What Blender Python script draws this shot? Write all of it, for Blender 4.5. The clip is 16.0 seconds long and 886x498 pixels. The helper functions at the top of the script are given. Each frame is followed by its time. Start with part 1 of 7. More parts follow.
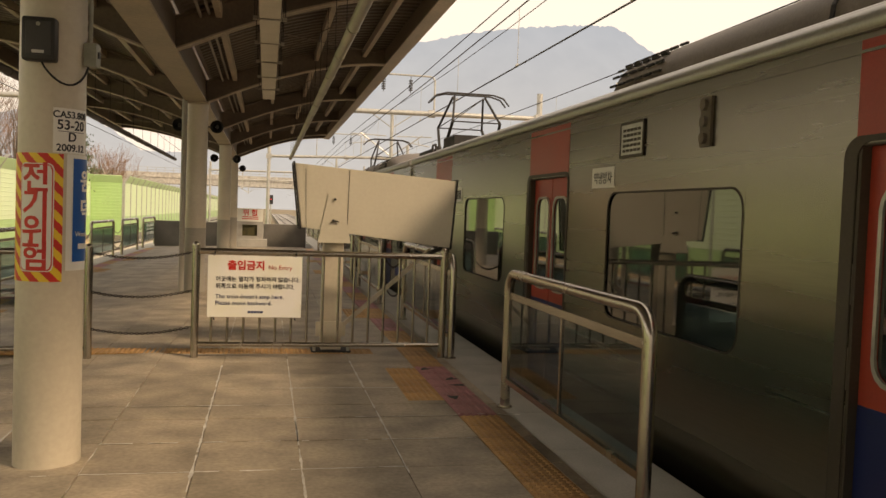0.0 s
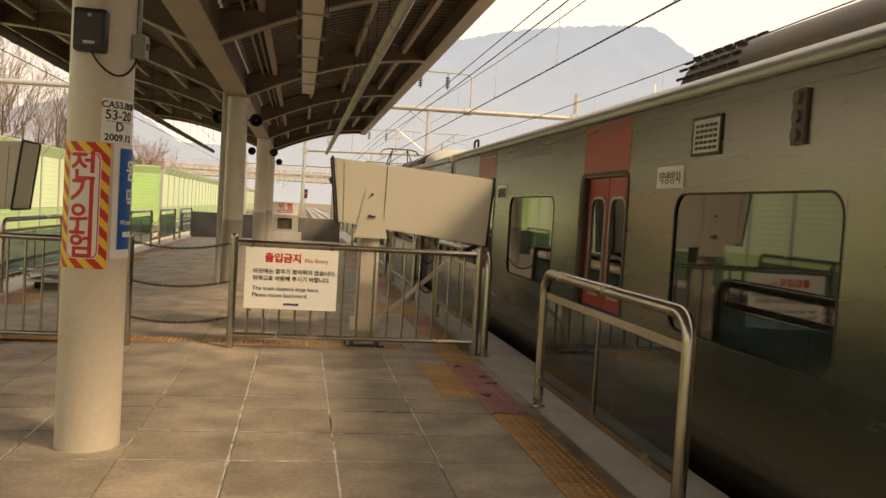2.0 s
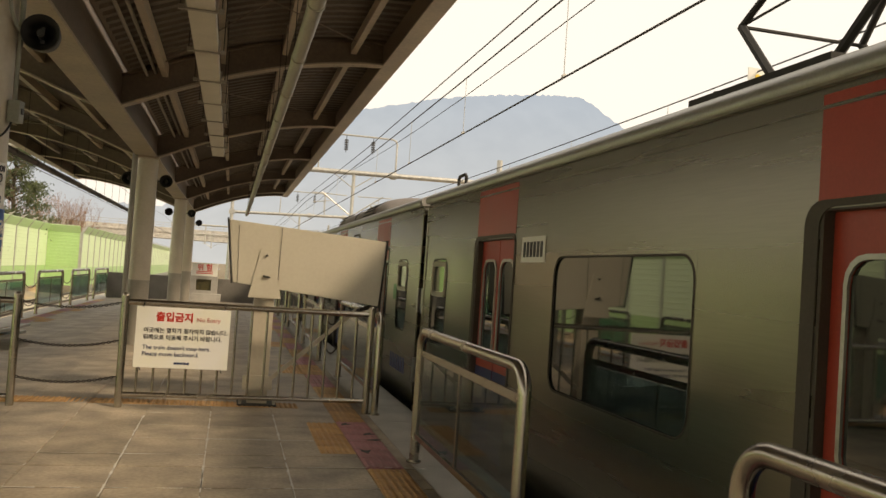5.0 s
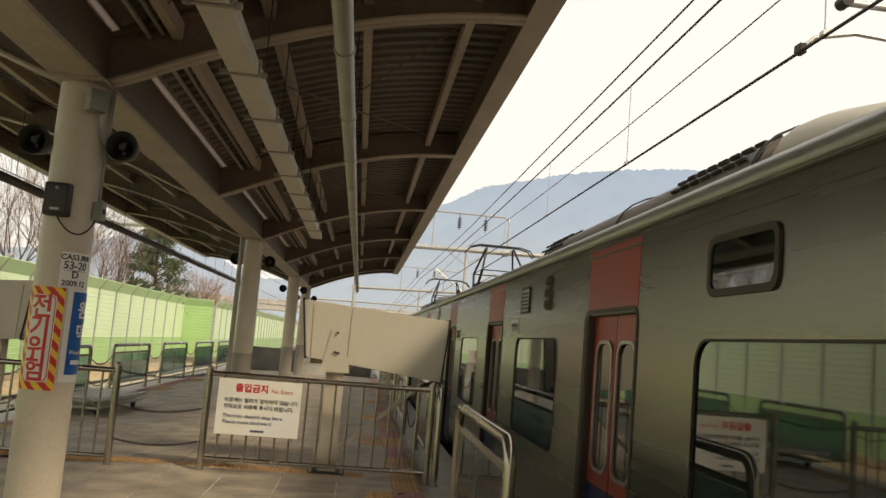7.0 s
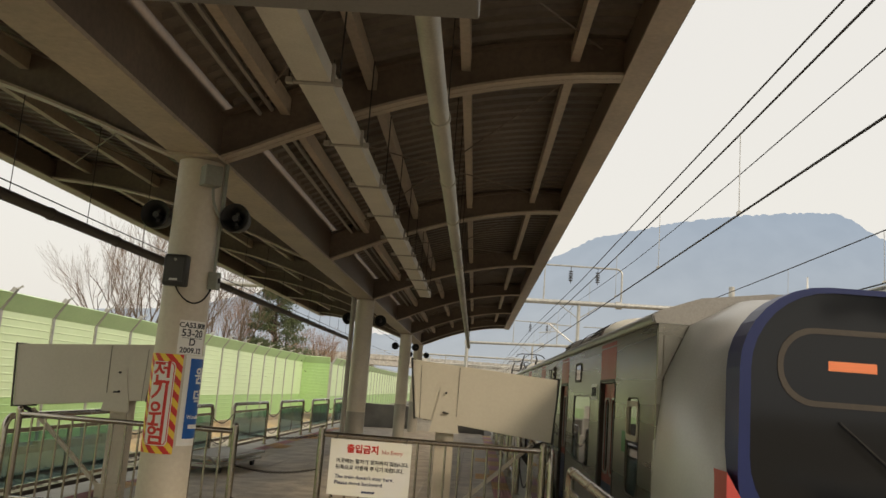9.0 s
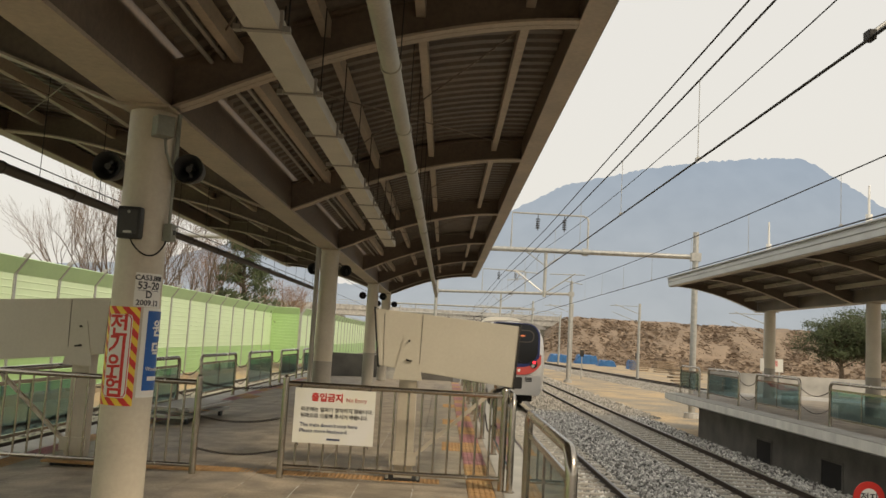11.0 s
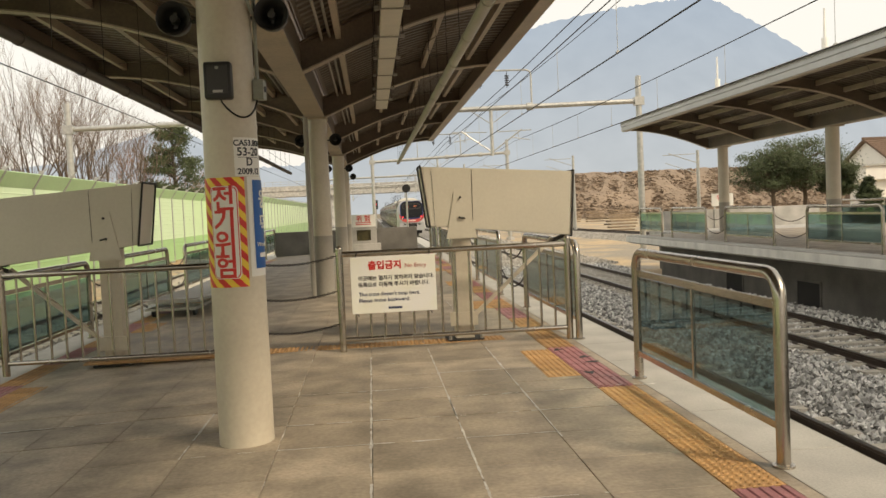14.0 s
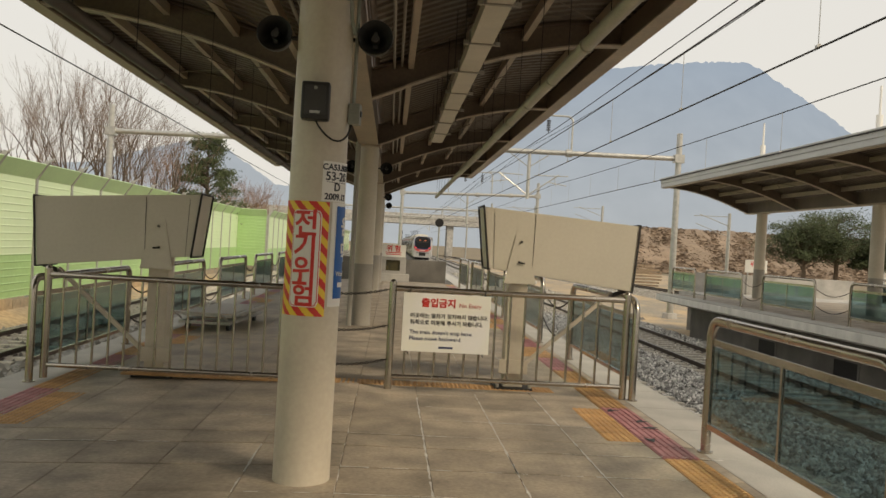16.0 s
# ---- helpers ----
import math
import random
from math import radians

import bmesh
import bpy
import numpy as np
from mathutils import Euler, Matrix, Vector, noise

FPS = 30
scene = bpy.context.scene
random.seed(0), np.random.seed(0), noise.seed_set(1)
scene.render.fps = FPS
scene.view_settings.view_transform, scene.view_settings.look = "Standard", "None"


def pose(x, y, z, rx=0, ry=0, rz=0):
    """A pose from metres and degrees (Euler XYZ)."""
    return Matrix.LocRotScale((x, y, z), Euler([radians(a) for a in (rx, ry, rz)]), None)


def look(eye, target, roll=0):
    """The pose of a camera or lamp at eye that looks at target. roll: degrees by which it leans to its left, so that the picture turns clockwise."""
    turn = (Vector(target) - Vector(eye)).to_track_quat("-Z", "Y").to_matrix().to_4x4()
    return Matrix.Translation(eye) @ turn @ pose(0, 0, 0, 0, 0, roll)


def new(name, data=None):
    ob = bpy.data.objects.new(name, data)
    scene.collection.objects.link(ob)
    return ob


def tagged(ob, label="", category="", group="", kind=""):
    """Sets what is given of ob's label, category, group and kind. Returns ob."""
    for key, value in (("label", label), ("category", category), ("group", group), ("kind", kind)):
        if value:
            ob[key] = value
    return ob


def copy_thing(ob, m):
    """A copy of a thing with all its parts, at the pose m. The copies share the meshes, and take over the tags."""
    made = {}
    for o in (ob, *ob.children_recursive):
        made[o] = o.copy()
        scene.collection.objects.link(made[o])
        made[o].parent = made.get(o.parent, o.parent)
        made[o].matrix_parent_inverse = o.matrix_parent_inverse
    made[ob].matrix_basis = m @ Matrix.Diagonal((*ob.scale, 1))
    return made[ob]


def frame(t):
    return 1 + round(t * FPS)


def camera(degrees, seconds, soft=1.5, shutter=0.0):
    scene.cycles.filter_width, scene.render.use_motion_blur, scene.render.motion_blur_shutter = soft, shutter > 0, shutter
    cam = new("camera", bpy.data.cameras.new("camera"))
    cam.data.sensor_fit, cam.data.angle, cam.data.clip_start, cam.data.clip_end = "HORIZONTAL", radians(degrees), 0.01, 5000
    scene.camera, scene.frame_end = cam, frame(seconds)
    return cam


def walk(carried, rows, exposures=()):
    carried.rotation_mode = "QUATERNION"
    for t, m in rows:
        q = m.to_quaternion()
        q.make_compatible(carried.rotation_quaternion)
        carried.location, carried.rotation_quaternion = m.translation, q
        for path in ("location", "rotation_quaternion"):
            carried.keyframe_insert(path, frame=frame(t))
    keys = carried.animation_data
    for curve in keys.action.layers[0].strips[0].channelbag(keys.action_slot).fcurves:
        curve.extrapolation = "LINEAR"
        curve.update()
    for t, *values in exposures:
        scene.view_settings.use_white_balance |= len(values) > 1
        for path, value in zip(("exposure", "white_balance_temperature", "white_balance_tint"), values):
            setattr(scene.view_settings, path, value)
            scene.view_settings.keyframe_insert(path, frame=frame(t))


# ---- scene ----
cam = camera(55.5, 16.0)
PATH = [
    (0, (0.04, -0.096, 1.489), (0.452, 1.86, 1.406), 2.1),
    (0.5, (0.005, -0.107, 1.489), (0.344, 1.863, 1.424), 2.8),
    (1, (0.02, -0.11, 1.475), (0.378, 1.856, 1.39), 2.9),
    (1.5, (0.007, -0.103, 1.485), (0.356, 1.864, 1.393), 3.3),
    (2, (0.001, -0.093, 1.484), (0.339, 1.876, 1.392), 3.5),
    (2.5, (0.006, -0.091, 1.481), (0.351, 1.877, 1.388), 3.4),
    (3, (-0.004, -0.103, 1.487), (0.352, 1.863, 1.396), 3.2),
    (3.5, (-0.003, -0.094, 1.481), (0.373, 1.868, 1.388), 3.2),
    (4, (0.086, -0.114, 1.483), (0.5, 1.842, 1.425), 3.9),
    (4.5, (0.256, -0.267, 1.503), (0.695, 1.684, 1.52), 4.9),
    (4.7, (0.309, -0.348, 1.492), (0.795, 1.592, 1.534), 4.0),
    (6.8, (0.862, -1.127, 1.566), (1.136, 0.847, 1.73), 4.6),
    (7, (0.976, -1.161, 1.576), (1.153, 0.818, 1.799), 4.8),
    (7.5, (0.96, -1.152, 1.61), (0.955, 0.808, 2.005), 5.4),
    (8, (1.046, -1.131, 1.622), (0.929, 0.827, 2.013), 5.7),
    (8.2, (1.005, -1.189, 1.628), (0.885, 0.772, 2.006), 5.1),
    (10.3, (1.136, -1.16, 1.644), (1.085, 0.823, 1.902), 3.3),
    (10.5, (1.138, -1.165, 1.634), (1.111, 0.821, 1.874), 3.2),
    (11, (1.135, -1.195, 1.641), (1.118, 0.794, 1.854), 3.4),
    (11.5, (1.158, -1.199, 1.623), (1.198, 0.796, 1.769), 3.2),
    (12, (1.157, -1.195, 1.59), (1.251, 0.802, 1.65), 3.0),
    (12.5, (1.136, -1.213, 1.578), (1.304, 0.778, 1.656), 2.1),
    (13, (0.753, -1.118, 1.493), (1.038, 0.86, 1.581), 1.0),
    (13.5, (0.175, -0.892, 1.448), (0.321, 1.101, 1.366), -1.8),
    (14, (-0.262, -0.613, 1.473), (-0.095, 1.377, 1.38), -2.6),
    (14.5, (-0.547, -0.395, 1.521), (-0.287, 1.587, 1.458), -0.1),
    (15, (-0.623, -0.332, 1.515), (-0.388, 1.654, 1.501), 1.9),
    (15.5, (-0.663, -0.345, 1.526), (-0.479, 1.646, 1.528), 3.4),
    (16, (-0.666, -0.326, 1.521), (-0.543, 1.67, 1.511), 3.3),
]
EXPOSURES = [(0.0, 0.40, 8200, 17), (2.5, 0.57, 8200, 17), (4.0, 0.53, 8000, 15), (4.7, 0.46, 7700, 13), (6.8, 0.38, 6900, 10), (7.0, 0.36, 6900, 10), (7.5, 0.13, 6800, 10), (8.2, 0.10, 6700, 10), (10.3, 0.03, 6800, 10), (12.5, -0.05, 6800, 9), (13.0, -0.14, 6900, 9), (13.5, 0.02, 6900, 10), (14.0, 0.32, 6900, 10), (14.5, 0.16, 6800, 10), (16.0, -0.02, 6800, 10)]
walk(cam, [(t, look(eye, target, roll)) for t, eye, target, roll in PATH], EXPOSURES)


# ---- world, sun, exposure ----
scene.view_settings.exposure = 0.0
world = bpy.data.worlds.new("hazy_sky")
scene.world = world
world.use_nodes = True
wn, wl = world.node_tree.nodes, world.node_tree.links
sky = wn.new("ShaderNodeTexSky")
sky.sky_type = "NISHITA"
sky.sun_disc = False
sky.sun_elevation, sky.sun_rotation = radians(39), radians(130)
sky.dust_density, sky.air_density = 6.0, 1.5
sky_gain = wn.new("ShaderNodeMix")
sky_gain.data_type = "RGBA"
sky_gain.blend_type = "MULTIPLY"
sky_gain.inputs[0].default_value = 1.0
sky_gain.inputs[7].default_value = (0.1, 0.1, 0.1, 1)
haze = wn.new("ShaderNodeMix")
haze.data_type = "RGBA"
haze.inputs[0].default_value = 0.82
haze.inputs[7].default_value = (0.92, 0.90, 0.855, 1)
wl.new(sky.outputs[0], sky_gain.inputs[6])
wl.new(sky_gain.outputs[2], haze.inputs[6])
wl.new(haze.outputs[2], wn["Background"].inputs[0])
wn["Background"].inputs[1].default_value = 1.0
sun = new("sun", bpy.data.lights.new("sun", "SUN"))
sun.data.energy, sun.data.angle, sun.data.color = 2.1, radians(10), (1.0, 0.86, 0.66)
sun.matrix_world = look((20, -17, 21.5), (0, 0, 0))


# ---- materials ----
def material(name, colour, rough=0.6, metal=0.0, vary=0.15, scale=3.0, fine=60.0, bump=0.1, second=None, spread=0.5,
             stretch=(1, 1, 1), per_piece=0.0, emit=0.0, transmission=0.0, ior=1.5, rough_vary=0.1, bump_dist=0.01, world=False):
    """A procedural surface: two scales of noise in colour, roughness and relief."""
    m = bpy.data.materials.new(name)
    m.use_nodes = True
    n, l = m.node_tree.nodes, m.node_tree.links
    b = n["Principled BSDF"]
    c = n.new("ShaderNodeTexCoord")
    mp = n.new("ShaderNodeMapping")
    mp.inputs[3].default_value = stretch
    if world:
        l.new(n.new("ShaderNodeNewGeometry").outputs["Position"], mp.inputs[0])
    else:
        l.new(c.outputs["Object"], mp.inputs[0])
    big = n.new("ShaderNodeTexNoise")
    big.inputs["Scale"].default_value, big.inputs["Detail"].default_value = scale, 5
    small = n.new("ShaderNodeTexNoise")
    small.inputs["Scale"].default_value, small.inputs["Detail"].default_value = fine, 3
    l.new(mp.outputs[0], big.inputs["Vector"])
    l.new(mp.outputs[0], small.inputs["Vector"])
    ramp = n.new("ShaderNodeValToRGB")
    second = second or tuple(v * (1 - 2.2 * vary) for v in colour)
    ramp.color_ramp.elements[0].position, ramp.color_ramp.elements[1].position = 0.5 - spread / 2, 0.5 + spread / 2
    ramp.color_ramp.elements[0].color = (*second, 1)
    ramp.color_ramp.elements[1].color = (*colour, 1)
    l.new(big.outputs["Fac"], ramp.inputs[0])
    mix = n.new("ShaderNodeMix")
    mix.data_type, mix.blend_type = "RGBA", "OVERLAY"
    mix.inputs[0].default_value = min(0.9, vary * 1.6)
    l.new(ramp.outputs[0], mix.inputs[6])
    l.new(small.outputs["Fac"], mix.inputs[7])
    out = mix.outputs[2]
    if per_piece:
        info = n.new("ShaderNodeObjectInfo")
        rng = n.new("ShaderNodeMapRange")
        rng.inputs[3].default_value, rng.inputs[4].default_value = 1 - per_piece, 1 + per_piece
        l.new(info.outputs["Random"], rng.inputs[0])
        hsv = n.new("ShaderNodeHueSaturation")
        l.new(rng.outputs[0], hsv.inputs["Value"])
        l.new(out, hsv.inputs["Color"])
        out = hsv.outputs[0]
    l.new(out, b.inputs["Base Color"])
    b.inputs["Metallic"].default_value = metal
    rr = n.new("ShaderNodeMapRange")
    rr.inputs[3].default_value, rr.inputs[4].default_value = max(0.0 if transmission else 0.02, rough - rough_vary), min(1, rough + rough_vary)
    l.new(big.outputs["Fac"], rr.inputs[0])
    l.new(rr.outputs[0], b.inputs["Roughness"])
    b.inputs["IOR"].default_value = ior
    b.inputs["Transmission Weight"].default_value = transmission
    if bump:
        bp = n.new("ShaderNodeBump")
        bp.inputs["Strength"].default_value, bp.inputs["Distance"].default_value = bump, bump_dist
        l.new(small.outputs["Fac"], bp.inputs["Height"])
        l.new(bp.outputs[0], b.inputs["Normal"])
    if emit:
        l.new(out, b.inputs["Emission Color"])
        b.inputs["Emission Strength"].default_value = emit
    return m


M_PAVER = material("paver", (0.46, 0.385, 0.29), 0.6, vary=0.24, scale=2.3, fine=34, bump=0.22, per_piece=0.13, spread=0.36, second=(0.225, 0.19, 0.145), world=True)
M_JOINT = material("joint", (0.12, 0.11, 0.095), 0.85, scale=4, bump=0.3)
M_LIME = material("lime_bloom", (0.80, 0.78, 0.73), 0.8, vary=0.25, scale=9, fine=120, bump=0.2)
M_EDGE = material("edge_stone", (0.50, 0.48, 0.43), 0.75, vary=0.15, scale=2.0, fine=70, bump=0.2)
M_TACT_Y = material("tactile_yellow", (0.63, 0.37, 0.155), 0.65, vary=0.2, scale=5, fine=80, bump=0.2, per_piece=0.12)
M_TACT_R = material("tactile_red", (0.50, 0.22, 0.23), 0.6, vary=0.2, scale=5, fine=80, bump=0.2, per_piece=0.15)
M_BLACK = material("black_rubber", (0.015, 0.014, 0.013), 0.6, bump=0.1)
M_COLUMN = material("cream_paint", (0.63, 0.56, 0.44), 0.42, vary=0.08, scale=2.0, fine=30, bump=0.04)
M_COLUMN_LOW = material("grey_paint", (0.36, 0.33, 0.28), 0.5, vary=0.08, scale=2.0, fine=30, bump=0.04)
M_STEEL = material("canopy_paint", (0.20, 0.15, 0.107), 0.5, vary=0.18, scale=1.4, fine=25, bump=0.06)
# Bottom flanges and purlins are paler than the webs.
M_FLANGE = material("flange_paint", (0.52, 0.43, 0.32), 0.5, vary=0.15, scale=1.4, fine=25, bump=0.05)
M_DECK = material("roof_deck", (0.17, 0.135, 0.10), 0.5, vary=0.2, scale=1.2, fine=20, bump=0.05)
M_FASCIA = material("white_metal", (0.58, 0.58, 0.56), 0.45, vary=0.1, scale=0.8, fine=20, bump=0.03)
M_GALV = material("galvanised", (0.55, 0.54, 0.50), 0.42, metal=0.7, vary=0.14, scale=6, fine=40, bump=0.05)
M_STAINLESS = material("stainless_tube", (0.50, 0.455, 0.39), 0.25, metal=1.0, vary=0.1, scale=4, fine=90, bump=0.03, rough_vary=0.08)
M_BOX = material("cream_board", (0.60, 0.55, 0.44), 0.45, vary=0.05, scale=1.6, fine=30, bump=0.03)
M_GASKET = material("dark_gasket", (0.03, 0.027, 0.023), 0.7, bump=0.1)
M_GLASS = material("tinted_glass", (0.22, 0.37, 0.41), 0.0, vary=0.03, scale=2, bump=0, transmission=1.0, ior=1.45, rough_vary=0.0)
M_BALLAST = material("ballast", (0.46, 0.44, 0.41), 0.9, vary=0.3, scale=14, fine=60, bump=0.9, spread=0.35, second=(0.13, 0.125, 0.115), bump_dist=0.05)
M_STONE = material("ballast_stone", (0.40, 0.385, 0.355), 0.9, vary=0.25, scale=6, fine=40, bump=0.4)
M_RAIL = material("rail_steel", (0.085, 0.06, 0.045), 0.55, metal=0.4, vary=0.2, scale=4, fine=60, bump=0.1)
M_RAILTOP = material("rail_head", (0.16, 0.14, 0.12), 0.3, metal=0.9, vary=0.1, stretch=(1, 0.1, 1))
M_SLEEPER = material("concrete_sleeper", (0.58, 0.53, 0.44), 0.85, vary=0.2, scale=5, fine=60, bump=0.3)
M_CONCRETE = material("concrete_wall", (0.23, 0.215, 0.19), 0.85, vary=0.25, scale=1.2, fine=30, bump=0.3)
M_CONC_LIGHT = material("concrete_light", (0.56, 0.54, 0.50), 0.8, vary=0.22, scale=1.5, fine=40, bump=0.25)
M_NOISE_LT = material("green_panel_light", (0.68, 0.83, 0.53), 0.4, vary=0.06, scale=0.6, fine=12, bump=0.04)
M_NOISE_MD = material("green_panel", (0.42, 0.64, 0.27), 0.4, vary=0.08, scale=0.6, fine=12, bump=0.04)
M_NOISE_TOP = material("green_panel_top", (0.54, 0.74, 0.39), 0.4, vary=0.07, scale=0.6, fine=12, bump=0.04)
M_SOIL = material("dry_soil", (0.46, 0.34, 0.20), 0.95, vary=0.3, scale=0.35, fine=5, bump=0.6, second=(0.27, 0.235, 0.18), spread=0.22)
M_FIELD = material("dry_field", (0.24, 0.19, 0.12), 0.95, vary=0.25, scale=0.08, fine=2.0, bump=0.5, second=(0.15, 0.125, 0.08))
M_BANK = material("dry_bank", (0.30, 0.225, 0.16), 0.95, vary=0.2, scale=0.10, fine=0.6, bump=0.25, spread=0.45, second=(0.21, 0.16, 0.115), bump_dist=0.15)
M_RED = material("red_sign", (0.62, 0.03, 0.02), 0.4, vary=0.03, bump=0)
M_YELLOW = material("yellow_sign", (0.85, 0.58, 0.05), 0.4, vary=0.03, bump=0)
M_WHITE = material("white_sign", (0.80, 0.78, 0.72), 0.4, vary=0.03, scale=2, bump=0)
M_BLUE = material("blue_sign", (0.01, 0.10, 0.36), 0.4, vary=0.03, bump=0)
M_INK = material("ink", (0.02, 0.02, 0.025), 0.5, vary=0.03, bump=0)
M_NAVY = material("navy_ink", (0.02, 0.035, 0.12), 0.5, vary=0.03, bump=0)
M_CAR = material("brushed_steel_car", (0.245, 0.226, 0.18), 0.27, metal=0.95, vary=0.06, scale=1.0, fine=30, bump=0.006, stretch=(1, 0.12, 3), rough_vary=0.05)
M_CAR_ROOF = material("car_roof", (0.38, 0.36, 0.33), 0.5, metal=0.3, vary=0.12, scale=1.2)
M_CAR_DARK = material("car_underframe", (0.02, 0.018, 0.016), 0.7, bump=0.1)
M_CAR_RED = material("car_red", (0.42, 0.055, 0.035), 0.4, vary=0.08, scale=1.5, bump=0.02)
M_CAB_RED = material("cab_red", (0.58, 0.085, 0.07), 0.4, vary=0.05, scale=1.5, bump=0.01)
M_CAR_BLUE = material("car_blue", (0.012, 0.022, 0.11), 0.4, vary=0.08, scale=1.5, bump=0.02)
M_CAR_GLASS = material("car_glass", (0.012, 0.018, 0.016), 0.03, vary=0.02, bump=0, ior=1.95, rough_vary=0.01)
M_CAB_GLASS = material("cab_glass", (0.012, 0.013, 0.015), 0.08, vary=0.02, bump=0, ior=1.4, rough_vary=0.01)
M_CAR_GASKET = material("car_gasket", (0.075, 0.06, 0.045), 0.6, bump=0)
M_GUTTER = material("gutter_metal", (0.47, 0.46, 0.43), 0.38, metal=0.5, vary=0.1, scale=1.5, bump=0.02)
M_GANGWAY = material("gangway_tan", (0.34, 0.24, 0.15), 0.55, vary=0.12, scale=1.5, bump=0.03)
M_AC = material("roof_unit", (0.19, 0.155, 0.125), 0.6, vary=0.22, scale=1.5)
M_AC_LT = material("roof_unit_cream", (0.56, 0.51, 0.40), 0.5, vary=0.1, scale=1.5)
M_BARK = material("bark", (0.16, 0.12, 0.085), 0.9, vary=0.2, scale=6, bump=0.3)
M_TWIG = material("bare_twigs", (0.24, 0.17, 0.12), 0.9, vary=0.2, scale=3, bump=0)
M_PINE = material("pine_needles", (0.085, 0.11, 0.04), 0.8, vary=0.3, scale=2, bump=0)
M_TARP = material("blue_tarp", (0.04, 0.17, 0.42), 0.5, vary=0.2, scale=2, bump=0.3)
M_TILE = material("roof_tile", (0.20, 0.13, 0.09), 0.8, vary=0.2, scale=6, bump=0.2)
M_LAMP_RED = material("red_lamp", (0.9, 0.03, 0.05), 0.3, vary=0.02, bump=0, emit=1.5)
M_LAMP_LED = material("amber_display", (0.7, 0.2, 0.08), 0.3, vary=0.02, bump=0, emit=0.25)
M_TIMBER = material("weathered_timber", (0.36, 0.27, 0.18), 0.9, vary=0.25, scale=3, fine=20, bump=0.3)
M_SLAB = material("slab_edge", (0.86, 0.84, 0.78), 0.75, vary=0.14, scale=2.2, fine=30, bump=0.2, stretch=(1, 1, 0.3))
M_SILVER = material("cab_silver", (0.52, 0.51, 0.49), 0.35, metal=0.4, vary=0.06, scale=1.5, bump=0.01)


# ---- building helpers ----
def part(name, bm, mat, parent=None, label="", smooth=False):
    me = bpy.data.meshes.new(name)
    bm.normal_update()
    bm.to_mesh(me)
    bm.free()
    mats = mat if isinstance(mat, (list, tuple)) else [mat]
    for m in mats:
        me.materials.append(m)
    if smooth:
        me.polygons.foreach_set("use_smooth", [True] * len(me.polygons))
        me.set_sharp_from_angle(angle=radians(40))
    ob = new(name, me)
    if parent:
        ob.parent = parent
    if label:
        tagged(ob, label)
    return ob


def shared(name, mesh, parent, m):
    """One more object on a mesh that is already built."""
    ob = new(name, mesh)
    ob.parent = parent
    ob.matrix_basis = m
    return ob


def empty(name, m=None):
    ob = new(name)
    ob.empty_display_size = 0.2
    if m:
        ob.matrix_basis = m
    return ob


def B():
    return bmesh.new()


def box(bm, x0, x1, y0, y1, z0, z1, mi=0, bevel=0.0):
    r = bmesh.ops.create_cube(bm, size=1.0, matrix=Matrix.Translation(((x0 + x1) / 2, (y0 + y1) / 2, (z0 + z1) / 2)) @ Matrix.Diagonal((x1 - x0, y1 - y0, z1 - z0, 1)))
    fs = {f for v in r["verts"] for f in v.link_faces}
    for f in fs:
        f.material_index = mi
    if bevel:
        es = {e for f in fs for e in f.edges}
        q = bmesh.ops.bevel(bm, geom=list(es), offset=bevel, segments=2, profile=0.5, affect="EDGES")
        for f in q["faces"]:
            f.material_index = mi
    return bm


def bar(bm, a, b, w, h=None, seg=0, mi=0):
    """A bar from a to b: square (w x h) or round (seg sides, radius w)."""
    a, b = Vector(a), Vector(b)
    d = b - a
    q = d.to_track_quat("Z", "Y").to_matrix().to_4x4()
    m = Matrix.Translation((a + b) / 2) @ q
    if seg:
        r = bmesh.ops.create_cone(bm, cap_ends=True, segments=seg, radius1=w, radius2=h if h is not None else w, depth=d.length, matrix=m)
    else:
        r = bmesh.ops.create_cube(bm, size=1.0, matrix=m @ Matrix.Diagonal((w, h if h is not None else w, d.length, 1)))
    for v in r["verts"]:
        for f in v.link_faces:
            f.material_index = mi
    return bm


def sweep(bm, pts, r, seg=8, mi=0):
    """A round tube along a polyline."""
    pts = [Vector(p) for p in pts]
    rings = []
    side = None
    for i, p in enumerate(pts):
        t = (pts[min(i + 1, len(pts) - 1)] - pts[max(i - 1, 0)]).normalized()
        if side is None:
            side = t.orthogonal().normalized()
        side = (side - t * side.dot(t)).normalized()
        up = t.cross(side)
        rr = r[i] if isinstance(r, (list, tuple)) else r
        rings.append([bm.verts.new(p + side * rr * math.cos(2 * math.pi * k / seg) + up * rr * math.sin(2 * math.pi * k / seg)) for k in range(seg)])
    for u, v in zip(rings, rings[1:]):
        for k in range(seg):
            f = bm.faces.new((u[k], u[(k + 1) % seg], v[(k + 1) % seg], v[k]))
            f.material_index = mi
    for ring, flip in ((rings[0], True), (rings[-1], False)):
        f = bm.faces.new(ring[::-1] if flip else ring)
        f.material_index = mi
    return bm


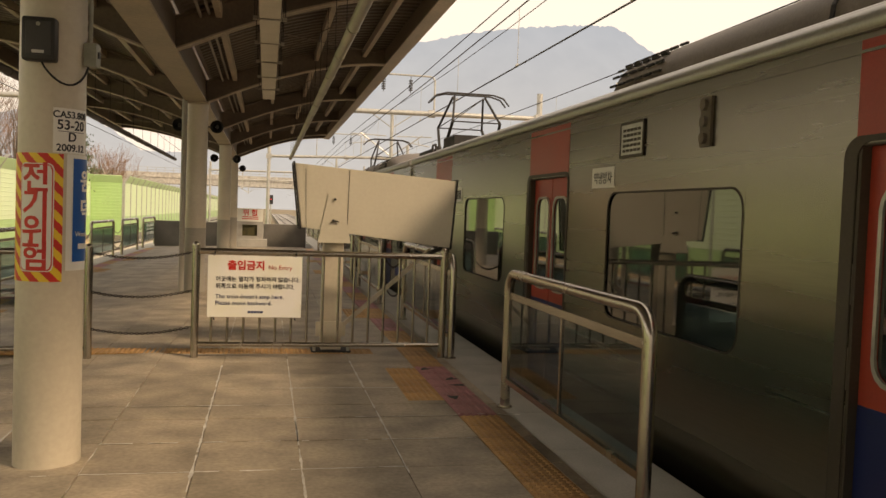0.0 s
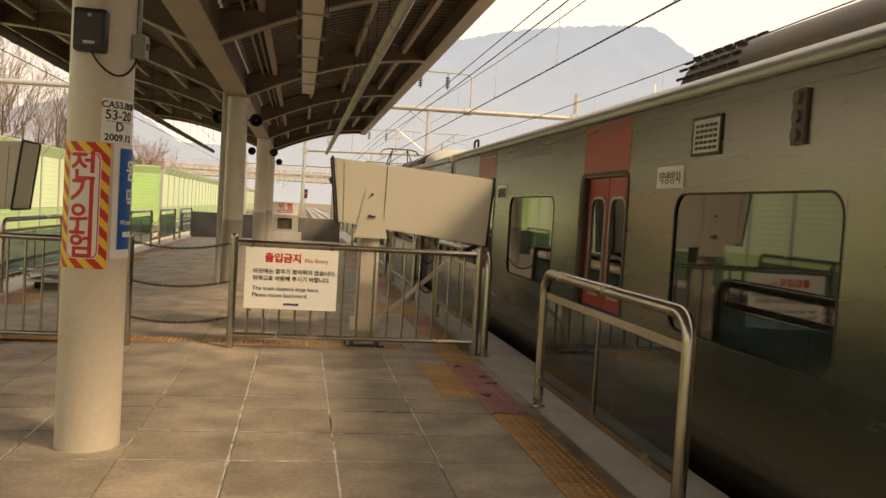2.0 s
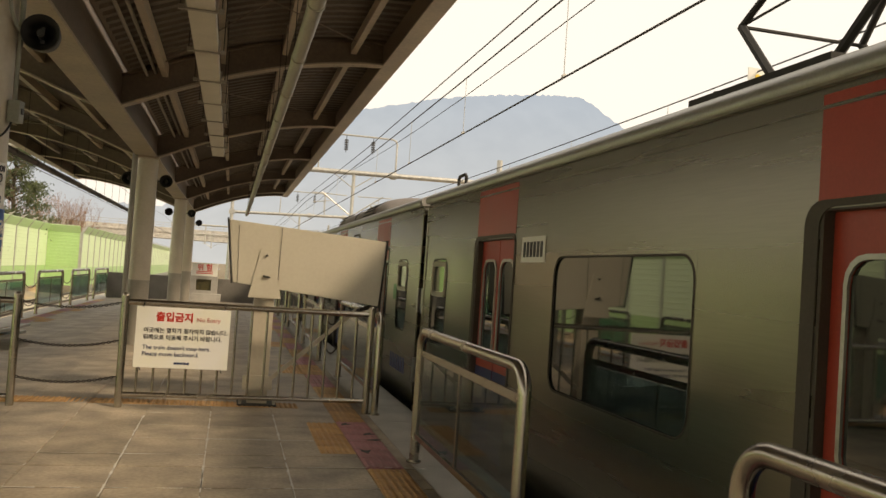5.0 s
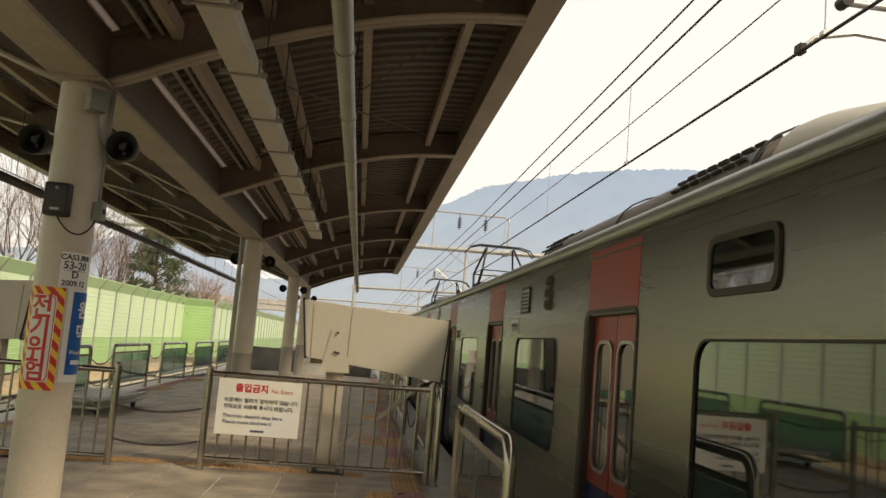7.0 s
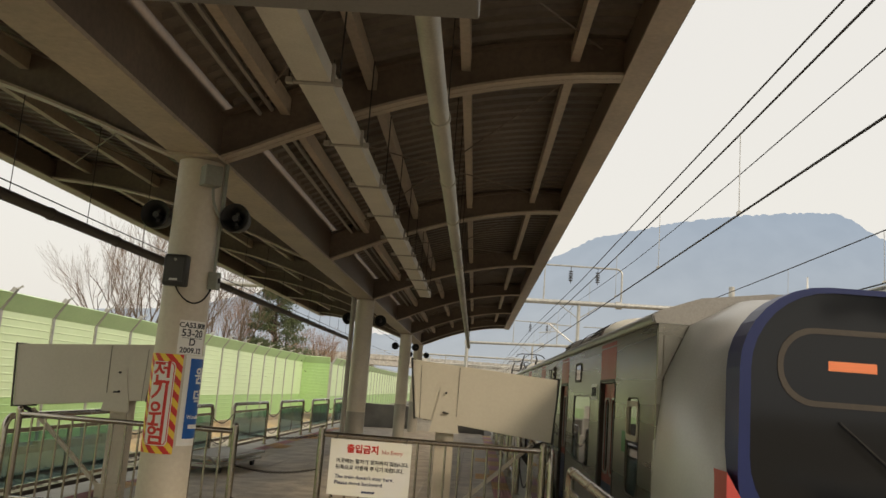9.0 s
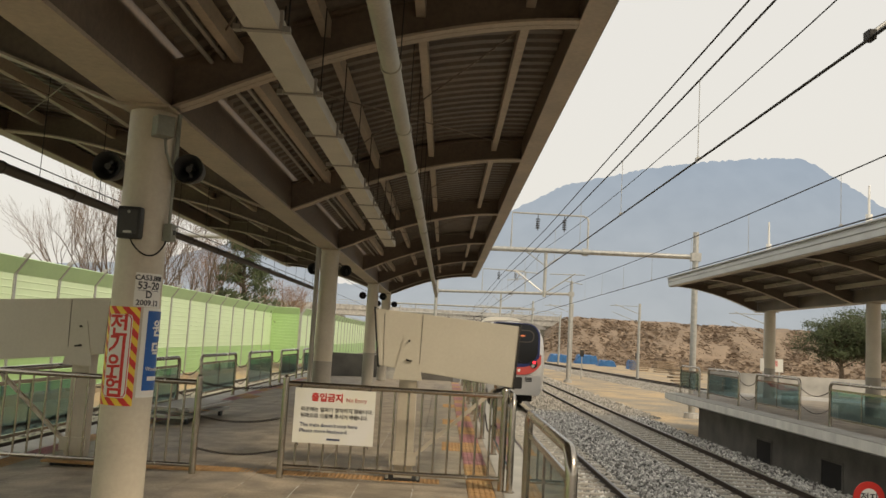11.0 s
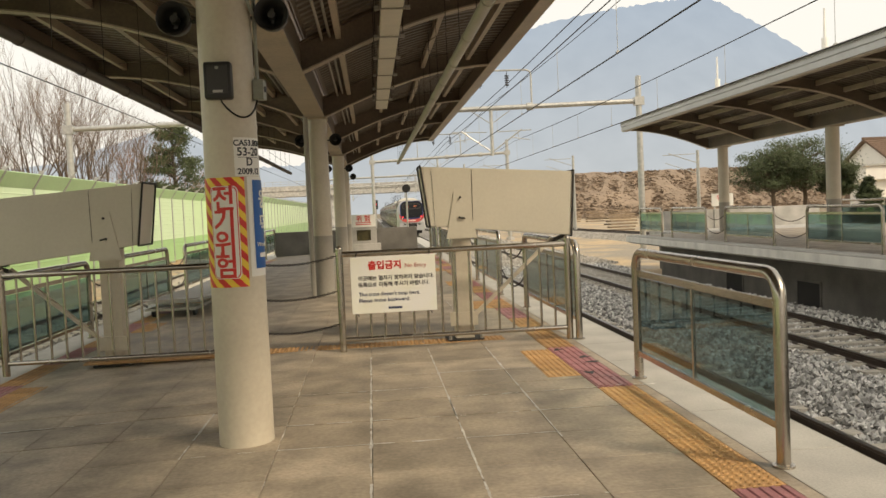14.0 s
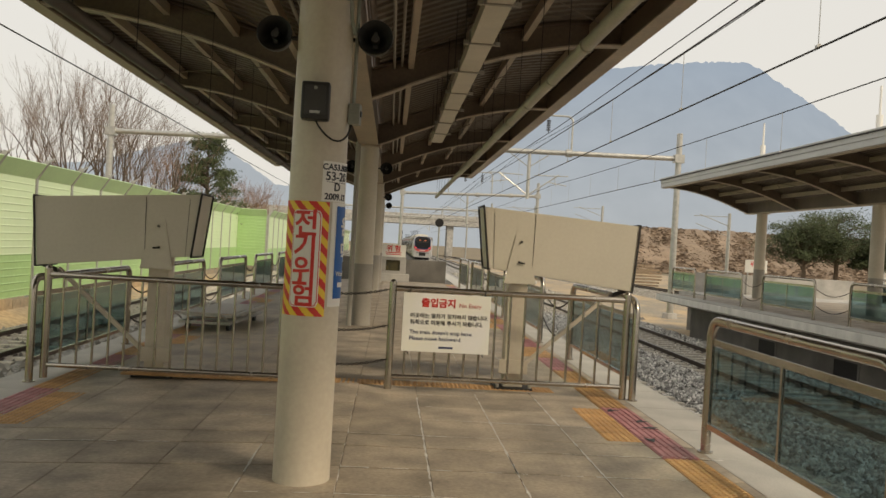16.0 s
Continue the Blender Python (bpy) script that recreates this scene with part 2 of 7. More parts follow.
def prism(bm, outline, axis, lo, hi, mi=0):
    """An outline of 2D points pushed out along an axis: 'x' takes (y, z), 'y' takes (x, z), 'z' takes (x, y)."""
    def at(p, d):
        return {"x": (d, p[0], p[1]), "y": (p[0], d, p[1]), "z": (p[0], p[1], d)}[axis]
    u = [bm.verts.new(at(p, lo)) for p in outline]
    v = [bm.verts.new(at(p, hi)) for p in outline]
    n = len(u)
    fs = [bm.faces.new(u), bm.faces.new(v[::-1])] + [bm.faces.new((u[i], v[i], v[(i + 1) % n], u[(i + 1) % n])) for i in range(n)]
    for f in fs:
        f.material_index = mi
    bmesh.ops.recalc_face_normals(bm, faces=fs)
    return bm


def rounded(x0, x1, z0, z1, r, n=4):
    """The outline of a rectangle with rounded corners."""
    out = []
    for cx, cz, a0 in ((x1 - r, z1 - r, 0), (x0 + r, z1 - r, 90), (x0 + r, z0 + r, 180), (x1 - r, z0 + r, 270)):
        for k in range(n + 1):
            a = radians(a0 + 90 * k / n)
            out.append((cx + r * math.cos(a), cz + r * math.sin(a)))
    return out


def ring(bm, outer, inner, axis, lo, hi, mi=0):
    """A flat frame between two outlines of as many points."""
    def at(p, d):
        return {"x": (d, p[0], p[1]), "y": (p[0], d, p[1]), "z": (p[0], p[1], d)}[axis]
    rows = [[bm.verts.new(at(p, d)) for p in o] for o, d in ((outer, lo), (outer, hi), (inner, hi), (inner, lo))]
    n = len(outer)
    fs = []
    for a, b in zip(rows, rows[1:] + rows[:1]):
        for i in range(n):
            fs.append(bm.faces.new((a[i], a[(i + 1) % n], b[(i + 1) % n], b[i])))
    for f in fs:
        f.material_index = mi
    bmesh.ops.recalc_face_normals(bm, faces=fs)
    return bm


def words(name, text, size, mat, parent, m, bend=0.0, align="LEFT", width=0.0):
    """Lettering as a thin mesh; bend wraps it round an upright cylinder of that radius."""
    cu = bpy.data.curves.new(name, "FONT")
    cu.body, cu.size, cu.extrude, cu.align_x, cu.resolution_u = text, size, 0.0012, align, 3
    cu.offset = width
    tmp = bpy.data.objects.new(name, cu)
    scene.collection.objects.link(tmp)
    bpy.context.view_layer.update()
    me = bpy.data.meshes.new_from_object(tmp.evaluated_get(bpy.context.evaluated_depsgraph_get()))
    bpy.data.objects.remove(tmp)
    me.materials.clear()
    me.materials.append(mat)
    if bend:
        cut = bmesh.new()
        cut.from_mesh(me)
        for k in range(-9, 10):
            bmesh.ops.bisect_plane(cut, geom=list(cut.verts) + list(cut.edges) + list(cut.faces), plane_co=(0.011 * k, 0, 0), plane_no=(1, 0, 0))
        cut.to_mesh(me)
        cut.free()
        for v in me.vertices:
            a = v.co.x / bend
            r = bend + v.co.z
            v.co = (r * math.sin(a), v.co.y, r * math.cos(a) - bend)
    ob = new(name, me)
    ob.parent = parent
    ob.matrix_basis = m
    return ob


def arc_pts(c, r, a0, a1, n, plane):
    out = []
    for k in range(n + 1):
        a = radians(a0 + (a1 - a0) * k / n)
        u, v = r * math.cos(a), r * math.sin(a)
        out.append(Vector(c) + (Vector((0, u, v)) if plane == "yz" else Vector((u, 0, v))))
    return out


# ---- plan ----
COL_X, COL_Y = -1.17, (-4.8, 5.0, 14.85, 24.6, 30.4)
EDGE_R, EDGE_L = 2.42, -4.55
Y_BACK, Y_END = -14.0, 37.0
TRACK_1, RAIL_1 = 4.18, -1.25
TRACK_2, RAIL_2 = 8.5, -1.24
TRACK_L, RAIL_L = -9.5, -1.28
GROUND = -1.7


def fall(x):
    """The platform falls gently towards its far side."""
    return -0.03 * max(0.0, -1.2 - x)


# ---- ground, tracks ----
def build_ground():
    bm = B()
    bmesh.ops.create_grid(bm, x_segments=2, y_segments=2, size=3000)
    g = part("ground", bm, M_FIELD)
    g.location = (0, 0, GROUND - 0.25)
    tagged(g, "dry brown winter fields round the station", "ground", kind="structure")
    bm = B()
    prism(bm, [(2.35, GROUND - 0.2), (2.35, RAIL_1 - 0.17), (10.3, RAIL_2 - 0.17), (11.4, GROUND - 0.2)], "y", -60, 420)
    tagged(part("track_bed", bm, M_BALLAST), "grey crushed stone ballast under two tracks", "ballast", kind="structure")
    bm = B()
    prism(bm, [(-11.7, GROUND - 0.2), (-11.1, RAIL_L - 0.17), (-4.4, RAIL_L - 0.17), (-4.4, GROUND - 0.2)], "y", -60, 420)
    tagged(part("track_bed", bm, M_BALLAST), "grey ballast under the far side track", "ballast", kind="structure")
    bm = B()
    prism(bm, [(-60, GROUND - 0.2), (-60, -1.15), (-12.1, -1.15), (-11.0, -1.47), (-10.9, GROUND - 0.2)], "y", -60, 420)
    tagged(part("soil_strip", bm, M_SOIL), "bare sandy soil beside the noise barrier", "soil", kind="structure")
    bm = B()
    prism(bm, [(10.6, 27.0), (30, 34), (52.0, 60), (48, 140), (40, 179), (12.0, 190), (11.0, 90)], "z", GROUND - 0.24, -1.62)
    tagged(part("soil_yard", bm, M_SOIL), "bare sandy yard beyond the second platform", "soil", kind="structure")


def build_track(cx, top, label):
    t = empty("railway_track", pose(cx, 0, top))
    tagged(t, label, "railway track", "railway tracks", "structure")
    for s in (-1, 1):
        bm = B()
        x = s * 0.75
        prism(bm, [(x - 0.07, -0.15), (x + 0.07, -0.15), (x + 0.07, -0.13), (x + 0.012, -0.115), (x + 0.012, -0.045), (x + 0.034, -0.03), (x + 0.034, -0.002),
                   (x - 0.034, -0.002), (x - 0.034, -0.03), (x - 0.012, -0.045), (x - 0.012, -0.115), (x - 0.07, -0.13)], "y", -60, 420)
        box(bm, x - 0.03, x + 0.03, -60, 420, -0.002, 0.002, 1)
        part("rail", bm, [M_RAIL, M_RAILTOP], t)
    return t


def build_sleepers(t):
    bm = B()
    prism(bm, [(-0.13, -0.19), (0.13, -0.19), (0.10, -0.12), (-0.10, -0.12)], "x", -1.2, 1.2)
    for s in (-0.75, 0.75):
        for q in (-0.13, 0.13):
            box(bm, s + q - 0.035, s + q + 0.035, -0.06, 0.06, -0.125, -0.09)
    first = part("sleeper", bm, M_SLEEPER, t)
    first.location = (0, 2.0, 0)
    for k in range(1, 110):
        shared("sleeper", first.data, t, pose(0, 2.0 + 0.62 * k, 0))


build_ground()
track_1 = build_track(TRACK_1, RAIL_1, "rusty brown rails on concrete sleepers in ballast")
track_2 = build_track(TRACK_2, RAIL_2, "rusty brown rails on concrete sleepers in ballast")
track_l = build_track(TRACK_L, RAIL_L, "rusty brown rails on concrete sleepers in ballast")


# ---- platform ----
def build_platform():
    bm = B()
    prism(bm, [(EDGE_L + 0.25, GROUND), (EDGE_R - 0.25, GROUND), (EDGE_R - 0.25, -0.14), (EDGE_R - 0.02, -0.14), (EDGE_R - 0.02, -0.035), (-1.2, -0.035),
               (EDGE_L + 0.02, fall(EDGE_L) - 0.035), (EDGE_L + 0.02, fall(EDGE_L) - 0.14), (EDGE_L + 0.25, fall(EDGE_L) - 0.14)], "y", Y_BACK, Y_END)
    p = part("platform", bm, M_JOINT)
    return tagged(p, "paved concrete island platform with stained joints", "platform", kind="structure")


platform = build_platform()


def build_edges():
    """Pale edge stones on both sides, one by one."""
    bm = B()
    box(bm, -0.275, 0.275, -0.497, 0.497, -0.10, 0.0, bevel=0.006)
    first = None
    for k in range(60):
        y = Y_BACK + 0.5 + k
        for x, z in ((EDGE_R - 0.275, 0.0), (EDGE_L + 0.275, fall(EDGE_L + 0.275))):
            if first is None:
                first = part("edge_stone", bm, M_EDGE, platform)
                first.location = (x, y, z)
            else:
                shared("edge_stone", first.data, platform, pose(x, y, z))


build_edges()


# ---- canopy over the island platform ----
def roof_z(d):
    """Height of the rafters' underside at a distance d from the column line."""
    u = min(max((d - 0.2) / 3.15, 0), 1.05)
    return 3.22 + 0.86 * math.sin(u * math.pi / 2) ** 0.92 if u > 0 else 3.22


def depth_at(d):
    return 0.36 - 0.10 * d / 3.4


CANOPY_Y0, CANOPY_Y1 = -13.0, 31.2
RAFTERS = [5.0 + 4.92 * k for k in range(-3, 6)] + [30.9]


def build_canopy(name, label, mats, cx, y0, y1, z, rafters, half, spread, wide=1.0):
    """Gull-wing canopy: girder, curved rafters, purlins, ribbed deck, fascia. spread scales it sideways."""
    steel, flange, deck, fascia = mats
    c = empty(name, pose(cx, 0, z))
    tagged(c, label, "canopy", "platform canopies", "structure")
    bm = B()
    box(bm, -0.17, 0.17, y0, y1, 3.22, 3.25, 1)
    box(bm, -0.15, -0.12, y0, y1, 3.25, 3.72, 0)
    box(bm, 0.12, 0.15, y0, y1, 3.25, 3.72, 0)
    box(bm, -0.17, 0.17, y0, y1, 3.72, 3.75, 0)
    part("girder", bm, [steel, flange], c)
    n = 14
    for y in rafters:
        for s in (-wide, 1):
            bm = B()
            ds = [0.15 + (half - 0.15) * k / n for k in range(n + 1)]
            low = [(s * d * spread, roof_z(d)) for d in ds]
            top = [(s * d * spread, roof_z(d) + depth_at(d)) for d in ds]
            for a in range(n):
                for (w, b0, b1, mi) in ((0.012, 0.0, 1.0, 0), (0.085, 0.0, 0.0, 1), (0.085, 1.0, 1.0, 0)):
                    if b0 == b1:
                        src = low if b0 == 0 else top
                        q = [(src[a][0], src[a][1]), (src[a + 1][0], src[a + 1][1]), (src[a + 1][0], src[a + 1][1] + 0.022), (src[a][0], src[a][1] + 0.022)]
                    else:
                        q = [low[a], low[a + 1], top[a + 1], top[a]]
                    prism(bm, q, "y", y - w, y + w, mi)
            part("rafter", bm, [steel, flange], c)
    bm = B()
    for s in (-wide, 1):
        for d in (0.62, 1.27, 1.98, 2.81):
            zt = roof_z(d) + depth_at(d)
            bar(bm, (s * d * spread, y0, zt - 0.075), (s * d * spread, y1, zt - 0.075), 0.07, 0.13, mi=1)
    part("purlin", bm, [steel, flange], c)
    bm = B()
    for ya, yb in zip(rafters, rafters[1:]):
        for s in (-wide, 1):
            for d0, d1 in ((0.42, 3.0),):
                za, zb = roof_z(d0) + 0.30, roof_z(d1) + 0.20
                bar(bm, (s * d0 * spread, ya + 0.1, za), (s * d1 * spread, yb - 0.1, zb), 0.007, seg=6)
                bar(bm, (s * d1 * spread, ya + 0.1, zb), (s * d0 * spread, yb - 0.1, za), 0.007, seg=6)
    part("bracing", bm, steel, c)
    bm = B()
    for s in (-wide, 1):
        ds = [0.25 + (half - 0.2) * k / 10 for k in range(11)]
        ys, y, k = [], y0, 0
        while y < y1:
            for f, h in ((0.0, 0.0), (0.09, 0.0), (0.115, 0.035), (0.185, 0.035)):
                ys.append((y + f, h))
            y += 0.21
        grid = [[bm.verts.new((s * d * spread, yy, roof_z(d) + depth_at(d) + 0.03 + h)) for d in ds] for yy, h in ys]
        for r0, r1 in zip(grid, grid[1:]):
            for i in range(len(ds) - 1):
                bm.faces.new((r0[i], r0[i + 1], r1[i + 1], r1[i]))
    part("ribbed_deck", bm, deck, c)
    bm = B()
    zt = roof_z(half) + depth_at(half)
    outline = [(0.0, 3.95)] + [(0.25 * spread, 3.75)]
    for s in (-wide, 1):
        pts = [(s * (0.2 + (half + 0.1 - 0.2) * k / 10) * spread, roof_z(0.2 + (half + 0.1 - 0.2) * k / 10) + depth_at(min(half, 0.2 + (half - 0.1) * k / 10)) + 0.085) for k in range(11)]
        for a, b in zip(pts, pts[1:]):
            prism(bm, [a, b, (b[0], b[1] + 0.03), (a[0], a[1] + 0.03)], "y", y0 - 0.05, y1 + 0.05)
    box(bm, -0.26 * spread, 0.26 * spread, y0, y1, 3.80, 3.84)
    part("roof_skin", bm, fascia, c)
    for s in (-1, 1):
        bm = B()
        x = s * half * spread * (wide if s < 0 else 1.0)
        box(bm, min(x - s * 0.20, x), max(x - s * 0.20, x), y0, y1, zt - 0.27, zt - 0.25, 1)
        box(bm, min(x - s * 0.20, x - s * 0.185), max(x - s * 0.20, x - s * 0.185), y0, y1, zt - 0.25, zt, 0)
        box(bm, min(x - s * 0.012, x), max(x - s * 0.012, x), y0, y1, zt - 0.25, zt + 0.1, 0)
        box(bm, min(x + s * 0.002, x + s * 0.02), max(x + s * 0.002, x + s * 0.02), y0 - 0.05, y1 + 0.05, zt - 0.24, zt - 0.08, 2)
        box(bm, min(x + s * 0.002, x + s * 0.045), max(x + s * 0.002, x + s * 0.045), y0 - 0.05, y1 + 0.05, zt - 0.074, zt + 0.14, 2)
        part("edge_beam", bm, [steel, flange, fascia], c)
    return c


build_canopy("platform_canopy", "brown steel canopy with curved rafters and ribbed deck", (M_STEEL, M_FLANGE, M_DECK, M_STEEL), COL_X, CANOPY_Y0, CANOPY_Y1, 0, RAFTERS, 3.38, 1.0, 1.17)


def build_column(y, low=True):
    c = empty("canopy_column", pose(COL_X + 0.022, y, 0))
    tagged(c, "round cream painted steel canopy column on the platform", "column", "canopy columns", "structure")
    bm = B()
    zs = [(0, 0.178), (1.10, 0.176), (1.102, 0.176), (3.0, 0.170), (3.22, 0.170)]
    seg = 40
    rows = [[bm.verts.new((r * math.cos(2 * math.pi * k / seg), r * math.sin(2 * math.pi * k / seg), z)) for k in range(seg)] for z, r in zs]
    for i, (u, v) in enumerate(zip(rows, rows[1:])):
        for k in range(seg):
            f = bm.faces.new((u[k], u[(k + 1) % seg], v[(k + 1) % seg], v[k]))
            f.material_index = 1 if (i == 0 and low) else 0
    part("shaft", bm, [M_COLUMN, M_COLUMN_LOW], c, smooth=True)
    bm = B()
    box(bm, -0.19, 0.19, -0.24, 0.24, 3.195, 3.218)
    part("head_plate", bm, M_FLANGE, c)
    return c


columns = [build_column(y, low=(i != 1)) for i, y in enumerate(COL_Y)]


# ---- stainless rails along the edges ----
def build_railing(length, label, glass=True, h=1.05):
    """A bent tube frame with a tinted pane; it runs along y from its base."""
    r = empty("glass_railing")
    tagged(r, label, "railing", "glass platform railings")
    bm = B()
    R, t = 0.14, 0.038
    pts = [Vector((0, 0, 0)), Vector((0, 0, h - R))] + arc_pts((0, R, h - R), R, 180, 90, 6, "yz")[1:] + arc_pts((0, length - R, h - R), R, 90, 0, 6, "yz") + [Vector((0, length, 0))]
    sweep(bm, pts, t, 12)
    part("tube_frame", bm, M_STAINLESS, r, smooth=True)
    bm = B()
    bar(bm, (0, 0.03, h - 0.17), (0, length - 0.03, h - 0.17), 0.018, 0.05)
    bar(bm, (0, 0.03, 0.22), (0, length - 0.03, 0.22), 0.04, 0.04)
    part("cross_bar", bm, M_STAINLESS, r)
    bm = B()
    bar(bm, (0, length / 2, 0.22), (0, length / 2, h - 0.19), 0.028, 0.028)
    part("middle_post", bm, M_STAINLESS, r)
    for a, b in ((0.045, length / 2 - 0.02), (length / 2 + 0.02, length - 0.045)):
        bm = B()
        box(bm, -0.005, 0.005, a, b, 0.245, h - 0.20)
        g = part("pane", bm, M_GLASS, r, "dark teal tinted glass")
        g.visible_shadow = False
    for y in (0, length):
        bm = B()
        bar(bm, (0, y, 0), (0, y, 0.012), 0.06, seg=16)
        part("foot_flange", bm, M_STAINLESS, r)
    return r


rail_a = build_railing(2.46, "bent stainless tube railing with dark tinted glass")
rail_a.matrix_basis = pose(1.9, 3.72, 0)
copy_thing(rail_a, pose(1.9, -0.68, 0))
rail_b = build_railing(3.1, "long bent stainless tube railing with dark tinted glass")
rail_b.matrix_basis = pose(1.94, 8.36, 0)
for y in (13.4, 18.0, 22.4, 26.8):
    copy_thing(rail_b, pose(1.86, y, 0))
for y in (8.36, 12.95, 17.6, 22.2, 26.8, 31.2):
    copy_thing(rail_b, pose(-4.22, y, fall(-4.22)))
copy_thing(rail_a, pose(-4.22, 3.6, fall(-4.22)))


# ---- barred barriers across the platform ----
def build_barrier(x0, x1, bars, label):
    f = empty("barrier", pose(x0, 8.41, fall((x0 + x1) / 2)))
    tagged(f, label, "barrier", "barriers across the platform")
    w = x1 - x0
    for x in (0, w):
        bm = B()
        bar(bm, (x, 0, 0), (x, 0, 1.10), 0.038, seg=16)
        bmesh.ops.create_uvsphere(bm, u_segments=16, v_segments=6, radius=0.038, matrix=Matrix.Translation((x, 0, 1.10)))
        part("post", bm, M_STAINLESS, f, smooth=True)
    for z, r in ((1.045, 0.03), (0.13, 0.024)):
        bm = B()
        bar(bm, (0.03, 0, z), (w - 0.03, 0, z), r, seg=14)
        part("top_rail" if z > 1 else "bottom_rail", bm, M_STAINLESS, f, smooth=True)
    first = None
    for k in range(bars):
        x = w * (k + 1) / (bars + 1)
        if first is None:
            bm = B()
            bar(bm, (0, 0, 0.13), (0, 0, 1.045), 0.0125, seg=10)
            first = part("upright", bm, M_STAINLESS, f, smooth=True)
            first.location = (x, 0, 0)
        else:
            shared("upright", first.data, f, pose(x, 0, 0))
    return f


barrier_r = build_barrier(-0.62, 1.85, 15, "stainless barrier of upright tubes with a hung sign")
barrier_l = build_barrier(-4.10, -1.60, 15, "stainless barrier of upright tubes behind the column")


# ---- screen housings on stands behind the barriers ----
def build_monitor(m, mirror, label):
    s = empty("monitor_housing", m)
    tagged(s, label, "monitor housing", "driver monitor housings")
    k = -1 if mirror else 1
    bm = B()
    top_in, top_out, bot_in, bot_out = (-0.37, 1.955), (1.32, 1.84), (-0.29, 1.30), (1.27, 1.13)
    prism(bm, [(k * p[0], p[1]) for p in (top_in, top_out, bot_out, bot_in)], "y", 0.0, 0.55)
    bmesh.ops.bevel(bm, geom=list(bm.edges), offset=0.006, segments=2, affect="EDGES")
    part("shell", bm, M_BOX, s)
    for a, b in ((top_out, bot_out), (top_in, bot_in)):
        d = 0.010 if a is top_out else -0.010
        bm = B()
        quad = [(k * (a[0] + d), -0.006, a[1] + 0.008), (k * (a[0] + d), 0.556, a[1] + 0.008), (k * (b[0] + d), 0.556, b[1] - 0.008), (k * (b[0] + d), -0.006, b[1] - 0.008)]
        for p, q in zip(quad, quad[1:] + quad[:1]):
            bar(bm, p, q, 0.018, 0.018)
        part("gasket", bm, M_GASKET, s)
    x0 = top_in[0] + (top_out[0] - top_in[0]) * 0.33
    for xa, xb, w in ((x0, x0 - 0.01, 0.004), (-0.26, -0.24, 0.003)):
        bm = B()
        bar(bm, (k * xa, -0.003, 1.90), (k * xb, -0.003, 1.29), w, w)
        part("seam", bm, M_GASKET, s)
    bm = B()
    prism(bm, [(k * -0.02, 1.66), (k * 0.11, 1.66), (k * 0.22, 1.15), (k * -0.12, 1.15)], "y", -0.012, -0.001)
    part("yoke", bm, M_BOX, s, "folded cream yoke plate")
    bm = B()
    for x, z in ((0.045, 1.60), (0.03, 1.38)):
        bar(bm, (k * x, -0.035, z), (k * x, -0.011, z), 0.013, seg=10)
    bar(bm, (k * 0.02, -0.03, 1.38), (k * 0.09, -0.03, 1.37), 0.009, seg=8)
    part("bolt", bm, M_GASKET, s)
    bm = B()
    box(bm, min(k * -0.05, k * 0.16), max(k * -0.05, k * 0.16), 0.12, 0.34, 0.02, 1.30, bevel=0.006)
    part("stand", bm, M_COLUMN, s)
    bm = B()
    box(bm, min(k * -0.15, k * 0.26), max(k * -0.15, k * 0.26), 0.03, 0.43, 0.0, 0.02)
    part("base_plate", bm, M_GASKET, s)
    for x, y in ((-0.12, 0.06), (0.23, 0.06)):
        bm = B()
        bar(bm, (k * x, y, 0.02), (k * x, y, 0.06), 0.018, seg=6)
        part("bolt", bm, M_GALV, s)
    bm = B()
    bar(bm, (k * 0.10, 0.10, 0.22), (k * 1.08, 0.10, 1.10), 0.05, 0.04)
    box(bm, min(k * -0.11, k * 0.20), max(k * -0.11, k * 0.20), 0.07, 0.11, 0.17, 0.32)
    part("brace", bm, M_COLUMN, s)
    bm = B()
    bar(bm, (k * 1.05, 0.1, 1.06), (k * 1.30, 0.1, 1.16), 0.05, 0.04)
    part("outrigger", bm, M_GASKET, s)
    return s


build_monitor(pose(0.68, 8.64, 0), False, "cream sheet metal monitor housing on a braced stand")
build_monitor(pose(-3.05, 8.64, fall(-3.05)), True, "cream sheet metal monitor housing on a braced stand")


# ---- train ----
CAR_X = TRACK_1
HALF_W = 1.56
CAR_PITCH = 20.1
DOOR_FRONTS = (-2.33, -7.13, -11.93, -16.73)
DOOR_W = 1.08
TRAIN = [(0.0, -4.95), (0.5, -0.38), (1.0, 4.40), (1.5, 9.50), (2.0, 14.66), (2.5, 20.03), (3.0, 25.53), (3.5, 31.41), (4.0, 37.29), (4.5, 43.44),
         (5.0, 49.74), (5.5, 56.34), (6.0, 63.19), (6.5, 70.09), (7.0, 77.09), (7.5, 84.27), (8.0, 91.59), (8.5, 99.09), (9.0, 106.69), (9.5, 114.49), (10.0, 122.39),
         (10.5, 130.39), (11.0, 138.69), (11.5, 147.19), (12.0, 155.89), (13.0, 173.89), (14.0, 192.59), (15.0, 211.89), (16.0, 231.79)]


M_LOGO = material("logo_blue", (0.02, 0.05, 0.28), 0.4, vary=0.03, bump=0)
M_STICK = material("green_sticker", (0.03, 0.22, 0.06), 0.4, vary=0.05, bump=0)


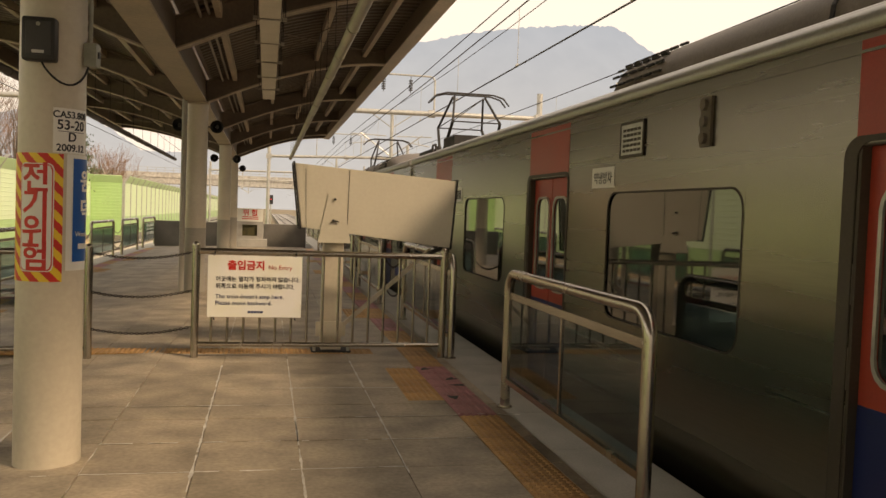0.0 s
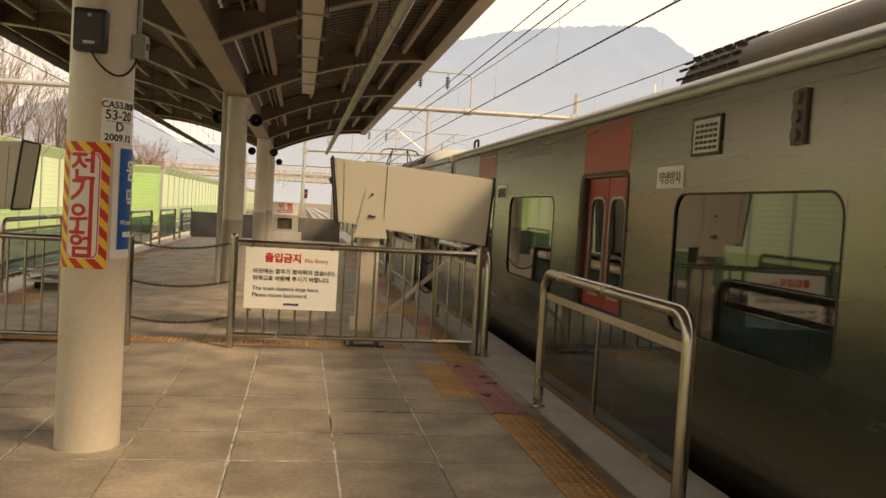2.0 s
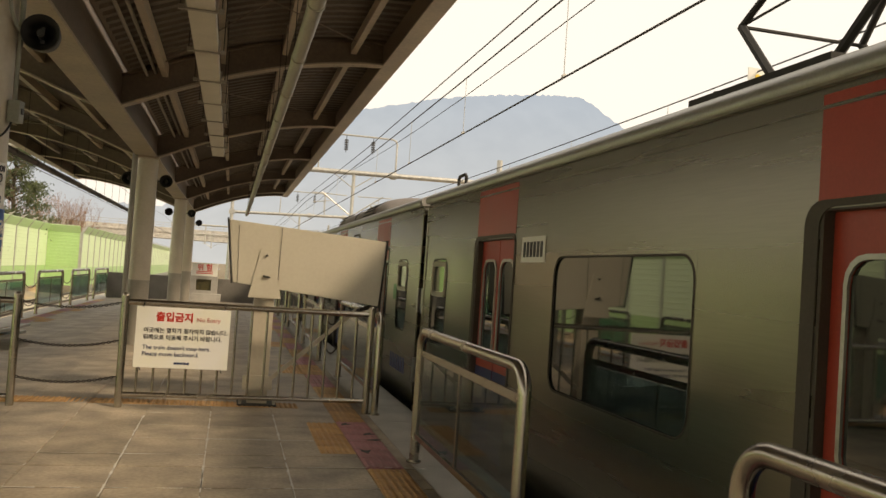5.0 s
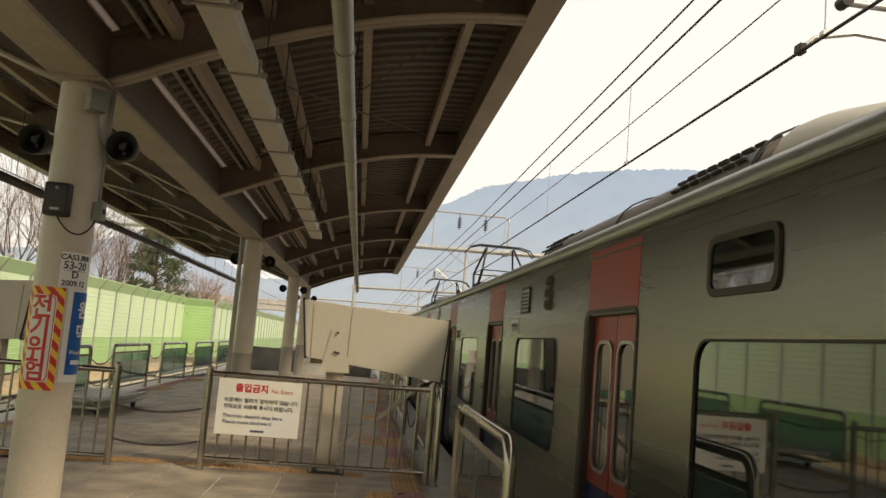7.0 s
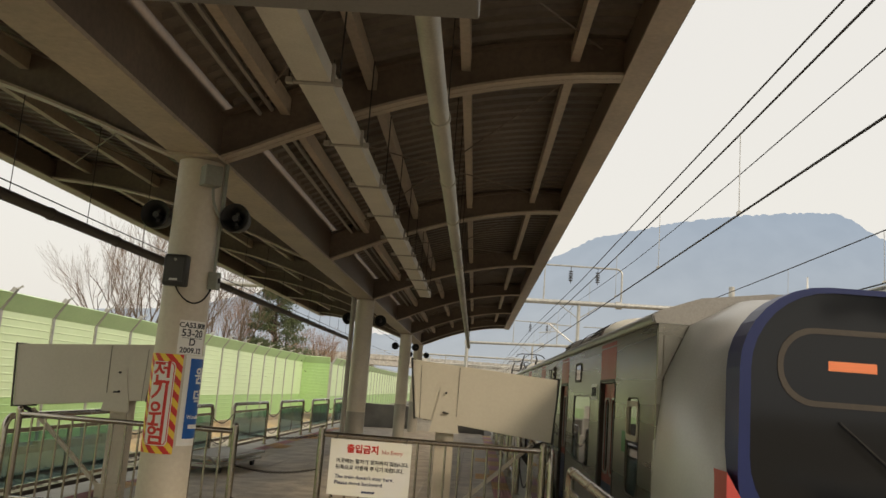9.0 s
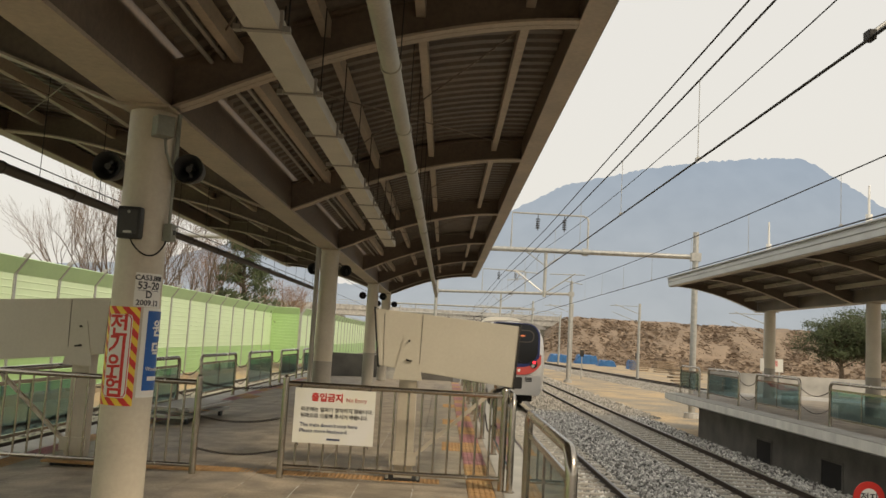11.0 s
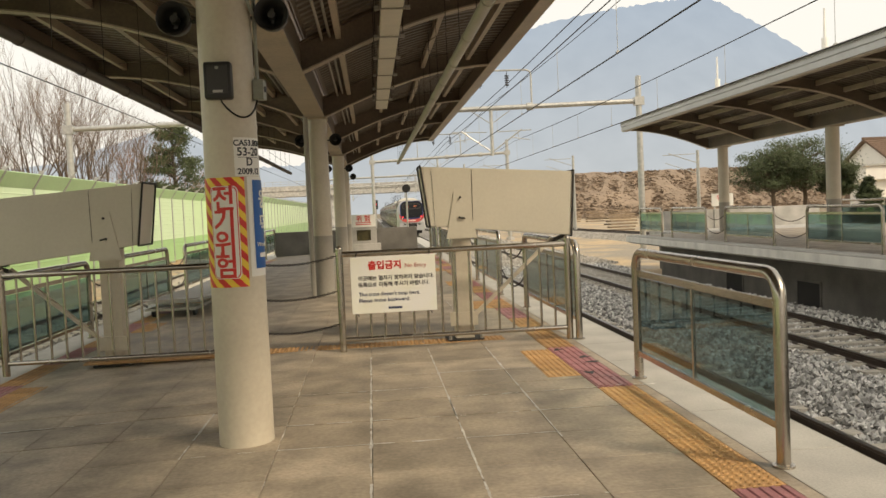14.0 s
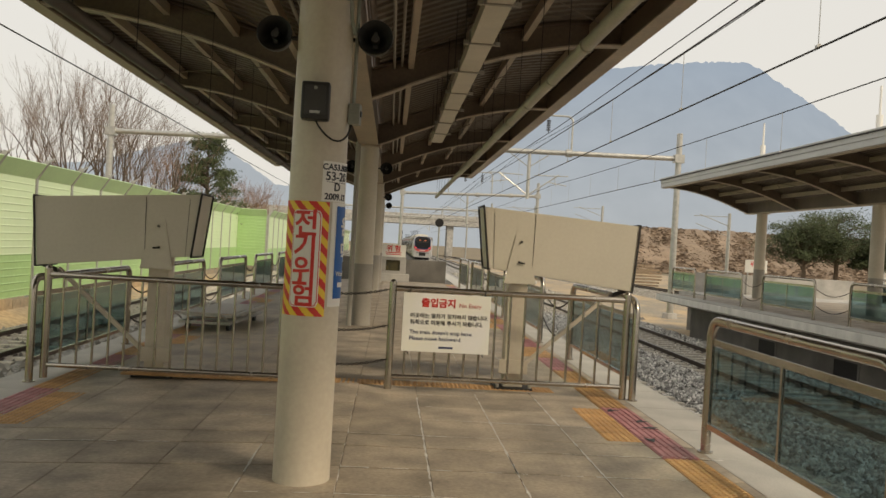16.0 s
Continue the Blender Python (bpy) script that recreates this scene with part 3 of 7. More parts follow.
def build_car():
    """One car; its origin is the middle of the gap at its front end, on the rail top level of the platform's height."""
    c = empty("train_car")
    xs = -HALF_W
    L = CAR_PITCH
    y_f, y_r = -0.17, -L + 0.10
    zf, zt = -0.05, 2.36
    holes = []
    for d in DOOR_FRONTS:
        holes.append((d - DOOR_W, d, zf, 1.87, "door"))
    for a, b in zip(DOOR_FRONTS, DOOR_FRONTS[1:]):
        mid = (a - DOOR_W + b) / 2
        holes.append((mid - 0.95, mid + 0.95, 0.75, 1.70, "window"))
    holes.append((y_f - 1.07, y_f - 0.37, 0.76, 1.70, "end_window"))
    holes.append((y_r + 0.73, y_r + 1.41, 0.76, 1.70, "end_window"))
    holes.sort()
    bm = B()
    for side in (-1, 1):
        xo, xi = side * HALF_W, side * (HALF_W - 0.06)
        lo, hi = min(xo, xi), max(xo, xi)
        y = y_r
        for a, b, z0, z1, kind in holes:
            box(bm, lo, hi, y, a, zf - 0.10, zt)
            if z0 > zf:
                box(bm, lo, hi, a, b, zf - 0.10, z0)
            else:
                box(bm, lo, hi, a, b, zf - 0.10, zf)
            box(bm, lo, hi, a, b, z1, zt)
            y = b
        box(bm, lo, hi, y, y_f, zf - 0.10, zt)
        tuck = [(xo, zf - 0.10), (xo - side * 0.12, zf - 0.42), (xo - side * 0.18, zf - 0.42), (xi, zf - 0.10)]
        prism(bm, tuck, "y", y_r, y_f)
    for ye in (y_f, y_r):
        a, b = sorted((ye, ye + (-0.06 if ye == y_f else 0.06)))
        box(bm, -HALF_W + 0.06, HALF_W - 0.06, a, b, zf, zt)
    part("body", bm, M_CAR, c)
    bm = B()
    box(bm, -HALF_W + 0.07, HALF_W - 0.07, y_r + 0.07, y_f - 0.07, zf, zf + 0.02)
    # Made-up near-black middle sheet stands for the unlit inside.
    box(bm, -0.02, 0.02, y_r + 0.07, y_f - 0.07, zf + 0.02, 2.2)
    part("interior", bm, M_CAR_DARK, c)
    bm = B()
    prof = [(-HALF_W - 0.03, 2.36), (-HALF_W - 0.045, 2.42), (-HALF_W + 0.0, 2.47), (-1.2, 2.60), (-0.6, 2.68), (0, 2.70), (0.6, 2.68), (1.2, 2.60), (HALF_W, 2.47), (HALF_W + 0.045, 2.42), (HALF_W + 0.03, 2.36)]
    prism(bm, prof, "y", y_r - 0.01, y_f + 0.01)
    part("roof", bm, M_CAR_ROOF, c, "dull grey metal roof with a pale gutter")
    bm = B()
    box(bm, -1.15, 1.15, y_r + 0.3, y_f - 0.3, zf - 0.95, zf - 0.2)
    part("underframe", bm, M_CAR_DARK, c)
    bm = B()
    for yb in (y_f - 2.9, y_r + 2.9):
        for q in (-1.05, 1.05):
            for s in (-1, 1):
                bar(bm, (s * 0.68, yb + q, -0.82), (s * 0.82, yb + q, -0.82), 0.42, seg=20)
        box(bm, -1.1, 1.1, yb - 1.6, yb + 1.6, -0.85, -0.65)
    part("bogie", bm, M_CAR_DARK, c)
    # doors, windows on the platform side
    for i, d in enumerate(DOOR_FRONTS):
        for j in (0, 1):
            ya, yb = (d - DOOR_W + 0.02, d - DOOR_W / 2 - 0.008) if j == 0 else (d - DOOR_W / 2 + 0.008, d - 0.02)
            bm = B()
            out = rounded(ya, yb, zf, 1.86, 0.01, 4)
            wx0, wx1 = ya + 0.10, yb - 0.06
            if j == 1:
                wx0, wx1 = ya + 0.06, yb - 0.10
            inn = rounded(wx0, wx1, 0.82, 1.67, 0.10, 4)
            ring(bm, out, inn, "x", xs + 0.05, xs + 0.08, 0)
            leaf = part("door_leaf", bm, M_CAR_RED, c, "red sliding door leaf with a dark blue foot")
            bm = B()
            box(bm, xs + 0.046, xs + 0.05, ya + 0.002, yb - 0.002, zf, 0.70)
            part("blue_foot", bm, M_CAR_BLUE, leaf)
            bm = B()
            ring(bm, rounded(wx0 - 0.022, wx1 + 0.022, 0.798, 1.692, 0.115, 4), inn, "x", xs + 0.038, xs + 0.052)
            part("window_frame", bm, M_GALV, leaf)
            bm = B()
            prism(bm, rounded(wx0 - 0.01, wx1 + 0.01, 0.81, 1.68, 0.10, 4), "x", xs + 0.056, xs + 0.064)
            part("pane", bm, M_CAR_GLASS, leaf)
        bm = B()
        box(bm, xs - 0.003, xs - 0.001, d - DOOR_W - 0.015, d + 0.015, 1.90, zt - 0.03)
        part("red_panel", bm, M_CAR_RED, c, "red painted panel above the door")
        bm = B()
        box(bm, xs + 0.0005, xs + 0.055, d - DOOR_W - 0.02, d - DOOR_W + 0.02, zf, 1.88)
        box(bm, xs + 0.0005, xs + 0.055, d - 0.02, d + 0.02, zf, 1.88)
        box(bm, xs + 0.0005, xs + 0.055, d - DOOR_W - 0.02, d + 0.02, 1.86, 1.89)
        ring(bm, rounded(d - DOOR_W - 0.035, d + 0.09, zf - 0.08, 1.905, 0.10, 5), rounded(d - DOOR_W - 0.005, d + 0.005, zf - 0.06, 1.875, 0.08, 5), "x", xs - 0.006, xs + 0.01)
        part("door_surround", bm, M_CAR_GASKET, c)
    wins = [h for h in holes if h[4] != "door"]
    for a, b, z0, z1, kind in wins:
        bm = B()
        r = 0.14
        ring(bm, [(a - 0.001, z0 - 0.001), (b + 0.001, z0 - 0.001), (b + 0.001, z1 + 0.001), (a - 0.001, z1 + 0.001)],
             [(a + 0.004, z0 + 0.004), (b - 0.004, z0 + 0.004), (b - 0.004, z1 - 0.004), (a + 0.004, z1 - 0.004)], "x", xs + 0.008, xs + 0.055)
        w = part("window", bm, M_CAR_GASKET, c)
        bm = B()
        out = rounded(a - 0.005, b + 0.005, z0 - 0.005, z1 + 0.005, r, 5)
        inn = rounded(a + 0.008, b - 0.008, z0 + 0.008, z1 - 0.008, r - 0.01, 5)
        ring(bm, out, inn, "x", xs - 0.004, xs + 0.003)
        part("window_frame", bm, M_CAR_GASKET, w)
        bm = B()
        ring(bm, [(b + 0.014, z1 + 0.014)] * 6 + [(a - 0.014, z1 + 0.014)] * 6 + [(a - 0.014, z0 - 0.014)] * 6 + [(b + 0.014, z0 - 0.014)] * 6, rounded(a - 0.004, b + 0.004, z0 - 0.004, z1 + 0.004, r, 5), "x", xs - 0.001, xs + 0.006)
        bmesh.ops.remove_doubles(bm, verts=list(bm.verts), dist=1e-5)
        part("corner_panel", bm, M_CAR, w)
        bm = B()
        box(bm, xs + 0.010, xs + 0.016, a + 0.002, b - 0.002, z0 + 0.002, z1 - 0.002)
        part("pane", bm, M_CAR_GLASS, w)
        if kind == "end_window":
            bm = B()
            ring(bm, rounded(a + 0.03, b - 0.03, z1 - 0.42, z1 - 0.03, 0.09, 4), rounded(a + 0.085, b - 0.085, z1 - 0.365, z1 - 0.085, 0.05, 4), "x", xs - 0.012, xs + 0.009)
            part("top_light", bm, M_AC_LT, w, "pale hinged top light frame")
    # small fittings high on the side
    m2 = (DOOR_FRONTS[1] - DOOR_W + DOOR_FRONTS[2]) / 2
    m3 = (DOOR_FRONTS[2] - DOOR_W + DOOR_FRONTS[3]) / 2
    bm = B()
    box(bm, xs - 0.012, xs - 0.001, m2 + 0.36, m2 + 0.72, 1.97, 2.19)
    part("vent_grille", bm, M_GALV, c)
    bm = B()
    for k in range(5):
        for q in range(5):
            box(bm, xs - 0.016, xs - 0.012, m2 + 0.39 + 0.062 * q, m2 + 0.435 + 0.062 * q, 1.99 + 0.037 * k, 2.01 + 0.037 * k)
    ring(bm, [(m2 + 0.34, 1.95), (m2 + 0.74, 1.95), (m2 + 0.74, 2.21), (m2 + 0.34, 2.21)], [(m2 + 0.36, 1.97), (m2 + 0.72, 1.97), (m2 + 0.72, 2.19), (m2 + 0.36, 2.19)], "x", xs - 0.014, xs + 0.001)
    tagged(part("vent_louvre", bm, M_CAR_GASKET, c), kind="stuff")
    bm = B()
    box(bm, xs - 0.02, xs - 0.001, m2 - 0.58, m2 - 0.46, 1.95, 2.25)
    for k in range(3):
        bar(bm, (xs - 0.045, m2 - 0.52, 2.0 + 0.1 * k), (xs - 0.02, m2 - 0.52, 2.0 + 0.1 * k), 0.034, seg=12)
    part("side_lamp", bm, M_AC, c)
    bm = B()
    ring(bm, rounded(m3 + 0.12, m3 + 0.82, 1.90, 2.19, 0.07, 4), rounded(m3 + 0.155, m3 + 0.785, 1.935, 2.155, 0.05, 4), "x", xs - 0.014, xs + 0.0)
    w = part("destination_window", bm, M_CAR_GASKET, c)
    bm = B()
    prism(bm, rounded(m3 + 0.145, m3 + 0.795, 1.925, 2.165, 0.05, 4), "x", xs - 0.006, xs - 0.001)
    part("pane", bm, M_CAR_GLASS, w)
    for yc in (DOOR_FRONTS[0] - DOOR_W - 0.45, DOOR_FRONTS[3] + 0.56):
        bm = B()
        box(bm, xs - 0.006, xs - 0.001, yc - 0.26, yc + 0.26, 1.66, 1.86)
        p = part("fleet_plate", bm, M_WHITE, c)
        bm = B()
        for k in range(6):
            box(bm, xs - 0.009, xs - 0.006, yc - 0.215 + 0.075 * k, yc - 0.165 + 0.075 * k, 1.70, 1.82)
        part("plate_bars", bm, M_INK, p)
    # gutter, gangway
    bm = B()
    prism(bm, [(xs - 0.048, 2.365), (xs - 0.056, 2.38), (xs - 0.054, 2.42), (xs - 0.03, 2.452), (xs + 0.06, 2.498), (xs + 0.06, 2.485), (xs - 0.02, 2.435), (xs - 0.04, 2.375)], "y", y_r + 0.02, y_f - 0.02)
    part("gutter", bm, M_GUTTER, c, "pale rounded gutter along the roof edge", smooth=True)
    bm = B()
    box(bm, xs - 0.008, xs + 0.001, y_r + 0.01, y_f - 0.01, 2.27, 2.285)
    part("bead", bm, M_CAR, c)
    bm = B()
    prism(bm, rounded(-1.40, 1.40, zf, 2.56, 0.42, 6), "y", y_f - 0.01, 0.175)
    part("gangway", bm, M_GANGWAY, c, "tan gangway between two cars", smooth=True)
    for ye in (y_f - 0.012, y_r + 0.012):
        bm = B()
        box(bm, xs - 0.012, xs + 0.05, ye - 0.03, ye + 0.03, zf - 0.1, 2.33, bevel=0.01)
        part("corner_post", bm, M_CAR, c)
    # roof equipment
    def hood(y0, y1, h, w, round_front, round_rear):
        """A rounded hood along y; its ends may curve down to the roof."""
        bm = B()
        n = 20
        us = [k / n for k in range(n + 1)]
        rows = []
        for u in us:
            y = y1 + (y0 - y1) * u
            q = 1.0
            for flag, dist in ((round_front, abs(y - y1)), (round_rear, abs(y - y0))):
                if flag and dist < flag:
                    v = 1 - dist / flag
                    q = min(q, math.sqrt(max(0.02, 1 - v ** 2)) if flag < 1 else max(0.03, 1 - v ** 1.5))
            row = []
            for k in range(17):
                a = math.pi * k / 16
                x, z = -math.cos(a), math.sin(a)
                x = math.copysign(abs(x) ** 0.72, x)
                z = z ** 0.72
                row.append(bm.verts.new((x * w * (0.93 + 0.07 * q), y, 2.55 + (h + 0.07) * z * q)))
            rows.append(row)
        for p, q in zip(rows, rows[1:]):
            for k in range(16):
                bm.faces.new((p[k], p[k + 1], q[k + 1], q[k]))
        bm.faces.new(rows[0][::-1])
        bm.faces.new(rows[-1])
        bmesh.ops.recalc_face_normals(bm, faces=list(bm.faces))
        return bm
    part("air_conditioner", hood(-13.65, -7.95, 0.38, 1.17, 0.15, 0), M_AC, c, "grimy dark roof air conditioner", smooth=True)
    for y in (-11.15, -13.62):
        bm = B()
        for k in range(16):
            a, b = math.pi * k / 16, math.pi * (k + 1) / 16
            p = [(-math.copysign(abs(math.cos(t)) ** 0.72, math.cos(t)) * 1.178, 2.55 + 0.478 * math.sin(t) ** 0.72) for t in (a, b)]
            bar(bm, (p[0][0], y, p[0][1]), (p[1][0], y, p[1][1]), 0.03, 0.012)
        part("strap", bm, M_CAR_DARK, c)
    for y0, count in ((-9.10, 6), (-13.48, 7)):
        bm = B()
        for k in range(count):
            for r in range(5):
                t = math.pi * (0.05 + 0.052 * r)
                x, z = -abs(math.cos(t)) ** 0.72 * 1.172, 2.55 + 0.472 * math.sin(t) ** 0.72
                y = y0 + 0.17 * k + 0.02 * r
                bar(bm, (x, y, z), (x, y + 0.13, z), 0.018, 0.018)
        tagged(part("louvre", bm, M_CAR_DARK, c), kind="stuff")
    part("roof_cover", hood(-15.5, -13.7, 0.42, 1.16, 0.1, 1.75), M_AC, c, "smooth rounded roof cover", smooth=True)
    # wording and marks low on the side
    for kk in range(6):
        bm = B()
        y = y_r + 1.55 - 0.17 * kk
        prism(bm, [(y, 0.22), (y - 0.12, 0.22), (y - 0.10, 0.42), (y + 0.02, 0.42)], "x", xs - 0.003, xs - 0.001)
        part("logo_bar", bm, M_LOGO, c)
    bm = B()
    box(bm, xs - 0.003, xs - 0.001, y_r + 1.42, y_r + 1.64, 1.15, 1.36)
    part("sticker", bm, M_STICK, c, "green wheelchair sticker")
    bm = B()
    box(bm, xs - 0.006, xs - 0.001, m2 + 0.84, m2 + 1.28, 1.74, 1.90)
    pl = part("notice_plate", bm, M_WHITE, c)
    words("lettering", "약냉방차", 0.10, M_INK, pl, pose(xs - 0.008, m2 + 1.06, 1.78, 90, 0, -90), 0, "CENTER")
    for ye, sg in ((y_f, -1), (y_r, 1)):
        for z0 in (0.20, 1.05):
            bm = B()
            box(bm, xs - 0.02, xs + 0.05, min(ye, ye - sg * 0.02) - 0.025, max(ye, ye - sg * 0.02) + 0.025, z0, z0 + 0.30, bevel=0.008)
            part("end_bracket", bm, M_GALV, c)
    bm = B()
    sweep(bm, [(-1.25, -0.30, 2.54), (-1.25, -0.30, 2.68), (-1.25, -0.34, 2.71), (-1.25, -0.58, 2.71), (-1.25, -0.62, 2.68), (-1.25, -0.62, 2.54)], 0.02, 8)
    box(bm, -1.29, -1.21, -0.70, -0.22, 2.53, 2.56)
    part("roof_handle", bm, M_GASKET, c)
    return c


def add_pantograph(c, y):
    bm = B()
    box(bm, -0.9, 0.9, y - 0.7, y + 0.7, 2.74, 2.80)
    for sx in (-0.7, 0.7):
        for sy in (-0.6, 0.6):
            bar(bm, (sx, y + sy, 2.66), (sx, y + sy, 2.76), 0.06, seg=8)
    part("pantograph_base", bm, M_GASKET, c)
    bm = B()
    for sx in (-0.55, 0.55):
        for sy in (-1, 1):
            bar(bm, (sx, y + sy * 0.2, 2.82), (sx * 0.9, y + sy * 0.75, 3.38), 0.032, seg=6)
            bar(bm, (sx * 0.9, y + sy * 0.75, 3.38), (sx * 0.6, y + sy * 0.08, 3.98), 0.026, seg=6)
    for sy in (-1, 1):
        bar(bm, (-0.5, y + sy * 0.75, 3.38), (0.5, y + sy * 0.75, 3.38), 0.014, seg=6)
        bar(bm, (-0.5, y + sy * 0.75, 3.38), (0.33, y + sy * 0.08, 3.98), 0.01, seg=6)
    part("pantograph_arms", bm, M_GASKET, c)
    bm = B()
    for sy in (-0.13, 0.13):
        sweep(bm, [(-0.85, y + sy, 3.83), (-0.72, y + sy, 3.98), (-0.5, y + sy, 4.04), (0.5, y + sy, 4.04), (0.72, y + sy, 3.98), (0.85, y + sy, 3.83)], 0.02, 6)
    part("contact_shoe", bm, M_GASKET, c)
    bm = B()
    box(bm, -0.7, 0.7, y - 1.9, y - 0.9, 2.66, 3.0)
    for k in range(3):
        bar(bm, (-0.4 + 0.4 * k, y + 1.1, 2.68), (-0.4 + 0.4 * k, y + 1.1, 3.0), 0.07, seg=8)
    part("roof_gear", bm, M_CAR_DARK, c)


def build_cab(c):
    """The tail end of the last car, past its rear gap."""
    y = -CAR_PITCH + 0.10
    bm = B()
    n = 10
    rows = []
    prof = [(-1.56, -0.45), (-1.58, 0.3), (-1.58, 1.2), (-1.50, 1.9), (-1.30, 2.35), (-0.9, 2.58), (0, 2.66), (0.9, 2.58), (1.30, 2.35), (1.50, 1.9), (1.58, 1.2), (1.58, 0.3), (1.56, -0.45)]
    for dy, sc, up in ((0.0, 1.0, 0), (-0.5, 0.985, 0), (-0.85, 0.93, -0.03), (-1.05, 0.84, -0.10), (-1.15, 0.74, -0.2)):
        rows.append([bm.verts.new((p[0] * sc, y + dy - 0.10 * (1 - (p[0] / 1.6) ** 2) - (0.0 if p[1] < 1.0 else -0.28 * (p[1] - 1.0) * (dy / -1.15)), max(-0.45, (p[1] - 0.9) * (0.5 + sc / 2) + 0.9))) for p in prof])
    for u, v in zip(rows, rows[1:]):
        for k in range(len(prof) - 1):
            bm.faces.new((u[k], u[k + 1], v[k + 1], v[k]))
    bm.faces.new(rows[-1])
    cab = part("cab_shell", bm, M_SILVER, c, "rounded silver cab end", smooth=True)
    yy = y - 1.27
    bm = B()
    ring(bm, rounded(-1.25, 1.25, 0.58, 2.58, 0.62, 8), rounded(-1.17, 1.17, 0.76, 2.54, 0.58, 8), "y", yy - 0.03, yy + 0.30)
    part("blue_band", bm, M_CAR_BLUE, cab)
    bm = B()
    prism(bm, rounded(-1.19, 1.19, 0.74, 2.55, 0.58, 8), "y", yy - 0.015, yy + 0.28)
    screen = part("windscreen", bm, M_CAB_GLASS, cab)
    bm = B()
    ring(bm, rounded(-0.98, 0.98, 1.72, 2.28, 0.26, 6), rounded(-0.94, 0.94, 1.76, 2.24, 0.23, 6), "y", yy - 0.022, yy - 0.012)
    part("upper_frame", bm, M_CAR_GASKET, screen)
    bm = B()
    bar(bm, (-0.55, yy - 0.04, 1.62), (0.25, yy - 0.05, 0.95), 0.018, 0.012)
    bar(bm, (0.25, yy - 0.05, 0.95), (0.45, yy - 0.03, 0.85), 0.03, 0.02)
    part("wiper", bm, M_CAR_DARK, screen)
    bm = B()
    us = [k / 14 - 1 for k in range(29)]
    prism(bm, [(1.33 * u, 0.60 + 0.62 * u ** 4) for u in us] + [(1.33 * u, 0.26 + 0.52 * u ** 4) for u in us[::-1]], "y", yy - 0.045, yy + 0.30)
    part("red_band", bm, M_CAB_RED, cab)
    for x in (-1.0, 1.0):
        bm = B()
        bar(bm, (x, yy - 0.075, 0.76), (x, yy - 0.03, 0.76), 0.17, seg=18)
        rim = part("lamp_rim", bm, M_CAR_DARK, cab)
        bm = B()
        bar(bm, (x + 0.02, yy - 0.09, 0.85), (x + 0.02, yy - 0.06, 0.85), 0.075, seg=14)
        part("tail_lamp", bm, M_LAMP_RED, rim)
        bm = B()
        bar(bm, (x - 0.03, yy - 0.09, 0.69), (x - 0.03, yy - 0.06, 0.69), 0.075, seg=14)
        part("head_lamp", bm, M_GALV, rim)
    for k in range(6):
        bm = B()
        prism(bm, [(-0.43 + 0.145 * k, 0.40), (-0.33 + 0.145 * k, 0.40), (-0.31 + 0.145 * k, 0.53), (-0.41 + 0.145 * k, 0.53)], "y", yy - 0.06, yy - 0.045)
        part("logo_bar", bm, M_WHITE, cab)
        bm = B()
        box(bm, -0.26 + 0.09 * k, -0.20 + 0.09 * k, yy - 0.06, yy - 0.045, 0.27, 0.33)
        part("plate_bar", bm, M_CAR_BLUE, cab)
    for x in (-0.62, 0.22):
        bm = B()
        box(bm, x, x + 0.34, yy - 0.02, yy - 0.012, 1.98, 2.05)
        part("destination_display", bm, M_LAMP_LED, cab)
    bm = B()
    prism(bm, rounded(-1.36, 1.36, -0.62, 0.26, 0.12, 4), "y", yy + 0.02, yy + 0.7)
    part("apron", bm, M_SILVER, cab)
    bm = B()
    # Near-black plate on the apron stands for the shade in the pocket.
    prism(bm, rounded(-0.52, 0.52, -0.36, 0.16, 0.06, 4), "y", yy + 0.005, yy + 0.03)
    part("coupler_pocket", bm, M_CAR_DARK, cab)
    bm = B()
    bar(bm, (0, yy - 0.35, -0.08), (0, yy + 0.02, -0.08), 0.13, seg=10)
    box(bm, -0.16, 0.16, yy - 0.45, yy - 0.3, -0.22, 0.06)
    part("coupler", bm, M_GASKET, cab)
    for x in (-0.95, 0.65):
        for k in range(3):
            bm = B()
            box(bm, x, x + 0.3, yy - 0.01, yy + 0.02, -0.02 + 0.07 * k, 0.02 + 0.07 * k)
            part("vent_slat", bm, M_CAR_DARK, cab)


cars = []
first_car = build_car()
for k in range(-2, 6):
    car = first_car if k == -2 else copy_thing(first_car, pose(0, 0, 0))
    tagged(car, "brushed steel commuter train car with red sliding doors" if k < 5 else "tail car of the steel commuter train, with driver's cab", "train car", "cars of the train")
    cars.append((k, car))
for k, car in cars:
    if k in (-1, 3):
        add_pantograph(car, -5.6)
        add_pantograph(car, -17.8)
    for piece in car.children:
        if piece.name.startswith("roof_cover") and k in (0, 4, 5):
            piece.data = piece.data.copy()
            piece.data.materials[0] = M_AC_LT
    if k == 5:
        build_cab(car)


# ---- second platform across the tracks ----
P2_X, P2_Z, P2_END = 9.93, 0.1, 31.2


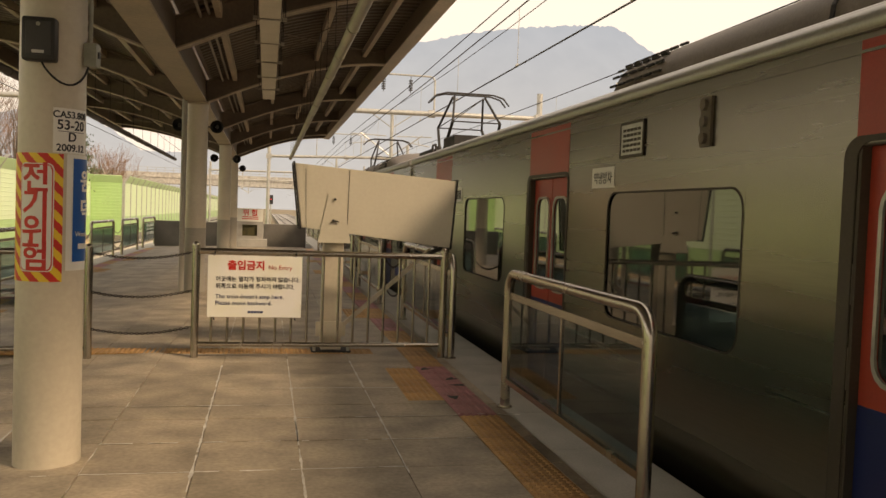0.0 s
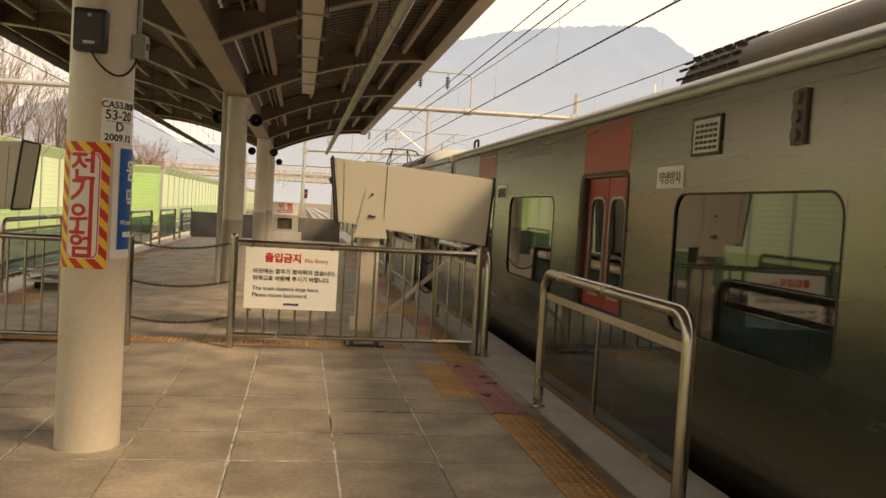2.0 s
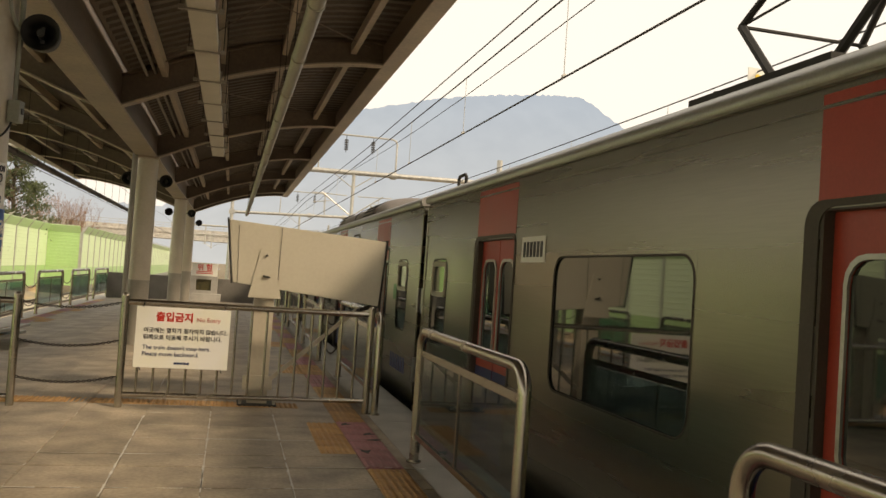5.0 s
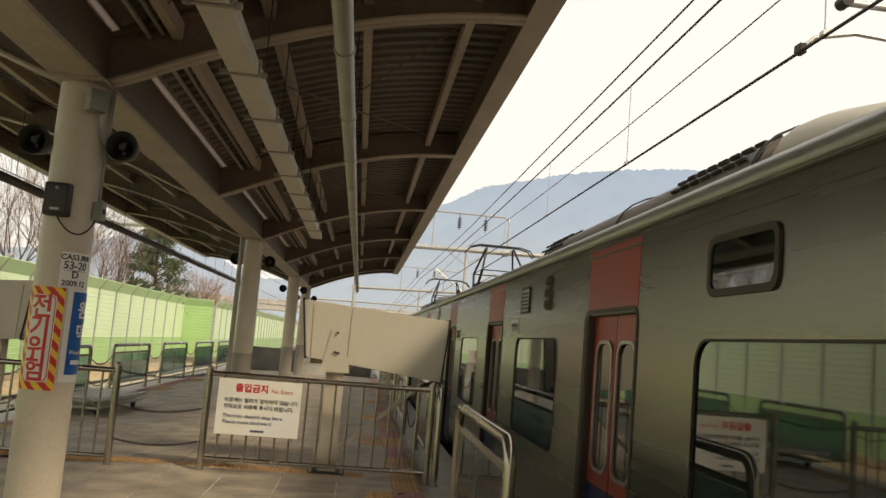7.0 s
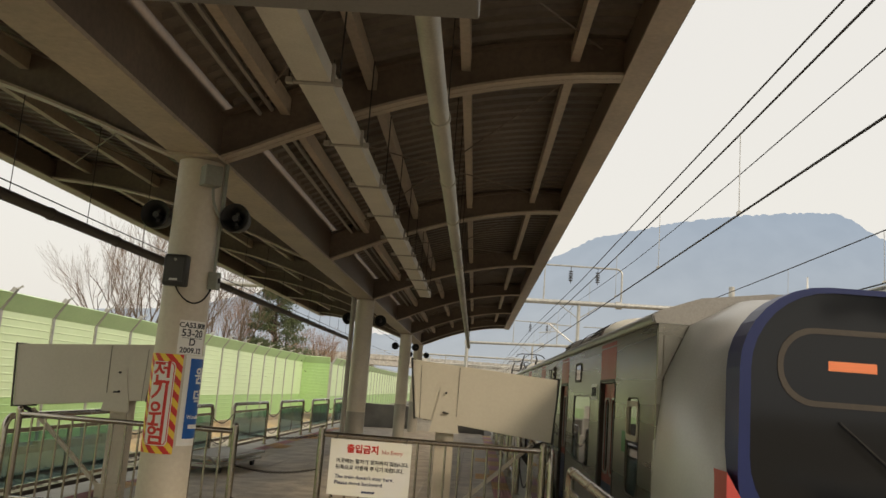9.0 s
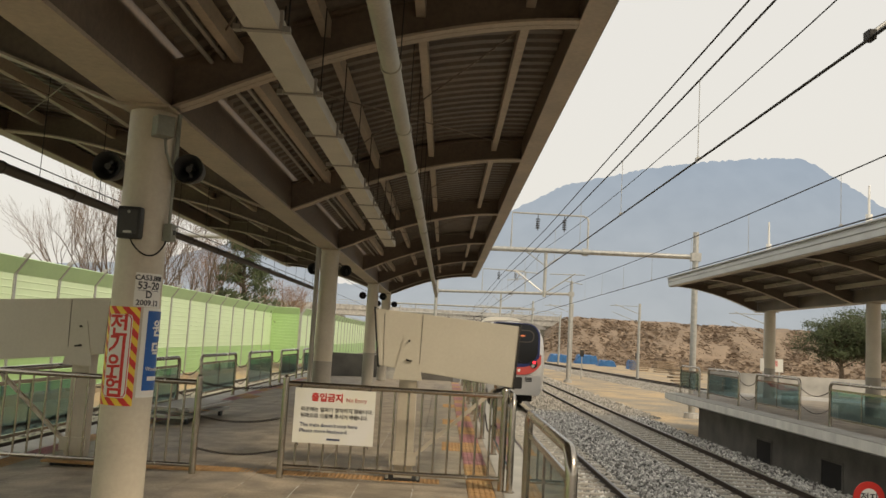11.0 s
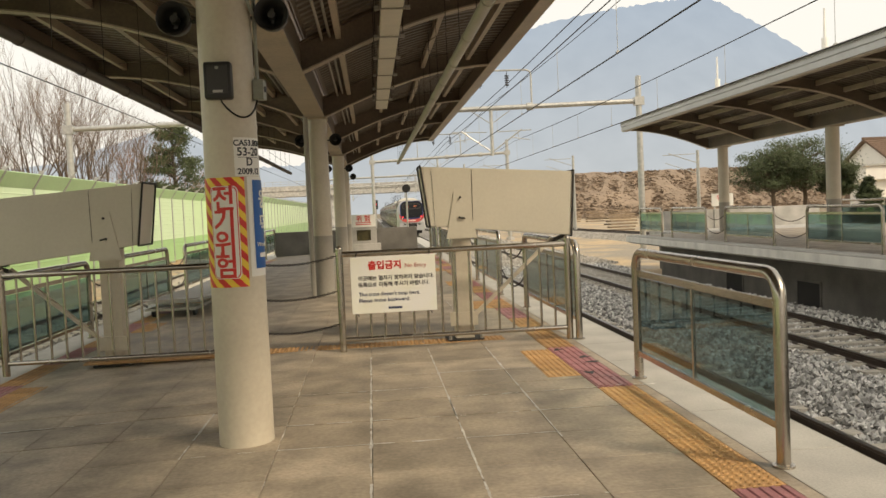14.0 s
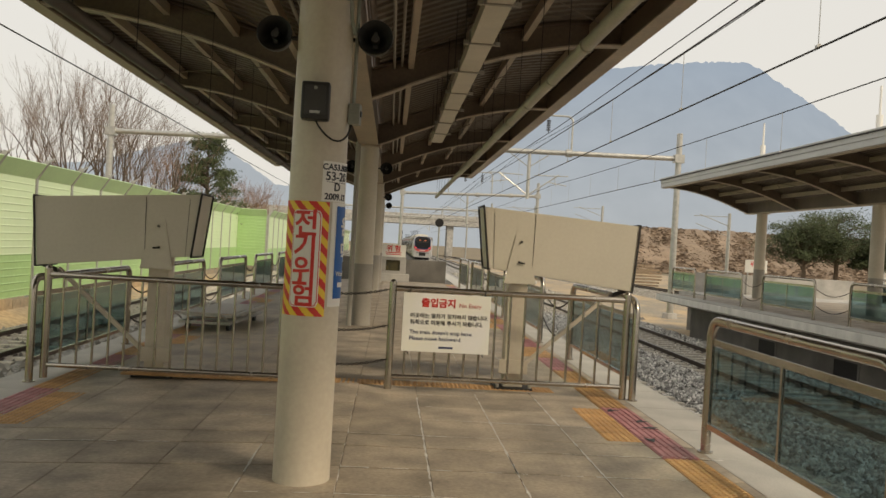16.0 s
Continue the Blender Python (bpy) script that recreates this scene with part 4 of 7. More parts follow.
def build_platform_two():
    bm = B()
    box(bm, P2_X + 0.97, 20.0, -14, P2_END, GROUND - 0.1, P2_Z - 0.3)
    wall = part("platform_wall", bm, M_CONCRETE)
    tagged(wall, "dark concrete platform wall facing the tracks", "wall", kind="structure")
    for y in [24.6 - 4.45 * k for k in range(7)]:
        bm = B()
        ring(bm, [(y - 0.62, -0.76), (y + 0.62, -0.76), (y + 0.62, -1.5), (y - 0.62, -1.5)], [(y - 0.56, -0.82), (y + 0.56, -0.82), (y + 0.56, -1.45), (y - 0.56, -1.45)], "x", P2_X + 0.94, P2_X + 0.969)
        # Near-black plate paints the opening's shade; the wall has no hole.
        box(bm, P2_X + 0.954, P2_X + 0.965, y - 0.56, y + 0.56, -1.45, -0.82, 1)
        part("refuge_opening", bm, [M_CONCRETE, M_CAR_DARK], wall)
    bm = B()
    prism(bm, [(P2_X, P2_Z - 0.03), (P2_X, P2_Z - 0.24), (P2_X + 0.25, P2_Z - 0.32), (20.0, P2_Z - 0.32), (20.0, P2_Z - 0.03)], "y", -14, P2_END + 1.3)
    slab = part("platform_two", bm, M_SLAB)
    tagged(slab, "pale stained concrete slab of the second platform", "platform", kind="structure")
    bm = B()
    box(bm, P2_X + 0.02, P2_X + 0.6, -14, P2_END + 1.25, P2_Z - 0.03, P2_Z)
    box(bm, P2_X + 0.604, 19.9, -14, P2_END + 1.25, P2_Z - 0.03, P2_Z - 0.004, 1)
    part("paving", bm, [M_EDGE, M_PAVER], slab)


build_platform_two()
M_DUSK = (M_STEEL, M_FLANGE, M_DECK, M_FASCIA)
build_canopy("platform_canopy", "grey edged steel canopy over the second platform", M_DUSK, 14.0, -12.0, 33.7, 0.28, [33.4 - 4.06 * k for k in range(11)][::-1], 3.38, 1.10)
for y in (-8.3, -0.2, 7.9, 16.1, 24.3, 32.4):
    c = copy_thing(columns[2], pose(14.0, y, P2_Z))
    c.scale = (1.2, 1.2, 1.055)
for y in (-2.2, 2.5, 7.1, 11.7, 16.35, 21.2, 25.8, 29.95):
    copy_thing(rail_b if y < 29 else rail_a, pose(10.52, y, P2_Z))
for y in (8.0, 16.5, 21.5, 26.5):
    copy_thing(rail_b, pose(17.3, y, P2_Z))
bm = B()
box(bm, 12.2, 20.0, P2_END + 1.304, 36.4, P2_Z - 0.32, P2_Z - 0.004)
tagged(part("platform_end", bm, M_CONC_LIGHT), "narrow concrete end of the second platform", "platform", kind="structure")
bm = B()
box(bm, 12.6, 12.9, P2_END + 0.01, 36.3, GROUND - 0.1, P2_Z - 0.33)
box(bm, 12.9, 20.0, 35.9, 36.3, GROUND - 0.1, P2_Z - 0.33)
tagged(part("platform_wall", bm, M_CONCRETE), "dark concrete wall under the platform's narrow end", "wall", kind="structure")
bm = B()
box(bm, 12.8, 20.0, 36.0, 36.2, P2_Z - 0.004, P2_Z + 0.85)
tagged(part("end_wall", bm, M_CONC_LIGHT), "low weathered concrete wall at the platform's end", "wall", kind="structure")


# ---- noise barrier of green panels ----
def build_noise_barrier():
    S = 1.45
    runs = [((-12.26, -20.2), (-12.26, 63.5)), ((-12.26, 63.5), (-10.0, 63.5)), ((-10.0, 63.5), (-10.9, 203.0))]
    meshes = {}
    for a, b in runs:
        a, b = Vector((*a, 0)), Vector((*b, 0))
        n = max(1, round((b - a).length / S / 2.06))
        w = (b - a).length / S / n
        yaw = math.degrees(math.atan2((b - a).y, (b - a).x))
        wall = empty("noise_barrier", pose(a.x, a.y, 1.5 - 1.5 * S, 0, 0, yaw))
        wall.scale = (S, S, S)
        # Runs across the line take the mid green over their full height.
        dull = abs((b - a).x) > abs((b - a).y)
        tagged(wall, "light green ribbed noise barrier panels between grey posts", "noise barrier", "noise barriers", "structure")
        key = round(w, 2)
        bm = B()
        for k in range(11):
            z = 0.79 + k * 0.152
            prism(bm, [(-0.05, z), (-0.042, z + 0.02), (-0.042, z + 0.13), (-0.05, z + 0.15), (0.03, z + 0.15), (0.03, z)], "x", 0.04, w - 0.04)
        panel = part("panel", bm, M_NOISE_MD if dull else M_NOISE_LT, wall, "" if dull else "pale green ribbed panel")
        bm = B()
        for k in range(6):
            z = -0.125 + k * 0.152
            prism(bm, [(-0.05, z), (-0.042, z + 0.02), (-0.042, z + 0.13), (-0.05, z + 0.15), (0.03, z + 0.15), (0.03, z)], "x", 0.04, w - 0.04)
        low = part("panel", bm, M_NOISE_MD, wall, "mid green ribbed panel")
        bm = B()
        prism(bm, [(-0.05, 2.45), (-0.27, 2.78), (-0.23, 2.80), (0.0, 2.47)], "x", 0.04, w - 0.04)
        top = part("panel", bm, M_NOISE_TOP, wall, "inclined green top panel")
        bm = B()
        box(bm, -0.05, 0.05, -0.07, 0.06, -1.6, 2.47)
        prism(bm, [(-0.07, 2.44), (-0.33, 2.86), (-0.25, 2.90), (0.03, 2.47)], "x", -0.04, 0.04)
        bar(bm, (0, -0.3, 2.86), (0, -0.42, 2.93), 0.03, 0.03)
        post = part("post", bm, M_GALV, wall)
        for k in range(1, n):
            for ob in (panel, low, top, post):
                shared(ob.name.split(".")[0], ob.data, wall, pose(k * w, 0, 0))
    bm = B()
    for k in range(52):
        y = -16 + k * 1.5
        box(bm, -12.2, -12.02, y, y + 1.46, -1.6, -0.86 - 0.05 * ((k * 7) % 3))
    tagged(part("plinth_blocks", bm, M_SOIL), "rough sandy concrete footing under the noise barrier", "footing", kind="structure")


build_noise_barrier()


# ---- overhead line ----
def build_portal(y, x0, x1, z0, z1, drops, label, tall=2.0, k=1.0):
    p = empty("catenary_portal", pose(0, y, 0))
    tagged(p, label, "catenary portal", "overhead line portals")
    for x, z in ((x0, z0), (x1, z1)):
        bm = B()
        bar(bm, (x, 0, GROUND - 0.1), (x, 0, z + tall - 0.6), 0.17, 0.15, seg=16)
        part("mast", bm, M_GALV, p, smooth=True)
        bm = B()
        bar(bm, (x, 0, GROUND - 0.1), (x, 0, GROUND + 0.35), 0.42, 0.36, seg=12)
        part("mast_footing", bm, M_CONC_LIGHT, p)
        bm = B()
        box(bm, x - 0.25, x + 0.25, -0.2, 0.2, z - 0.22, z + 0.2)
        part("bracket", bm, M_GALV, p)
    bm = B()
    bar(bm, (x0, 0, z0), (x1, 0, z1), 0.13, seg=14)
    for u in (0.55, 0.80):
        q = Vector((x0, 0, z0)).lerp(Vector((x1, 0, z1)), u)
        bar(bm, q - Vector((0.16, 0, 0)), q + Vector((0.16, 0, 0)), 0.2, seg=14)
    part("cross_beam", bm, M_GALV, p, smooth=True)
    for x in drops:
        zb = z0 + (z1 - z0) * (x - x0) / (x1 - x0)
        bm = B()
        bar(bm, (x, 0, zb), (x, 0, zb - 2.7 * k), 0.09, seg=10)
        bar(bm, (x, 0, zb - 0.9 * k), (x - 1.1 * k, 0, zb - 0.15 * k), 0.025, seg=6)
        bar(bm, (x, 0, zb - 0.9 * k), (x + 1.1 * k, 0, zb - 0.15 * k), 0.025, seg=6)
        part("drop_tube", bm, M_GALV, p)
        for s in (-1, 1):
            bm = B()
            bar(bm, (x, 0, zb - 2.5 * k), (x + s * k * 1.75, 0, zb - 1.25 * k), 0.035, seg=8)
            bar(bm, (x + s * k * 0.3, 0, zb - 1.35 * k), (x + s * k * 2.3, 0, zb - 1.30 * k), 0.025, seg=8)
            bar(bm, (x + s * k * 1.2, 0, zb - 1.7 * k), (x + s * k * 2.2, 0, zb - 1.85 * k), 0.022, seg=8)
            bar(bm, (x + s * k * 1.5, 0, zb - 1.4 * k), (x + s * k * 1.6, 0, zb - 1.9 * k), 0.018, seg=6)
            part("cantilever", bm, M_GALV, p)
    return p


def build_feeder(p, xa, xb, z, k=1.0):
    """The raised tube on the beam with hanging insulators."""
    bm = B()
    sweep(bm, [(xb, 0, z), (xb, 0, z + 1.95 * k), (xb - 0.08, 0, z + 2.12 * k), (xb - 0.25, 0, z + 2.2 * k), (xa, 0, z + 2.2 * k), (xa, 0, z)], 0.05, 8)
    part("feeder_frame", bm, M_GALV, p)
    for x in (xa + 1.5 * k, xa + 3.05 * k):
        bm = B()
        bar(bm, (x, 0, z + 2.2 * k), (x, 0, z + 1.2 * k), 0.02, seg=6)
        for q in range(5):
            bar(bm, (x, 0, z + (1.92 - 0.13 * q) * k), (x, 0, z + (1.86 - 0.13 * q) * k), 0.11 * k, 0.13 * k, seg=12)
        part("insulator", bm, M_GASKET, p)


portal = build_portal(42.6, -14.9, 13.95, 6.25, 6.68, (6.15,), "grey tubular portal carrying the overhead line", 1.9, 0.9)
build_feeder(portal, 4.3, 8.3, 6.5, 0.9)
portal2 = build_portal(77.0, 0.1, 12.6, 6.1, 6.5, (6.1,), "grey tubular portal carrying the overhead line", 1.8)
build_feeder(portal2, 4.3, 8.3, 6.2)
for y in (125.0, 165.0):
    build_portal(y, -8.0, 14.0, 6.6, 6.9, (6.6, -3.5), "grey tubular portal carrying the overhead line", 1.8)


def build_mast(x, y, z1, label):
    m = empty("line_mast", pose(x, y, GROUND - 0.1))
    tagged(m, label, "mast", "line masts")
    bm = B()
    bar(bm, (0, 0, 0), (0, 0, z1), 0.17, 0.13, seg=12)
    part("pole", bm, M_GALV, m, smooth=True)
    bm = B()
    bar(bm, (0, 0, z1 - 1.1), (-2.6, 0, z1 - 0.2), 0.035, seg=6)
    bar(bm, (0, 0, z1 - 2.0), (-2.9, 0, z1 - 1.0), 0.03, seg=6)
    bar(bm, (-0.2, 0, z1 - 0.3), (-3.1, 0, z1 - 0.35), 0.03, seg=6)
    part("cantilever", bm, M_GALV, m)


for x, y, z in ((15.0, 92.0, 8.2), (21.5, 88.0, 8.4), (28.0, 70.0, 7.4), (19.5, 135.0, 8.4)):
    build_mast(x, y, z, "slender grey steel line mast")


def build_wire(name, pts, r, label):
    bm = B()
    sweep(bm, pts, r, 5)
    return tagged(part(name, bm, M_GASKET), label, "wire", "overhead wires")


def build_overhead(xc, zc, xm, zm, x_drops):
    n = 8
    span = 47.4
    def mess(y):
        u = ((y - 47.4) / span) % 1.0
        return zm + 0.22 * (2 * u - 1) ** 2 - 0.1
    build_wire("contact_wire", [(xc, -60, zc), (xc, 200, zc)], 0.014, "black copper contact wire over the track")
    build_wire("messenger_wire", [(xm, y, mess(y)) for y in np.arange(-47.4, 190, 4.74)], 0.013, "thin black messenger wire over the track")
    y = -9.5
    while y < 90:
        bm = B()
        bar(bm, (xc, y, zc), (xm, y, mess(y)), 0.006, seg=5)
        bar(bm, (xc, y - 0.03, zc + 0.02), (xc, y + 0.03, zc + 0.02), 0.03, seg=6)
        tagged(part("dropper", bm, M_GALV), "thin wire dropper between the overhead wires", "dropper", "droppers")
        y += 4.7


build_overhead(4.2, 4.08, 4.2, 5.15, 0)
build_overhead(8.2, 4.10, 8.2, 5.12, 0)
build_wire("messenger_wire", [(4.0, -47, 5.35), (4.0, 0, 5.25), (4.0, 24, 5.15), (4.0, 47, 5.35), (4.0, 90, 5.2), (4.0, 180, 5.2)], 0.011, "thin black messenger wire over the track")
for x, z in ((6.6, 7.2),):
    build_wire("feeder_wire", [(x, y, z - 0.4 * math.sin(math.pi * ((y / 47.4) % 1.0))) for y in np.arange(-47.4, 190, 5.925)], 0.012, "black feeder wire above the tracks")
build_wire("feeder_wire", [(-7.0, y, 6.2 - 0.3 * math.sin(math.pi * ((y / 47.4) % 1.0))) for y in np.arange(-47.4, 130, 5.925)], 0.014, "black feeder wire above the far track")
build_wire("contact_wire", [(-6.4, -50, 4.3), (-6.4, 150, 4.3)], 0.012, "black contact wire over the far track")
r = empty("registration_arm", pose(4.2, 4.95, 4.08))
tagged(r, "grey tubular arm clamped to the contact wire", "registration arm")
bm = B()
sweep(bm, [(0.0, 0, 0.03), (0.12, 0, 0.13), (0.45, 0, 0.20), (1.1, 0, 0.16), (2.3, 0, 0.10)], 0.018, 8)
part("steady_tube", bm, M_GALV, r, smooth=True)
bm = B()
bar(bm, (0.35, 0, 0.45), (2.4, 0, 0.42), 0.03, seg=10)
bar(bm, (2.3, 0, 0.08), (2.3, 0, 0.45), 0.025, seg=8)
part("carrier_tube", bm, M_GALV, r, smooth=True)
bm = B()
box(bm, -0.03, 0.03, -0.05, 0.05, -0.02, 0.06, bevel=0.008)
bar(bm, (0.35, -0.06, 0.45), (0.35, 0.06, 0.45), 0.05, seg=10)
part("clamp", bm, M_GASKET, r)
bm = B()
box(bm, -0.16, 0.16, -0.01, 0.01, -0.14, 0.14)
bar(bm, (0, -0.03, 0), (0, 0.0, 0), 0.04, seg=12, mi=1)
sgn = part("wire_sign", bm, [M_WHITE, M_YELLOW])
sgn.matrix_basis = pose(8.2, 11.2, 5.0)
tagged(sgn, "small white plate with a yellow disc on the wire", "sign")


# ---- distance ----
def build_mountain():
    ridge = [(-2600, 90), (-1500, 130), (-900, 180), (-620, 262), (-520, 262), (-350, 150), (-200, 150), (0, 290), (110, 355), (183, 400), (329, 482), (450, 515), (593, 551), (760, 580), (917, 600), (1046, 606), (1085, 592),
             (1120, 568), (1214, 518), (1318, 456), (1384, 412), (1600, 300), (2000, 200), (2700, 130), (3600, 90)]
    bm = B()
    prev = None
    rnd = random.Random(4)
    for i in range(len(ridge) - 1):
        (x0, z0), (x1, z1) = ridge[i], ridge[i + 1]
        n = max(2, int(abs(x1 - x0) / 9) if -700 < x0 < 1500 else 4)
        for k in range(n):
            u = k / n
            x, z = x0 + (x1 - x0) * u, z0 + (z1 - z0) * u + rnd.uniform(-3.0, 3.0)
            col = [bm.verts.new((x, 2500 - 500 * (1 - f), -40 + (z + 40) * f)) for f in (0, 0.25, 0.5, 0.75, 0.92, 1)] + [bm.verts.new((x, 2900, -40))]
            if prev:
                for a in range(6):
                    bm.faces.new((prev[a], col[a], col[a + 1], prev[a + 1]))
            prev = col
    # Haze is painted in: a glowing blue-grey, paler towards the foot.
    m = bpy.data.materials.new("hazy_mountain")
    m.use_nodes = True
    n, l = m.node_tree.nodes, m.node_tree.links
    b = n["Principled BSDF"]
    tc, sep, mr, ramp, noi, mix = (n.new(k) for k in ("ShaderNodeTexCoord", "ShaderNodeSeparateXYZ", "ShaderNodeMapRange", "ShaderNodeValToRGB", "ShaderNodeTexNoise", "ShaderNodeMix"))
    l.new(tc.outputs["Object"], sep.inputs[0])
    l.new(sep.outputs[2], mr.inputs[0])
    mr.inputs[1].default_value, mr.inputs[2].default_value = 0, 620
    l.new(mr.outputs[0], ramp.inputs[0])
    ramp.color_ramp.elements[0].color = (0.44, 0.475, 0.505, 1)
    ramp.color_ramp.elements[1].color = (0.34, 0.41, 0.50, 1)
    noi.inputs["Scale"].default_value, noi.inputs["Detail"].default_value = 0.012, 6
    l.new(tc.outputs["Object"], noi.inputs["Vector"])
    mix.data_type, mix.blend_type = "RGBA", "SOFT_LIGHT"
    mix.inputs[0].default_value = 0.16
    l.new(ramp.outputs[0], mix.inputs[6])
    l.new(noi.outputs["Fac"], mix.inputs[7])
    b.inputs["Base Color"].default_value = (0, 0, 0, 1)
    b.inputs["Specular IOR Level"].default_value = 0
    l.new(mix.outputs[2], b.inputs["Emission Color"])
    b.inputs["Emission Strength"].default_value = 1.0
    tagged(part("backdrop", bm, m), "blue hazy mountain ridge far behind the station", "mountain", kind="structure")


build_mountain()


def island_material(name, dark, light):
    """Dry growth whose tufts differ in colour."""
    m = bpy.data.materials.new(name)
    m.use_nodes = True
    n, l = m.node_tree.nodes, m.node_tree.links
    r = n.new("ShaderNodeValToRGB")
    r.color_ramp.elements[0].color, r.color_ramp.elements[1].color = (*dark, 1), (*light, 1)
    l.new(n.new("ShaderNodeNewGeometry").outputs["Random Per Island"], r.inputs[0])
    l.new(r.outputs[0], n["Principled BSDF"].inputs["Base Color"])
    n["Principled BSDF"].inputs["Roughness"].default_value = 0.95
    return m


M_BRUSH = island_material("dry_brush", (0.21, 0.155, 0.11), (0.31, 0.235, 0.17))


def build_bank():
    bm = B()
    rnd = random.Random(9)
    rows = []
    xs = [22 + 2.2 * k for k in range(110)]
    for f in (0, 0.2, 0.4, 0.6, 0.8, 1.0, 1.3):
        row = []
        for x in xs:
            grow = min(1, max(0.05, (x - 20) / 10))
            h = (10.6 * min(f, 1.0) ** 0.8) * grow + (rnd.uniform(-0.4, 0.4) if 0 < f else 0)
            row.append(bm.verts.new((x + rnd.uniform(-0.5, 0.5), 178 + 26 * f + 0.0008 * (x - 60) ** 2, -1.8 + h)))
        rows.append(row)
    for u, v in zip(rows, rows[1:]):
        for k in range(len(xs) - 1):
            bm.faces.new((u[k], u[k + 1], v[k + 1], v[k]))
    tagged(part("bank", bm, M_BANK, smooth=True), "brown overgrown railway embankment in winter", "embankment", kind="structure")
    me = bpy.data.meshes.new("brush")
    vs, fs = [], []
    for k in range(15000):
        x, f = rnd.uniform(24, 200), rnd.random()
        grow = min(1, max(0.05, (x - 20) / 10))
        y, z = 178 + 26 * f + 0.0008 * (x - 60) ** 2, -1.8 + 10.6 * f ** 0.8 * grow
        h, w, a = rnd.uniform(0.12, 0.4), rnd.uniform(0.4, 1.1), rnd.uniform(0, 3.14)
        dx, dy = w * math.cos(a), w * math.sin(a)
        i = len(vs)
        vs += [(x - dx, y - dy, z - 0.1), (x + dx, y + dy, z - 0.1), (x + rnd.uniform(-0.5, 0.5), y + rnd.uniform(-0.3, 0.3), z + h)]
        fs.append((i, i + 1, i + 2))
    me.from_pydata(vs, [], fs)
    me.materials.append(M_BRUSH)
    tagged(new("brush", me), "dry brown brush and grass on the embankment", "brush", kind="stuff")


build_bank()


def build_overpass():
    o = empty("overpass", pose(-6, 215, 0))
    tagged(o, "pale concrete road overpass with barriers across the line", "overpass")
    bm = B()
    box(bm, -60, 36, -4, 4, 6.4, 7.8)
    part("deck", bm, M_CONC_LIGHT, o)
    bm = B()
    box(bm, -60, 36, -4.2, -4.0, 7.8, 9.0)
    part("parapet", bm, M_CONC_LIGHT, o)
    for x in (-40, -20, -4, 20, 33):
        bm = B()
        box(bm, x - 0.8, x + 0.8, -3, 3, -2, 6.4)
        part("pier", bm, M_CONC_LIGHT, o)
    bm = B()
    for k in range(49):
        box(bm, -60 + 2 * k - 0.05, -60 + 2 * k + 0.05, -4.15, -4.05, 9.0, 10.2)
    for z in (9.5, 10.1):
        box(bm, -60, 36, -4.13, -4.07, z - 0.04, z + 0.04)
    part("guard_rail", bm, M_GALV, o)


build_overpass()


# ---- siding and yard ----
siding = build_track(0, 0, "rusty siding rails curving off in ballast")
siding.matrix_basis = pose(23.05, 71.0, -1.25, 0, 0, 4.0)
for r in siding.children:
    r.scale = (1, 0.36, 1)
bm = B()
prism(bm, [(-4.4, -0.40), (-1.8, -0.15), (1.8, -0.15), (2.8, -0.40)], "y", -68, 72)
bed = part("track_bed", bm, M_BALLAST)
bed.matrix_basis = pose(20.6, 106.0, -1.26, 0, 0, 4.0)
tagged(bed, "grey ballast under the siding", "ballast", kind="structure")


def build_tarp(x, y, w, d, h, seed):
    bm = B()
    rnd = random.Random(seed)
    bmesh.ops.create_cube(bm, size=1.0)
    bmesh.ops.subdivide_edges(bm, edges=list(bm.edges), cuts=4, use_grid_fill=True)
    for v in bm.verts:
        v.co = Vector((v.co.x * w * (1 - 0.3 * (v.co.z + 0.5)), v.co.y * d, (v.co.z + 0.5) * h + (rnd.uniform(-0.25, 0.15) if v.co.z > -0.4 else 0)))
    ob = part("covered_stack", bm, M_TARP, smooth=True)
    ob.location = (x, y, -1.66)
    tagged(ob, "stack of goods under a wrinkled blue tarpaulin", "covered stack", "covered stacks")


for i, (x, y, w, d, h) in enumerate(((24.6, 173, 4.6, 3, 1.6), (30.3, 173, 5.0, 3, 1.8), (32.0, 160, 3.6, 2.5, 1.1), (34.6, 150, 1.9, 2, 1.5))):
    build_tarp(x, y, w, d, h, i)


def build_timber(x, y):
    t = empty("timber_stack", pose(x, y, -1.64, 0, 0, 8))
    tagged(t, "stack of weathered grey timber sleepers in the yard", "timber stack", "timber stacks")
    rnd = random.Random(int(x * 10))
    for k in range(6):
        for j in range(3):
            bm = B()
            box(bm, rnd.uniform(-0.4, 0), 2.6 + rnd.uniform(0, 0.5), j * 0.5, j * 0.5 + 0.24, 0.33 * k, 0.33 * k + 0.17)
            part("sleeper", bm, M_TIMBER, t)


for x in (32.6, 35.5, 38.4):
    build_timber(x, 140 - (x - 32.6) * 1.6)
build_timber(25.2, 87)
for x, y in ((15.6, 88), (23.0, 95)):
    s = empty("track_signal", pose(x, y, -1.7))
    tagged(s, "small black headed track signal on a post", "signal", "track signals")
    bm = B()
    bar(bm, (0, 0, 0), (0, 0, 2.6), 0.05, seg=8)
    part("post", bm, M_GALV, s)
    bm = B()
    box(bm, -0.2, 0.2, -0.1, 0.1, 2.4, 3.1)
    part("head", bm, M_GASKET, s)


